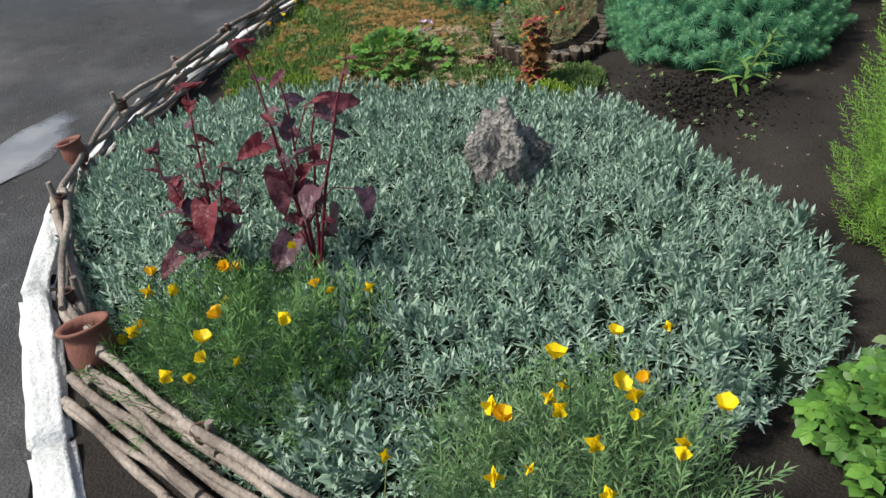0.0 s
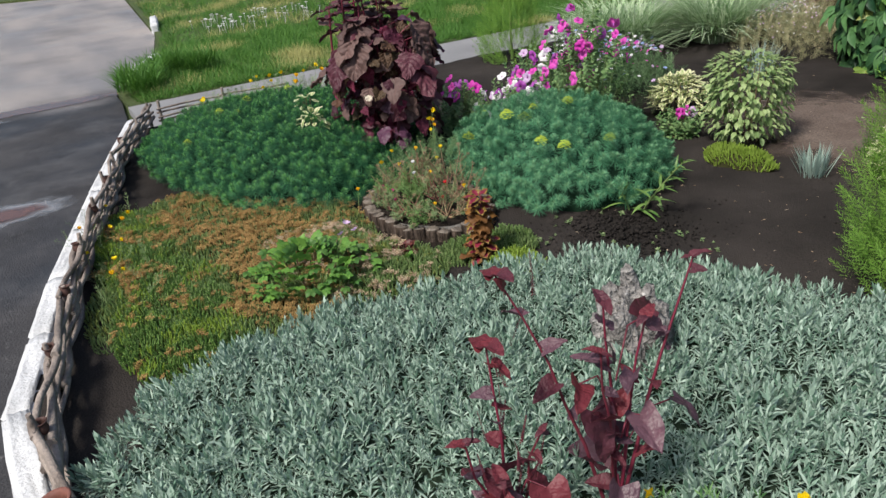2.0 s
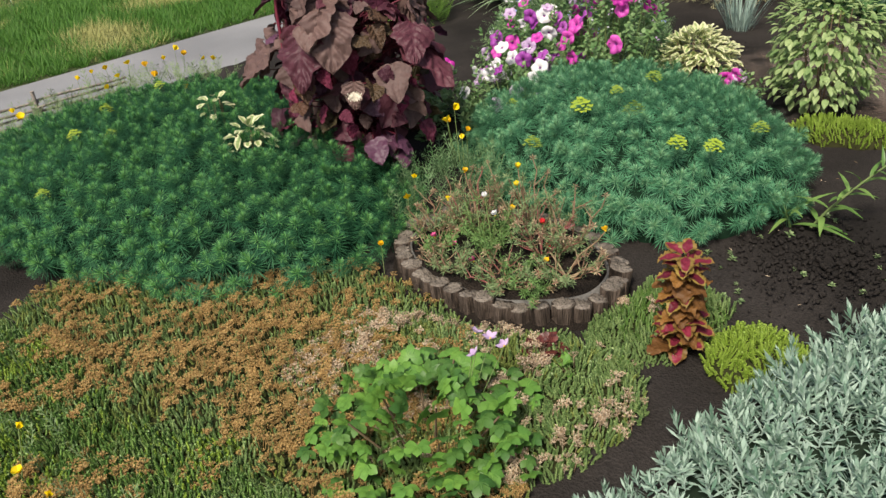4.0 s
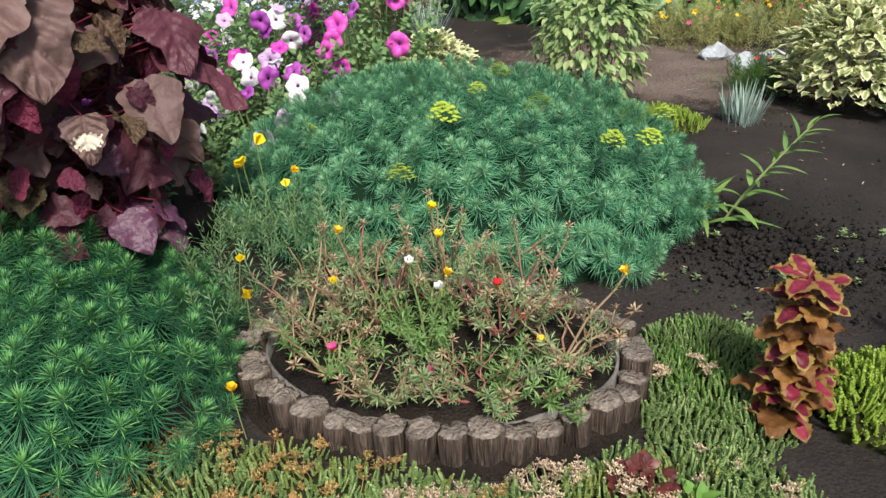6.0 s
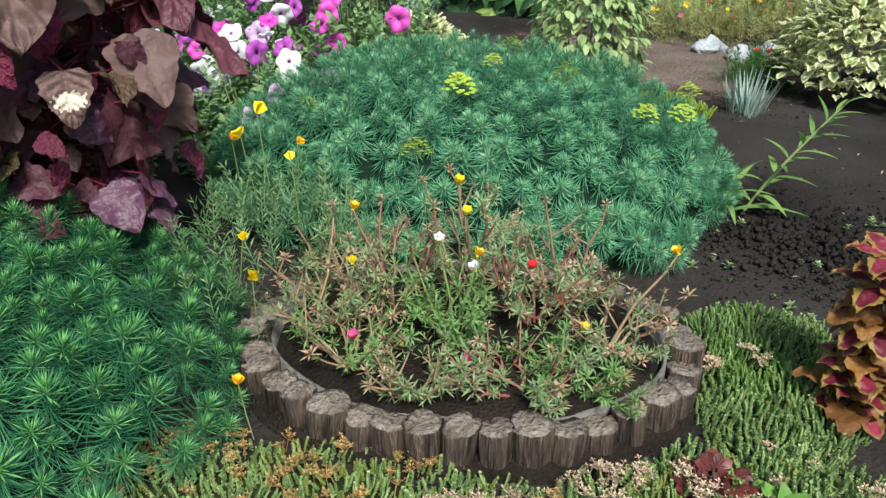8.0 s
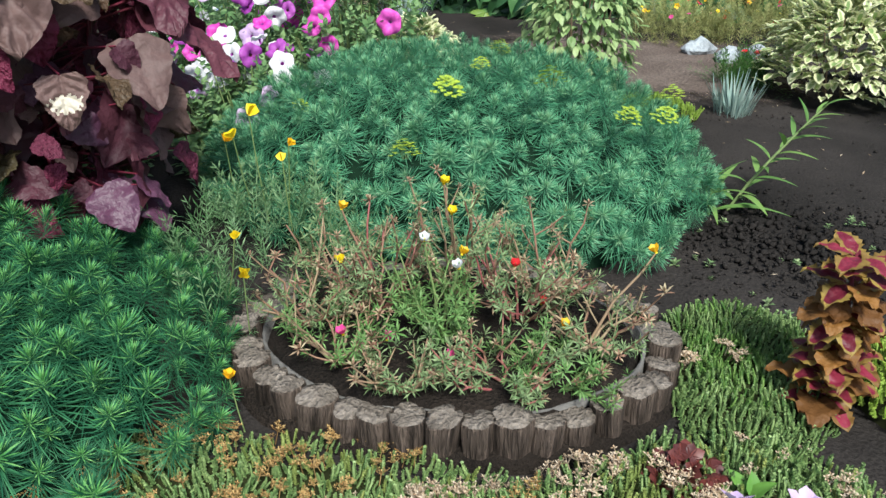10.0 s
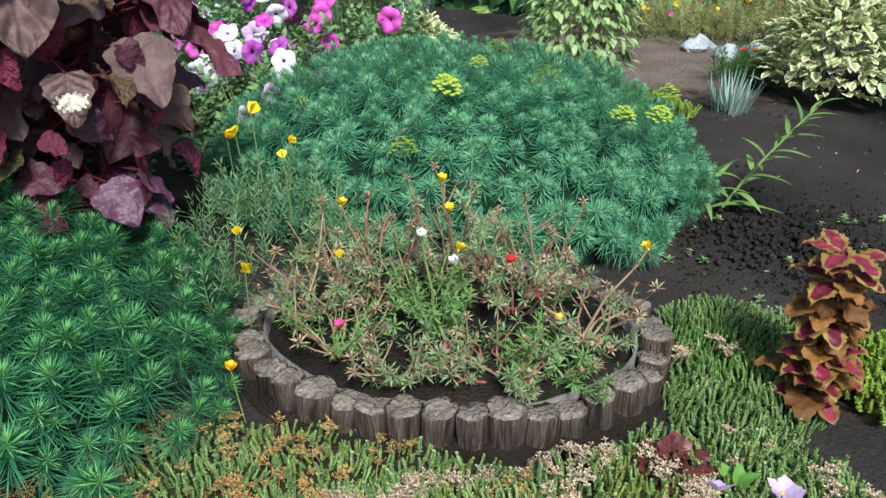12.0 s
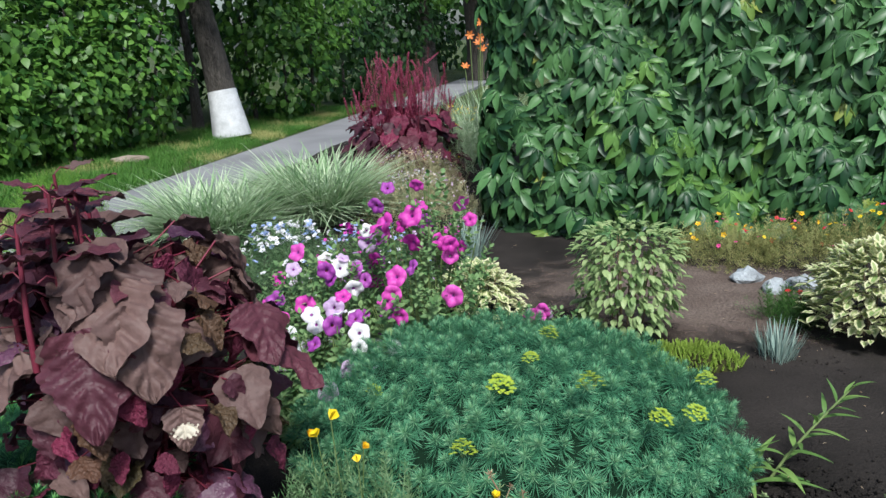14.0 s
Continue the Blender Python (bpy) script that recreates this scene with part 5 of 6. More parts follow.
def poppies(patch, count, fronds, flowers, label, seed, height=0.16, size=1.0, forced=(), leaf=None):
    r = np.random.default_rng(seed)
    plant = thing("poppy_clump", (0, 0, 0), label, "flower", "yellow poppy clumps")
    xy = patch.points(math.sqrt(math.pi * patch.r.mean() ** 2 / fronds), False)
    pos = np.column_stack([xy, patch.top(xy) - 0.02])
    a = r.uniform(0, 2 * math.pi, len(xy))
    e = r.uniform(0.2, 1.35, len(xy))
    d = np.column_stack([np.cos(a) * np.cos(e), np.sin(a) * np.cos(e), np.sin(e)])
    s = Soup().spread(FROND, pos, along(d), r.uniform(0.6, 1.2, len(xy)) * size)
    part("foliage", s.mesh("foliage", [leaf or FEATHER]), plant, "feathery grey-green leaves", "stuff")
    spots = list(forced)
    while len(spots) < len(forced) + flowers:
        p = patch.c + r.uniform(-1, 1, 2) * patch.r.max()
        if patch.rel(p[None])[0] < 0.95:
            spots.append((p[0], p[1], patch.top(p[None])[0] + height * r.uniform(0.5, 1.2)))
    for x, y, z in spots:
        g = patch.top(np.array([[x, y]]))[0] - 0.03
        dx, dy = r.normal(0, 0.03, 2)
        stalk = part("stalk", Soup().add(*tube([(x + dx, y + dy, g), (x + dx * 0.4, y + dy * 0.4, (g + z) / 2), (x, y, z)], 0.0016, 4)).mesh("stalk", [STEM_GREEN]), plant)
        part("flower", POPPY[int(r.integers(0, 3)) if r.uniform() < 0.45 else 0], stalk, "bright yellow cup-shaped flower", m=pose(x, y, z, r.uniform(-35, 35), r.uniform(-35, 35), r.uniform(0, 360)) @ Matrix.Scale(r.uniform(0.7, 1.15) * size, 4))


pop_1 = Patch((2.96, -0.66), [0.35, 0.46, 0.42, 0.34, 0.34, 0.44, 0.46, 0.35], 0.21, 3, 0.0, 0.04)
poppies(pop_1, 0, 800, 15, "clump of yellow poppies with feathery leaves beside the fence", 3, forced=[(2.88, -0.98, 0.38), (3.18, -0.71, 0.38), (3.11, -0.51, 0.38), (2.96, -0.30, 0.38), (2.74, -0.57, 0.38), (3.31, -0.77, 0.36)], leaf=POPPY_LEAF)
pop_2 = Patch((3.50, 0.28), [0.42, 0.38, 0.34, 0.34, 0.38, 0.40, 0.42, 0.42], 0.24, 3)
poppies(pop_2, 0, 720, 22, "clump of yellow poppies in silvery ground cover", 4, forced=[(3.41, 0.05, 0.38), (3.33, 0.35, 0.38), (3.24, 0.21, 0.38), (3.15, 0.36, 0.38), (3.13, 0.49, 0.38), (3.51, 0.47, 0.38), (3.40, 0.58, 0.38), (3.54, -0.16, 0.36)], leaf=WISP)
pop_3 = Patch((-0.62, 0.58), [0.26, 0.30, 0.34, 0.34, 0.30, 0.34, 0.38, 0.30], 0.20, 2.2)
poppies(pop_3, 0, 230, 0, "thin yellow poppies with wispy stems beside the log ring", 6, 0.2, 0.8, forced=[(-0.684, 0.66, 0.453), (-0.564, 0.60, 0.397), (-0.578, 0.58, 0.362), (-0.775, 0.70, 0.365), (-0.734, 0.66, 0.39), (-0.613, 0.30, 0.275), (-0.561, 0.20, 0.234), (-0.535, 0.0, 0.111)], leaf=WISP)
pop_4 = Patch((-3.45, 0.35), [0.36, 0.6, 0.9, 0.6, 0.36, 0.5, 0.9, 0.6], 0.16, 3)
poppies(pop_4, 0, 260, 16, "yellow poppies along the footpath edge", 8, 0.22)
pop_5 = Patch((-0.75, -1.45), [0.95, 0.3, 0.14, 0.3, 0.95, 0.3, 0.12, 0.3], 0.06, 3)
poppies(pop_5, 0, 60, 11, "scattered yellow poppies along the wattle fence", 9, 0.14, 0.7)


# ---- petunias and the mixed border behind the mound ----
def petunia_flower(rim, eye):
    """A wide five-lobed trumpet with a darker eye."""
    n = 20
    a = np.linspace(0, 2 * math.pi, n, endpoint=False)
    lobe = 0.95 + 0.14 * np.abs(np.cos(2.5 * a)) ** 0.5 + 0.02 * np.sin(10 * a + 1)
    rings = [(0.10, -0.028), (0.16, -0.008), (0.5, 0.000), (0.85, 0.001), (1.0, -0.004)]
    v = [np.column_stack([0.032 * q * (lobe if q > 0.4 else 1) * np.cos(a), 0.032 * q * (lobe if q > 0.4 else 1) * np.sin(a), z + q * (q > 0.4) * (0.005 * np.sin(5 * a + 1) + 0.002 * np.sin(3 * a))]) for q, z in rings]
    i = np.arange(4)[:, None] * n
    j = np.arange(n)[None]
    k = (j + 1) % n
    f = np.stack([i + j, i + k, i + n + k, i + n + j], axis=-1)
    s = Soup()
    s.v.append(np.concatenate(v))
    s.n = 5 * n
    for m, rows in ((1, f[:1]), (0, f[1:])):
        s.f.append(rows.reshape(-1, 4))
        s.m.append(np.full(len(rows) * n, m))
    return s.mesh("flower", [rim, eye])


PET = {"magenta": petunia_flower(MAGENTA, VIOLET), "white": petunia_flower(WHITE, VIOLET), "violet": petunia_flower(VIOLET, ORACH_RED), "lilac": petunia_flower(LILAC, VIOLET)}
PET_SHOOT = shoot(16, 0.05, 0.024, 0.16, 0, 55, 3, 77, 0.4, fold=0.1, curl=0.15)


def petunia(x, y, spread, height, flowers, seed, label, face=(0.1, -1.0, 0.6)):
    r = np.random.default_rng(seed)
    plant = thing("petunia", (x, y, 0), label, "flower", "petunias behind the spurge mound")
    n = int(120 * spread / 0.3)
    a, q = r.uniform(0, 2 * math.pi, n), spread * np.sqrt(r.uniform(0, 1, n))
    top = height * (1 - 0.45 * (q / spread) ** 2) * r.uniform(0.35, 1.0, n)
    s = Soup().spread(PET_SHOOT, np.column_stack([q * np.cos(a), q * np.sin(a), np.maximum(top - 0.14, 0)]), turned(np.column_stack([np.cos(a) * 0.35, np.sin(a) * 0.35, np.ones(n)]) + r.normal(0, 0.2, (n, 3))), r.uniform(0.7, 1.2, n))
    part("foliage", s.mesh("foliage", [PET_LEAF]), plant, "green sticky leaves", "stuff")
    st = Soup()
    for i in range(0, n, 2):
        st.add(*tube([(q[i] * 0.4 * math.cos(a[i]), q[i] * 0.4 * math.sin(a[i]), 0), (q[i] * math.cos(a[i]), q[i] * math.sin(a[i]), top[i])], 0.003, 4))
    part("stem", st.mesh("stem", [STEM_GREEN]), plant, kind="stuff")
    for kind, count in flowers:
        for i in range(count):
            b, w = r.uniform(0, 2 * math.pi), spread * math.sqrt(r.uniform(0.02, 1.0))
            p = np.array([w * math.cos(b), w * math.sin(b), height * (1.06 - 0.5 * (w / spread) ** 2) * r.uniform(0.72, 1.05)])
            d = np.array([face]) + np.array([[p[0] * 0.8, p[1] * 0.8, 0]]) + r.normal(0, 0.6, (1, 3))
            part("flower", PET[kind], plant, kind + " trumpet flower", m=to_matrix(p, turned(d)[0], r.uniform(0.95, 1.5)))


petunia(-0.98, 1.50, 0.30, 0.46, (("white", 19), ("lilac", 9), ("violet", 6)), 31, "white and pale lilac petunias with dark eyes")
petunia(-0.70, 1.95, 0.34, 0.96, (("magenta", 26), ("violet", 7), ("white", 2)), 32, "tall bright magenta petunias in full flower")
petunia(-1.15, 1.95, 0.34, 0.72, (("magenta", 14), ("violet", 12), ("lilac", 7), ("white", 4)), 33, "magenta and violet petunias in full flower")
petunia(-1.55, 1.30, 0.25, 0.42, (("magenta", 6), ("violet", 4)), 36, "violet petunias behind the purple orach")
petunia(-0.16, 2.40, 0.12, 0.20, (("magenta", 3), ("lilac", 1)), 34, "low pink petunias beside the leafy bush")


def small_blooms(patch, n, mats, label, seed, height=0.1, leaf=FEATHER, size=1.0, name="border_flower", group="", leaves=260):
    """A froth of thin stems and tiny flowers."""
    r = np.random.default_rng(seed)
    plant = thing(name, (0, 0, 0), label, "flower", group)
    xy = patch.points(math.sqrt(math.pi * patch.r.mean() ** 2 / leaves), False)
    pos = np.column_stack([xy, patch.top(xy) * r.uniform(0.5, 1.0, len(xy))])
    d = r.normal(0, 0.7, (len(xy), 3)) + (0, 0, 0.6)
    s = Soup().spread(FROND, pos - (0, 0, 0.06), along(unit(d)), r.uniform(0.5, 1.1, len(xy)))
    part("foliage", s.mesh("foliage", [leaf]), plant, kind="stuff")
    bloom = merged([moved(needle(0.011 * size, 0.009 * size), (0, 0, 0), along(np.array([[math.cos(i * 1.26), math.sin(i * 1.26), 0.3]]))[0]) for i in range(5)])
    xy = patch.c + r.normal(0, 0.45, (n, 2)) * patch.r.mean()
    xy = xy[patch.rel(xy) < 1]
    pos = np.column_stack([xy, patch.top(xy) + height * r.uniform(0.0, 1.0, len(xy))])
    for i, m in enumerate(mats):
        w = np.arange(len(xy)) % len(mats) == i
        s = Soup().spread(bloom, pos[w], turned(r.normal(0, 0.4, (w.sum(), 3)) + (0, -0.3, 1)), r.uniform(0.7, 1.4, w.sum()))
        part("bloom", s.mesh("bloom", [m]), plant, kind="stuff")
    return plant


def rpatch(x, y, r, h, power=2.4, squash=1.0):
    t = np.linspace(0, 2 * math.pi, 12, endpoint=False)
    return Patch((x, y), r * (1 + 0.08 * np.sin(3 * t + x)) * np.where(np.abs(np.sin(t)) > 0.5, squash, 1.0), h, power, 0.0, 0.015)


small_blooms(rpatch(-1.72, 2.80, 0.42, 0.46), 170, (WHITE, WHITE, SKYBLUE), "white and pale blue small border flowers", 41, 0.1, WISP, 1.7, leaves=900)
small_blooms(rpatch(-1.20, 2.80, 0.44, 0.46), 150, (WHITE, SKYBLUE, LILAC, MAGENTA), "mixed white, blue and pink small border flowers", 42, 0.1, WISP, 1.5, leaves=900)
small_blooms(rpatch(-1.42, 5.1, 0.55, 0.40), 420, (DRY_PALE, LILAC, WHITE), "froth of tan fading baby's breath", 43, 0.06, BREATH, 0.7, "baby_breath", leaves=900)
small_blooms(rpatch(-1.75, 6.2, 0.55, 0.42), 420, (DRY_PALE, DRY_PALE, LILAC), "froth of tan fading baby's breath", 44, 0.06, BREATH, 0.7, "baby_breath", leaves=900)
small_blooms(rpatch(-1.5, 7.4, 0.5, 0.75), 200, (DRY_PALE, YELLOW), "tall tan-green border plant against the creeper", 49, 0.1, PALE_GRASS, 0.8, "border_plant", leaves=900)
for i, (x, y, rr) in enumerate([(0.95, 4.05, 0.34), (1.45, 4.15, 0.36), (1.95, 4.55, 0.40), (2.35, 4.9, 0.40)]):
    small_blooms(rpatch(x, y, rr, 0.22), 26, (RED, YELLOW, ORANGE, PINK), "straggly portulaca border with red, yellow and pink flowers", 51 + i, 0.10, STRAW, 1.5, "portulaca_border", "portulacas along the creeper wall", 420)
small_blooms(rpatch(1.12, 2.85, 0.13, 0.16), 4, (RED,), "small green border plant with a red flower beside white stones", 58, 0.05, GREEN_LEAF, 2.0, leaves=160)


# ---- leafy bushes ----
def leafy(x, y, r0, height, n, length, width, mats, label, category, seed, name, droop=0.2, rim=0, bare=0.1, group="", tall=False, lobes=0):
    """A bush of separate leaves on a few upright stems."""
    r = np.random.default_rng(seed)
    plant = thing(name, (x, y, 0), label, category, group)
    for i in range(9):
        a, q = i * 2.4, r0 * 0.65 * math.sqrt((i + 0.5) / 9)
        part("stem", Soup().add(*tube([(q * 0.4 * math.cos(a), q * 0.4 * math.sin(a), -0.02), (q * math.cos(a), q * math.sin(a), height * 0.9)], np.array([0.005, 0.003]), 5)).mesh("stem", [STEM_BROWN]), plant)
    leaves = [two_tone(length, width, 5, 4, 1, "leaf", mats, fold=0.12, curl=0.2 + 0.1 * k, peak=0.42, wave=0.015, seed=k) if rim else Soup().add(*blade(length, width, 5, 0.12, 0.2 + 0.1 * k, 0.42, 4, 0.012, k)).mesh("leaf", mats[:1]) for k in range(3)]
    if lobes:
        fan = [np.array([[math.cos(b), math.sin(b), 0.1]]) for b in np.linspace(-1.9, 1.9, lobes)]
        leaves = [Soup().add(*merged([moved(blade(length * (0.62 + 0.1 * ((n + k) % 2)), width * 0.5, 4, 0.1, 0.2 + 0.15 * k, 0.68, 2, 0.02, n), (length * 0.25, 0, 0), along(d)[0]) for n, d in enumerate(fan)])).mesh("leaf", [mats[k % len(mats)]]) for k in range(3)]
    soups = [(me, []) for me in leaves]
    for i in range(n):
        k = r.uniform() ** 0.8
        a = i * 2.39996
        z = height * (bare + (1 - bare) * k)
        bulge = (max(0.1, 1 - abs(2 * k - 1.0) ** 7) ** 0.35) if tall else math.sqrt(max(0.05, 1 - k ** 2.2))
        q = r0 * bulge * r.uniform(0.55, 0.95)
        e = radians(r.uniform(-35, 25) - droop * 60 + 45 * max(0, k - 0.7) / 0.3)
        d = np.array([[math.cos(a) * math.cos(e), math.sin(a) * math.cos(e), math.sin(e)]])
        m = to_matrix((q * math.cos(a), q * math.sin(a), z), along(d + r.normal(0, 0.25, (1, 3)))[0], r.uniform(0.7, 1.2))
        if i < 290:
            part("leaf", leaves[i % 3], plant, m=m)
        else:
            soups[i % 3][1].append(m)
    if n > 290:
        s = Soup()
        for me, ms in soups:
            tv = np.array([v.co[:] for v in me.vertices])
            tf = np.array([p.vertices[:] for p in me.polygons])
            mi = np.array([p.material_index for p in me.polygons])
            for m in ms:
                v = tv @ np.array(m.to_3x3()).T + np.array(m.translation)
                s.v.append(v)
                for kk in np.unique(mi):
                    s.f.append(tf[mi == kk] + s.n)
                    s.m.append(np.full((mi == kk).sum(), kk))
                s.n += len(v)
        part("foliage", s.mesh("foliage", mats[:2] if rim else mats[:1]), plant, kind="stuff")
    return plant


leafy(0.26, 2.58, 0.29, 0.60, 1100, 0.052, 0.030, [BUSH_LEAF], "dense upright bush with small pale green leaves", "bush", 71, "leafy_bush", 0.3, 0, 0.1, tall=True)
leafy(-0.56, 2.78, 0.26, 0.29, 520, 0.060, 0.034, [MID_LEAF, CREAM_LEAF], "low clump of cream-edged variegated leaves", "plant", 72, "variegated_plant", -0.35, 1, 0.15)
leafy(1.55, 2.75, 0.42, 0.46, 1500, 0.066, 0.038, [MID_LEAF, CREAM_LEAF], "broad clump of cream-edged variegated leaves", "plant", 73, "variegated_plant", -0.45, 1, 0.12)
leafy(-1.48, 0.09, 0.11, 0.43, 30, 0.058, 0.034, [MID_LEAF, CREAM_LEAF], "small white-edged variegated plant among spurge", "plant", 74, "variegated_plant", 0.0, 1, 0.7)
leafy(-1.97, 0.21, 0.09, 0.46, 14, 0.058, 0.034, [MID_LEAF, CREAM_LEAF], "few white-edged variegated leaves among spurge", "plant", 80, "variegated_plant", 0.0, 1, 0.75)
leafy(0.33, -0.65, 0.36, 0.21, 190, 0.054, 0.052, [LIME_LEAF, LIME_LEAF, GREEN_LEAF], "fresh green columbine clump with lobed leaves", "plant", 75, "columbine", -0.4, 0, 0.2, lobes=5)
leafy(3.20, 1.14, 0.28, 0.20, 230, 0.065, 0.065, [GREEN_LEAF, LIME_LEAF], "lobed green columbine at the carpet's edge", "plant", 76, "columbine", -0.3, 0, 0.2, lobes=5)
leafy(2.88, 1.33, 0.18, 0.28, 60, 0.06, 0.05, [FEATHER], "low yellow-green leafy plant", "plant", 77, "leafy_plant", -0.2, 0, 0.2)
col = thing("columbine_bloom", (0.34, -0.46, -0.02), "pale pinkish-lilac columbine flowers on thin stalks", "flower")
bell = petal_cup(5, 0.027, 0.017, 25, [LILAC, YELLOW], 0.004)
for dx, dy, dz in ((0, 0.04, 0.31), (0.075, 0.02, 0.335), (0.03, 0.0, 0.27), (0.10, 0.05, 0.30)):
    part("stalk", Soup().add(*tube([(0.05, -0.12, 0.03), (dx, dy, dz)], 0.0014, 4)).mesh("stalk", [STEM_GREEN]), col)
    part("flower", bell, col, m=pose(dx, dy, dz, rng.uniform(-40, 40), rng.uniform(-40, 40)))


leafy(0.36, -0.11, 0.06, 0.075, 34, 0.036, 0.038, [MAROON], "small maroon coral-bells rosette in the sedum", "plant", 78, "coral_bells", -0.5, 0, 0.3, lobes=5)
leafy(0.46, -0.15, 0.04, 0.05, 7, 0.050, 0.030, [LIME_LEAF], "young bright green broad-leaved seedling in the sedum", "plant", 79, "seedling", -0.5, 0, 0.2)


# ---- young lily ----
def lily(x, y, tip, n, label, seed, length=0.12):
    r = np.random.default_rng(seed)
    plant = thing("lily", (x, y, 0), label, "plant")
    u = np.linspace(0, 1, 6)
    pts = np.column_stack([tip[0] * u, tip[1] * u, tip[2] * u ** 0.85])
    part("stem", Soup().add(*tube(pts, np.linspace(0.006, 0.003, 6), 6)).mesh("stem", [STEM_GREEN]), plant)
    leaf = Soup().add(*blade(length, 0.022, 8, 0.16, 0.5, 0.35, 2)).mesh("leaf", [LILY_LEAF])
    ax = unit(np.array([tip], float))[0]
    for i in range(n):
        k = (i + 0.5) / n
        o = np.array([np.interp(k, u, pts[:, c]) for c in range(3)])
        a = i * 2.4
        side = np.array([math.cos(a), math.sin(a), 0.2])
        d = unit(np.array([side * (1.1 - 0.6 * k) + ax * (0.3 + 0.8 * k)]))
        part("leaf", leaf, plant, m=to_matrix(o, along(d)[0], (1.15 - 0.55 * k) * r.uniform(0.85, 1.15)))


lily(0.72, 1.24, (0.26, 0.05, 0.36), 22, "leaning young lily with narrow green leaves", 81, 0.125)
lily(0.65, 1.20, (-0.03, -0.03, 0.11), 10, "small narrow-leaved green seedling", 82, 0.18)


# ---- grasses ----
def grass(x, y, r0, height, n, width, mat, label, seed, arch=0.5, group="", name="ornamental_grass", stiff=False):
    r = np.random.default_rng(seed)
    plant = thing(name, (x, y, 0), label, "grass", group)
    s = Soup()
    for k in range(4):
        t = blade(height * 1.15, width, 6, 0.2, arch * (0.4 + 0.3 * k), 0.35, 2, 0, k, 0.5)
        m = n // 4
        a, q = r.uniform(0, 2 * math.pi, m), r0 * (0.4 if stiff else 0.62) * np.sqrt(r.uniform(0, 1, m))
        e = r.uniform(0.95, 1.5, m) if not stiff else r.uniform(1.05, 1.5, m)
        a2 = a + r.normal(0, 0.4 if stiff else 1.5, m)
        d = np.column_stack([np.cos(a2) * np.cos(e), np.sin(a2) * np.cos(e), np.sin(e)])
        s.spread(t, np.column_stack([q * np.cos(a), q * np.sin(a), np.full(m, -0.01)]), along(d), r.uniform(0.6, 1.1, m))
    part("foliage", s.mesh("foliage", [mat]), plant, kind="stuff")


grass(0.97, 2.36, 0.20, 0.17, 110, 0.008, BLUE_GRASS, "stiff blue-grey grass tuft on bare soil", 91, 0.05, name="grass_tuft", stiff=True)
grass(-0.80, 3.95, 0.22, 0.30, 120, 0.008, BLUE_GRASS, "blue-grey grass tuft beside the creeper", 92, 0.1, name="grass_tuft", stiff=True)
grass(-2.98, 4.32, 0.50, 0.52, 2000, 0.015, PALE_GRASS, "arching clump of white-striped ornamental grass", 93, 0.95, "striped grasses")
grass(-2.36, 5.12, 0.46, 0.60, 2000, 0.015, PALE_GRASS, "arching clump of white-striped ornamental grass", 94, 0.95, "striped grasses")
grass(-1.35, 8.6, 0.5, 0.9, 500, 0.014, PALE_GRASS, "tall pale grass behind the border", 95, 0.5, "striped grasses")


# ---- feathery burning bush ----
def kochia(x, y, r0, h):
    plant = thing("summer_cypress", (x, y, 0), "tall bright green feathery column-shaped bush", "bush")
    r = np.random.default_rng(14)
    n = int(1300 * h)
    k = r.uniform(0, 1, n)
    a = r.uniform(0, 2 * math.pi, n)
    q = r0 * np.sin(math.pi * np.clip(0.36 + 0.60 * k, 0, 1)) ** 0.8 * r.uniform(0.55, 1.0, n)
    pos = np.column_stack([q * np.cos(a), q * np.sin(a), h * k])
    up = np.column_stack([np.cos(a) * 0.6, np.sin(a) * 0.6, np.full(n, 0.9)]) + r.normal(0, 0.15, (n, 3))
    part("foliage", Soup().spread(shoot(34, 0.035, 0.0035, 0.13, 10, 55, 0, 15, 0.4), pos - (0, 0, 0.03), turned(up), r.uniform(0.7, 1.2, n)).mesh("foliage", [KOCHIA]), plant, kind="stuff")
    st = Soup().add(*tube([(0, 0, -0.03), (0, 0, h * 0.85)], np.array([0.02, 0.006]), 6))
    part("stem", st.mesh("stem", [STEM_GREEN]), plant)


kochia(2.13, 1.62, 0.33, 1.20)
kochia(-3.50, 3.15, 0.36, 0.72)


# ---- seedlings and clods on the bare soil ----
weeds = thing("seedling_patch", (0, 0, 0), "scattered small green seedlings on bare soil", "seedling", kind="stuff")
r = np.random.default_rng(17)
spots = np.array([(0.62, 1.1), (0.75, 1.35), (1.05, 1.15), (1.15, 0.95), (0.85, 0.85), (0.55, 0.85), (0.7, 0.6), (1.3, 1.2), (0.95, 3.9), (0.6, 3.4)])
xy = (spots[:, None] + r.normal(0, 0.05, (10, 4, 2))).reshape(-1, 2)
s = Soup().spread(shoot(9, 0.022, 0.012, 0.012, 10, 50, 2, 18, 0.3), np.column_stack([xy, clods(xy[:, :1], xy[:, 1:])[:, 0] * 0 + 0.005]), turned(r.normal(0, 0.2, (len(xy), 3)) + (0, 0, 1)), r.uniform(0.5, 1.4, len(xy)))
part("foliage", s.mesh("foliage", [FEATHER]), weeds, kind="stuff")
crumbs = Soup()
n = 5200
xy = np.column_stack([r.uniform(-0.7, 2.2, n), r.uniform(0.2, 4.6, n)])
xy = xy[(patchy(xy, 2.2, 5.0) + 0.5 * patchy(xy, 6.0, 2.0) > 0.22) | (r.uniform(0, 1, n) < 0.9 * np.exp(-((xy[:, 0] - 0.85) / 0.35) ** 2 - ((xy[:, 1] - 1.0) / 0.3) ** 2))]
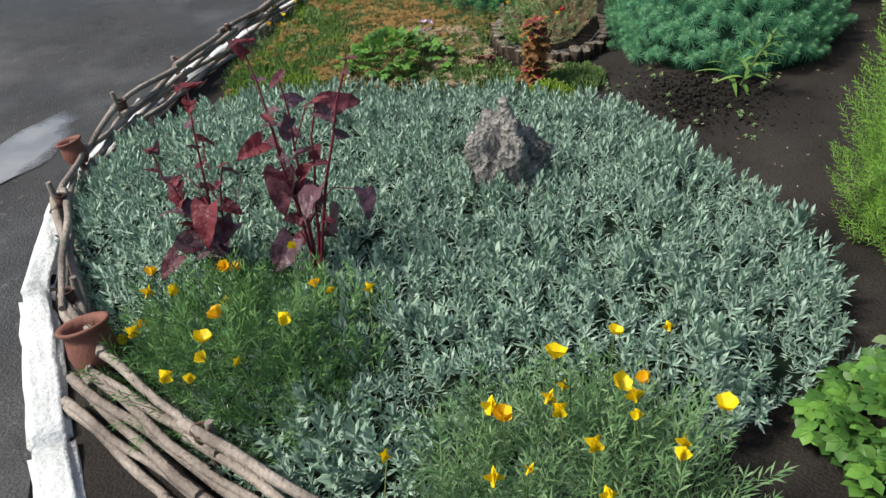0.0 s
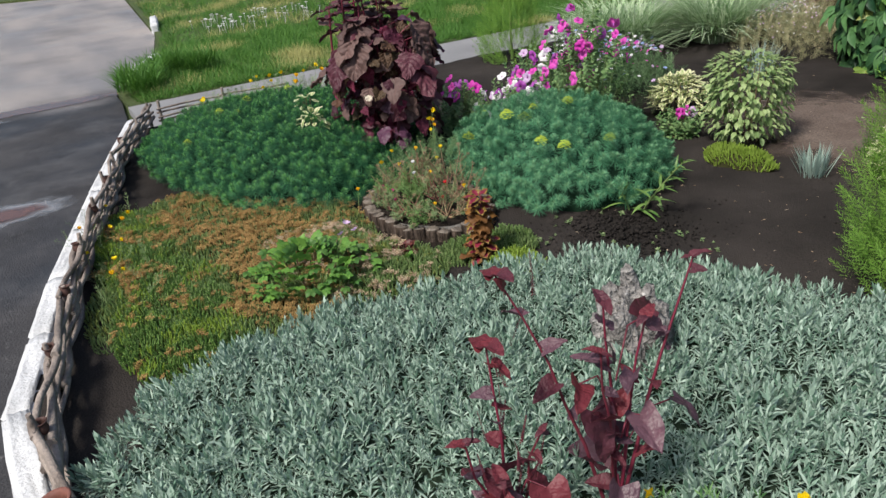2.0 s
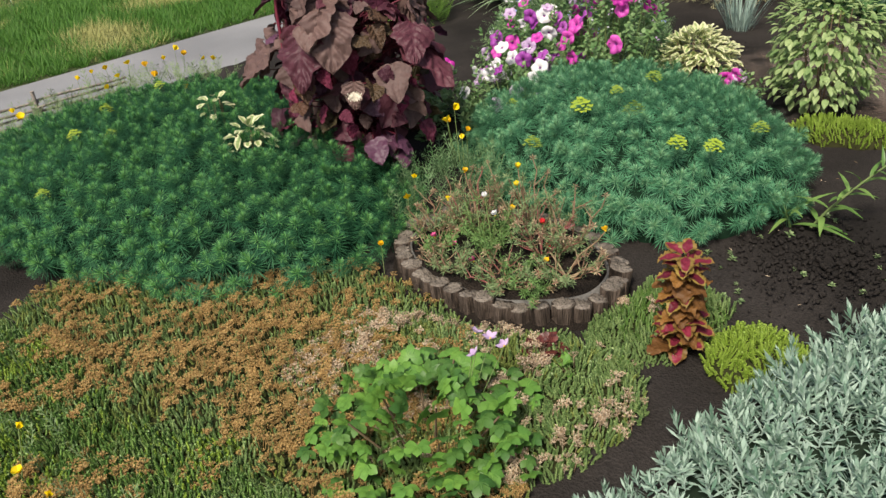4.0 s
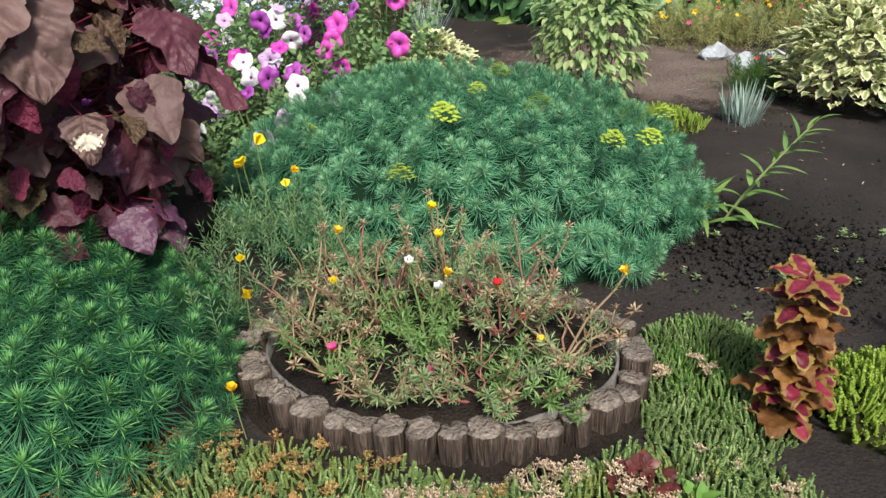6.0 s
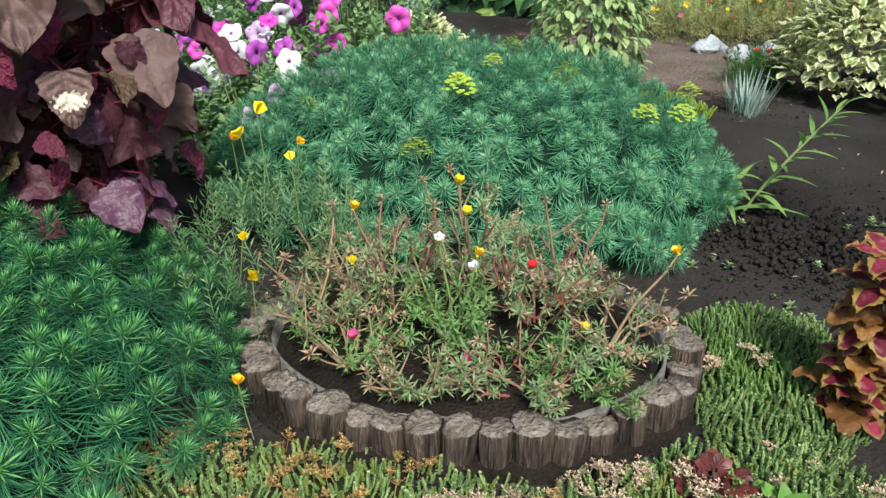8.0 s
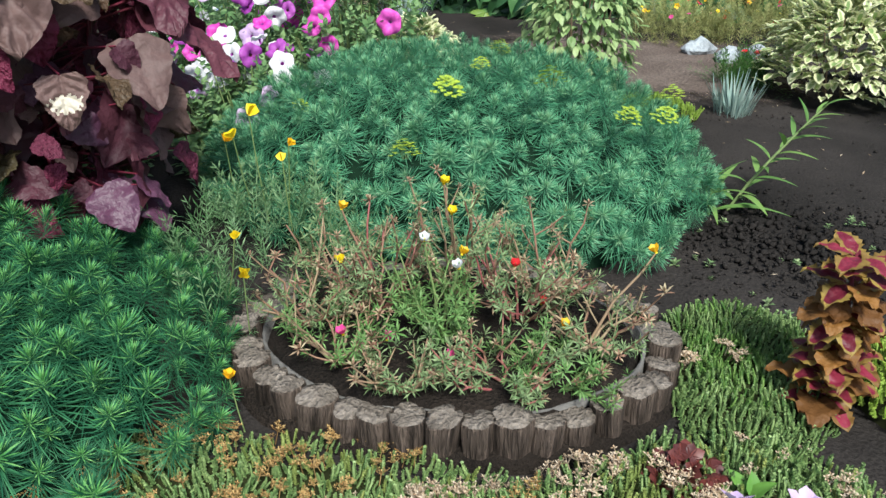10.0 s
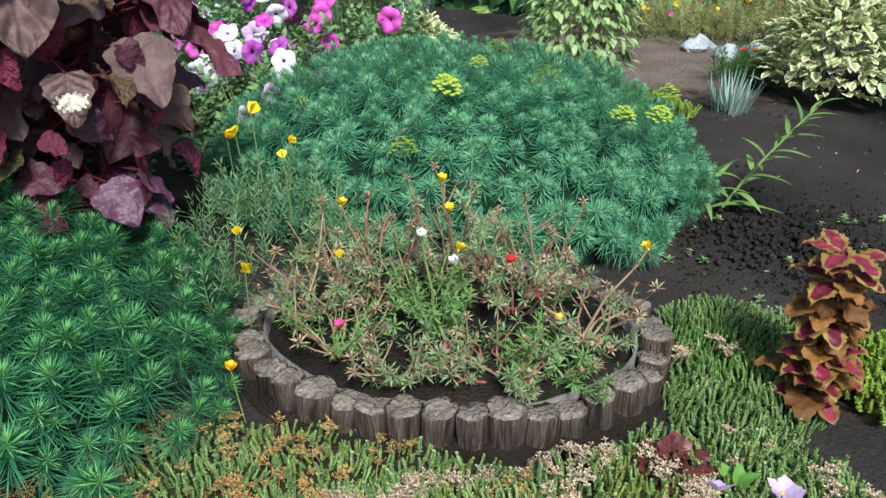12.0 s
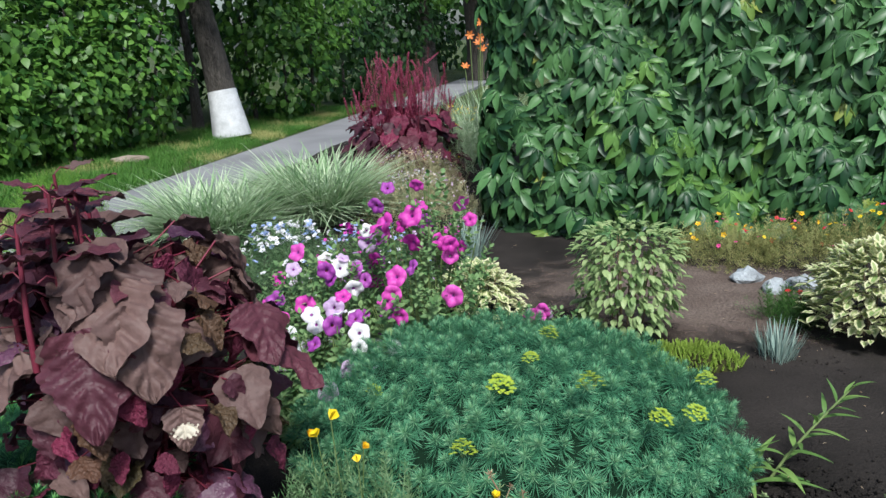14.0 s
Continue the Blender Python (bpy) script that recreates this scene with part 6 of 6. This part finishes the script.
xy = np.concatenate([xy, np.array([0.86, 0.95]) + r.normal(0, 1, (1300, 2)) * (0.24, 0.20), np.array([1.15, 2.75]) + r.normal(0, 1, (500, 2)) * (0.45, 0.4)])
n = len(xy)
heap = np.exp(-((xy[:, 0] - 0.85) / 0.35) ** 2 - ((xy[:, 1] - 1.0) / 0.3) ** 2)
size = 0.0022 + 0.006 * r.uniform(0, 1, n) ** 3 + 0.012 * heap * r.uniform(0.1, 1, n) ** 2
cv = np.array([[1, 0, 0], [-1, 0.2, 0], [0, 1, 0.1], [0.1, -1, 0], [0.1, 0, 0.9], [0, 0, -0.8]], float)
cf = np.array([[0, 2, 4], [2, 1, 4], [1, 3, 4], [3, 0, 4], [2, 0, 5], [1, 2, 5], [3, 1, 5], [0, 3, 5]])
crumbs.spread((cv, cf), np.column_stack([xy, 0.008 + size * 0.25]), turned(r.normal(0, 0.5, (n, 3)) + (0, 0, 1)), size[:, None] * r.uniform(0.5, 1.5, (n, 3)))
solo("soil_clods", crumbs.mesh("soil_clods", [SOIL]), "loose crumbs and clods of dark soil", "soil", kind="stuff")
lit = Soup()
n = 260
xy = np.column_stack([r.uniform(-0.6, 2.2, n), r.uniform(0.4, 4.4, n)])
lit.spread(needle(0.03, 0.006), np.column_stack([xy, np.full(n, 0.022)]), along(unit(np.column_stack([r.normal(0, 1, (n, 2)), r.uniform(-0.1, 0.15, n)]))), r.uniform(0.3, 1.0, n))
solo("straw_litter", lit.mesh("straw_litter", [DRY_PALE]), "scattered pale bits of straw on the soil", "litter", kind="stuff")
for x, y, sx, a in ((1.03, 3.56, 0.105, 20), (1.15, 3.36, 0.085, 70), (1.33, 3.42, 0.10, 140)):
    solo("stone", boulder((sx, sx * 0.75, sx * 0.62), a * 0.1, STONE, 0.3, 2), "angular bluish-white stone lying on dark soil", "stone", "white stones on the soil", m=pose(x, y, 0.04, 0, 0, a))


# ---- creeper wall ----
creeper = thing("creeper_wall", (0, 0, 0), "high wall wholly covered in green Virginia creeper", "climbing plant")
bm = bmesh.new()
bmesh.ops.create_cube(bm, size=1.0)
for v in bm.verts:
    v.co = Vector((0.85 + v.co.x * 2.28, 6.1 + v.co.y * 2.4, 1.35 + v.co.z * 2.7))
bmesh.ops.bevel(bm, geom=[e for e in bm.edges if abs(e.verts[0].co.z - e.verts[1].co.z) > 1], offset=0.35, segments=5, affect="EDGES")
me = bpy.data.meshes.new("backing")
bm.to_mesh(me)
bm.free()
# Plain wall block; the deep shade behind the leaves is in its colour.
me.materials.append(VINE_SHADE)
part("backing", me, creeper, "wall block, coloured near-black for the shade behind the leaves")


def palmate(seed, size):
    out = []
    for i, (a, k) in enumerate(((-80, 0.66), (-38, 0.92), (0, 1.0), (38, 0.92), (80, 0.66))):
        t = blade(0.150 * k * size, 0.060 * k * size, 5, 0.24, 0.42, 0.50, 2, 0.020, seed * 5 + i)
        d = np.array([[math.cos(radians(a)), math.sin(radians(a)), 0.12 * math.sin(seed + i)]])
        out.append(moved(t, (0, 0, 0), along(d)[0]))
    return merged(out)


PALM = [palmate(k, 1.0) for k in range(4)]
PALM_MESH = [Soup().add(*t).mesh("leaf", [m]) for t, m in zip(PALM, (VINE, VINE, VINE_LIGHT, VINE))]
r = np.random.default_rng(19)
n = 3100
face_u = r.uniform(-1.30, 3.6, n)
zz = 2.75 * r.uniform(0, 1, n) ** 0.9
px = np.clip(face_u, -0.27, 1.86)
over = face_u - px
ang = np.clip(np.abs(over) / 0.55, 0, 1) * math.pi / 2 * np.sign(over)
beyond = np.maximum(np.abs(over) - 0.55, 0)
lump = 0.09 * np.sin(px * 3.1 + 1) * np.sin(zz * 2.6) + 0.05 * np.sin(px * 7 + zz * 5) - 0.10 * np.clip(0.7 - zz, 0, 1) * -1
out = np.column_stack([np.sin(ang), -np.cos(ang), np.zeros(n)])
pos = np.column_stack([px + 0.40 * np.sin(ang), 5.28 - 0.40 * np.cos(ang) + beyond, zz]) + out * (0.02 + lump + r.uniform(0, 0.17, n))[:, None]
hang = unit(np.column_stack([r.normal(0, 0.30, n), r.normal(0, 0.12, n), np.full(n, -1.0)]) + out * r.uniform(0.1, 0.9, n)[:, None])
rot = along(hang, out + np.array([[0, 0, 0.5]]) + r.normal(0, 0.34, (n, 3)))
size = r.uniform(0.85, 1.5, n)
near = np.argsort(np.abs(pos[:, 0] - 0.5) + np.abs(zz - 0.8))[:280]
own = np.zeros(n, bool)
own[near] = True
for i in near:
    part("leaf", PALM_MESH[i % 4], creeper, m=to_matrix(pos[i], rot[i], size[i]))
s = Soup()
young = r.uniform(0, 1, n) < 0.022
light = (patchy(pos[:, [0, 2]], 2.2, 8.0) + 0.35 * (1.0 - zz) + r.normal(0, 0.12, n) > 0.58) & ~young
for k in range(4):
    w = ~own & (np.arange(n) % 4 == k)
    s.spread(PALM[k], pos[w & ~young & ~light], rot[w & ~young & ~light], size[w & ~young & ~light])
    s.spread(PALM[k], pos[w & light], rot[w & light], size[w & light], 2)
    s.spread(PALM[k], pos[w & young], rot[w & young], size[w & young] * 0.8, 1)
part("foliage", s.mesh("foliage", [VINE, VINE_YOUNG, VINE_LIGHT]), creeper, kind="stuff")
roof = Soup()
m = 260
p = np.column_stack([r.uniform(-0.7, 1.9, m), r.uniform(4.9, 7.2, m), 2.72 + r.uniform(0, 0.15, m)])
roof.spread(PALM[0], p, along(unit(r.normal(0, 1, (m, 3)) * (1, 1, 0.3))), r.uniform(0.8, 1.3, m))
part("foliage", roof.mesh("foliage", [VINE]), creeper, kind="stuff")

# ---- far border: crimson orach, tiger lilies ----
far = thing("orach", (-2.06, 7.1, 0), "clump of crimson orach with many tall seed spikes", "plant", "purple orach plants")
r = np.random.default_rng(23)
FAR_SPIKE = shoot(44, 0.032, 0.024, 0.26, -5, 55, 0, 62, 0.55)
for i in range(34):
    a, q = i * 2.4, 0.62 * math.sqrt((i + 0.5) / 34)
    x, y, h = q * math.cos(a), q * math.sin(a), r.uniform(1.08, 1.60) - 0.35 * q
    part("stem", Soup().add(*tube([(x * 0.6, y * 0.6, -0.02), (x, y, h)], np.array([0.006, 0.003]), 5)).mesh("stem", [STEM_RED]), far)
    s = Soup()
    k = r.uniform(0.45, 1.0, 9)
    s.spread(FAR_SPIKE, np.column_stack([x * k, y * k, h * (k - 0.12)]) + r.normal(0, 0.04, (9, 3)), turned(r.normal(0, 0.25, (9, 3)) + (0, 0, 1)), r.uniform(0.6, 1.15, 9))
    part("seed_spike", s.mesh("seed_spike", [ORACH_SEED]), far, "crimson seed spike", "stuff")
for i in range(170):
    a, k = i * 2.4, r.uniform()
    q = 0.70 * math.sqrt(1 - 0.5 * k) * r.uniform(0.7, 1)
    e = radians(r.uniform(-60, 0))
    d = np.array([[math.cos(a) * math.cos(e), math.sin(a) * math.cos(e), math.sin(e)]])
    part("leaf", (ORACH_LEAVES[:3] + ORACH_LEAVES_RED)[i % 6], far, m=to_matrix((q * math.cos(a), q * math.sin(a), 0.12 + 0.68 * k), along(d)[0], r.uniform(0.8, 1.4)))
lilies = thing("tiger_lily", (-1.55, 9.2, 0), "tall orange tiger lilies beyond the border", "flower")
cup = petal_cup(6, 0.075, 0.03, 20, [SALMON, ORANGE], 0.008)
for i in range(7):
    x, y, z = r.normal(0, 0.12), r.normal(0, 0.12), r.uniform(1.15, 1.75)
    part("stem", Soup().add(*tube([(x * 0.3, y * 0.3, 0), (x, y, z)], 0.006, 5)).mesh("stem", [STEM_GREEN]), lilies)
    part("flower", cup, lilies, m=pose(x, y, z, r.uniform(30, 90), 0, r.uniform(-40, 40)))


# ---- trees, hedge and verge beyond the footpath ----
HLEAF = [blade(0.15, 0.11, 3, 0.08, 0.25, 0.35, 2, 0.015, k, 0.4) for k in range(3)]


def leaf_cloud(cells, n, size, seed, spread=1.0):
    """Leaves in clumps round given (x, y, z, rx, ry, rz) bodies, denser toward the outside."""
    r = np.random.default_rng(seed)
    cells = np.array(cells, float)
    w = cells[:, 3] * cells[:, 4] + cells[:, 4] * cells[:, 5]
    which = r.choice(len(cells), n, p=w / w.sum())
    d = unit(r.normal(0, 1, (n, 3)))
    lumps = 1 + 0.14 * np.sin(d[:, 0] * 7 + which) + 0.12 * np.sin(d[:, 2] * 9 + which * 2)
    pos = cells[which, :3] + d * cells[which, 3:] * (r.uniform(0.55, 1.0, n) ** 0.5 * lumps)[:, None]
    keep = pos[:, 2] > -0.05
    pos, d = pos[keep], d[keep]
    n = len(pos)
    a = unit(d * 0.5 + r.normal(0, 0.5, (n, 3)) + (0, 0, -0.5))
    rot = along(a, d + np.array([[0, 0, 0.6]]) + r.normal(0, 0.3, (n, 3)))
    s = Soup()
    for k in range(3):
        m = np.arange(n) % 3 == k
        s.spread(HLEAF[k], pos[m], rot[m], r.uniform(0.6, 1.25, m.sum()) * size)
    return s


def tree(x, y, height, radius, lean, cells, n, label, seed, mat, whitewash=0.0, size=1.0, limbs=6):
    r = np.random.default_rng(seed)
    plant = thing("tree", (x, y, -0.08), label, "tree")
    u = np.linspace(0, 1, 10)
    pts = np.column_stack([lean[0] * u + 0.05 * np.sin(u * 6), lean[1] * u, height * u])
    rad = radius * (1.35 - 0.9 * u ** 0.6) * np.where(u < 0.02, 1.1, 1)
    part("trunk", Soup().add(*tube(pts, rad, 14)).mesh("trunk", [BARK]), plant)
    if whitewash:
        k = np.linspace(0, whitewash / height, 6)
        p2 = np.column_stack([np.interp(k, u, pts[:, c]) for c in range(3)])
        part("whitewash", Soup().add(*tube(p2, np.interp(k, u, rad) + 0.006, 14)).mesh("whitewash", [WHITEWASH]), plant, "whitewashed foot of the trunk")
    for i in range(limbs):
        o = pts[4 + i % 5]
        c = np.array(cells[i % len(cells)][:3]) - (x, y, 0)
        part("limb", Soup().add(*tube([tuple(o), tuple((o + c) / 2 + r.normal(0, 0.2, 3)), tuple(c)], np.array([radius * 0.4, radius * 0.25, radius * 0.08]), 6)).mesh("limb", [BARK]), plant)
    local = [(a - x, b - y, *rest) for a, b, *rest in cells]
    part("crown", leaf_cloud(local, n, size, seed).mesh("crown", [mat]), plant, kind="stuff")


tree(-6.62, 12.0, 6.5, 0.24, (-1.25, 0.2), [(-7.6, 12.2, 4.6, 2.4, 2.0, 1.7), (-6.4, 11.6, 5.4, 2.0, 1.8, 1.5), (-7.0, 11.2, 3.2, 1.1, 0.9, 0.8), (-8.4, 11.6, 3.4, 1.5, 1.2, 1.2)], 3600, "leaning street tree with whitewashed trunk foot", 31, HEDGE, 0.85, 1.25)
tree(-7.95, 13.2, 6.0, 0.09, (-0.4, 0.2), [(-8.4, 13.4, 4.4, 2.0, 1.8, 1.8)], 1200, "thin dark tree behind the hedge", 32, HEDGE_DEEP, 0, 1.3)
tree(-6.0, 26.0, 9.0, 0.34, (-0.3, 0.2), [(-6.2, 25.6, 5.6, 2.8, 2.2, 2.6), (-5.2, 25, 4.2, 1.6, 1.4, 1.6)], 2600, "old street tree with hanging branches", 33, HEDGE, 0, 1.5)
tree(-4.4, 29.0, 9.0, 0.50, (-1.0, 0.2), [(-4.6, 29, 6.0, 3.2, 2.4, 2.6)], 2200, "old leaning street tree with thick trunk", 34, HEDGE_DEEP, 0, 1.7)
tree(-3.2, 31.0, 9.0, 0.55, (-0.3, 0.2), [(-2.6, 31, 6.2, 3.6, 2.4, 3.0)], 2200, "old street tree with thick trunk", 35, HEDGE_DEEP, 0, 1.7)


def hedge(cells, n, label, seed, mat, size=1.0):
    bush = thing("bush", (cells[0][0], cells[0][1], -0.08), label, "bush", "bushes along the verge")
    local = [(a - cells[0][0], b - cells[0][1], *rest) for a, b, *rest in cells]
    for i, c in enumerate(local):
        part("stem", Soup().add(*tube([(c[0] * 0.8, c[1] * 0.8, 0), (c[0], c[1], c[2])], np.array([0.05, 0.02]), 6)).mesh("stem", [BARK]), bush)
    part("foliage", leaf_cloud(local, n, size, seed).mesh("foliage", [mat]), bush, kind="stuff")


hedge([(-8.4, 9.6, 1.2, 1.1, 1.2, 1.4), (-9.4, 9.0, 1.8, 1.3, 1.2, 1.9), (-8.7, 10.6, 2.4, 1.2, 1.0, 1.3)], 4200, "big bright green leafy bush beside the verge", 41, HEDGE, 1.0)
hedge([(-8.3, 7.6, 0.7, 0.9, 0.9, 0.8), (-9.8, 7.4, 1.4, 1.2, 1.0, 1.5)], 2400, "rounded green bush beside the verge", 42, HEDGE, 0.9)
hedge([(-10.6, 8.2, 2.6, 1.3, 1.2, 1.8), (-11.5, 9.5, 2.2, 1.5, 1.4, 2.4), (-10.6, 11.5, 2.4, 1.6, 1.4, 2.6)], 4200, "tall dark green bush behind the verge", 43, HEDGE_DEEP, 1.2)
hedge([(-7.9, 9.3, 0.9, 0.8, 0.9, 1.0), (-7.7, 10.7, 1.3, 0.9, 0.8, 1.3), (-8.4, 8.2, 0.8, 0.8, 0.8, 0.9)], 4600, "leafy bright green shrub at the edge of the verge", 49, HEDGE, 0.9)
hedge([(-6.9, 15.4, 1.5, 1.2, 1.3, 1.7), (-6.6, 16.6, 2.8, 1.4, 1.3, 1.6), (-7.6, 14.8, 2.6, 1.3, 1.0, 1.8)], 4200, "big bright green bush behind the whitewashed tree", 44, HEDGE, 1.1)
hedge([(-6.9, 19.5, 2.0, 1.4, 1.6, 2.4), (-6.6, 23.0, 2.4, 1.4, 1.8, 2.8), (-6.8, 27, 2.4, 1.5, 2.2, 2.8)], 4200, "dark leafy thicket along the footpath", 45, HEDGE_DEEP, 1.4)
hedge([(-12.5, 13, 2.5, 2.4, 2.0, 3.0), (-10.5, 17, 3.0, 2.6, 2.2, 3.4), (-15.5, 10, 2.6, 2.6, 2.4, 3.0)], 4800, "dark green thicket behind the verge", 46, HEDGE_DEEP, 1.8)
hedge([(-5.0, 38, 3, 5, 2, 4), (1.5, 36, 3.2, 5, 2, 4), (-12, 36, 3.2, 5, 2, 4.2)], 5200, "distant dark green trees across the end of the path", 47, HEDGE_DEEP, 3.0)
hedge([(3.6, 7.2, 0.8, 0.8, 0.8, 1.0), (4.6, 8.2, 1.2, 1.2, 1.0, 1.4)], 2200, "green bush beside the creeper wall", 48, HEDGE_DEEP, 0.9)
solo("brick", boulder((0.30, 0.12, 0.08), 3.3, BLOCK, 0.15, 3), "old pale weathered block lying in the verge grass", "brick", m=pose(-6.85, 9.1, -0.05, 0, 0, 25))

# verge grass
for i, (x, y) in enumerate([(-6.55, -0.42), (-7.1, -0.05), (-6.9, 0.35), (-6.1, -0.50)]):
    grass(x, y, 0.42, 0.26, 420, 0.010, LAWN, "tall weedy green grass at the corner of the verge", 140 + i, 0.5, "weedy grass at the verge corner", "verge_weeds")
TUFTS = [merged([moved(blade(0.07, 0.007, 1, 0.1, 0.3, 0.3, 1, 0, k, 0.6), (0.012 * math.cos(k * 2.4), 0.012 * math.sin(k * 2.4), 0), along(np.array([[math.cos(k * 2.4), math.sin(k * 2.4), 1.6]]))[0]) for k in range(8)])]
r = np.random.default_rng(29)


def turf(n, x0, x1, y0, y1, size, mats, label, dry=0.12):
    xy = np.column_stack([r.uniform(x0, x1, n), r.uniform(y0, y1, n)])
    xy = xy[(xy[:, 1] > np.interp(xy[:, 0], [-60, -11.5, -7.7, -6.6, -5.4], [4.7, 0.72, 0.02, -0.62, -0.62]))]
    s = Soup()
    w = patchy(xy, 0.9, 3.0) + r.normal(0, 0.15, len(xy)) > 0.5 - dry * 2
    for i, m in enumerate((~w, w)):
        s.spread(TUFTS[0], np.column_stack([xy[m], np.full(m.sum(), -0.087)]), turned(r.normal(0, 0.15, (m.sum(), 3)) + (0, 0, 1)), r.uniform(0.7, 1.5, m.sum()) * size, i)
    solo("verge_grass", s.mesh("verge_grass", mats), label, "grass", kind="stuff")


turf(11000, -9.5, -5.5, -0.6, 8.0, 1.6, [LAWN, LAWN_DRY], "green mown grass of the verge", 0.05)
turf(6000, -8.2, -5.5, 8.0, 18.0, 1.5, [LAWN, LAWN_DRY], "green mown grass of the verge")
turf(6000, -18.0, -9.5, 0.4, 10.0, 1.9, [LAWN, LAWN_DRY], "grass lawn with drying yellow patches", 0.16)
r = np.random.default_rng(37)
daisy = merged([moved(needle(0.03, 0.02), (0, 0, 0.12), along(np.array([[math.cos(i), math.sin(i), 0.4]]))[0]) for i in range(6)] + [tube([(0, 0, 0), (0, 0, 0.12)], 0.003, 3)])
p = np.column_stack([r.uniform(-11.6, -9.6, 70), r.uniform(1.2, 3.4, 70), np.full(70, -0.08)])
solo("daisies", Soup().spread(daisy, p, turned(r.normal(0, 0.1, (70, 3)) + (0, 0, 1)), r.uniform(0.8, 1.5, 70)).mesh("daisies", [WHITE]), "scattered small white daisies in the lawn", "flower", kind="stuff")
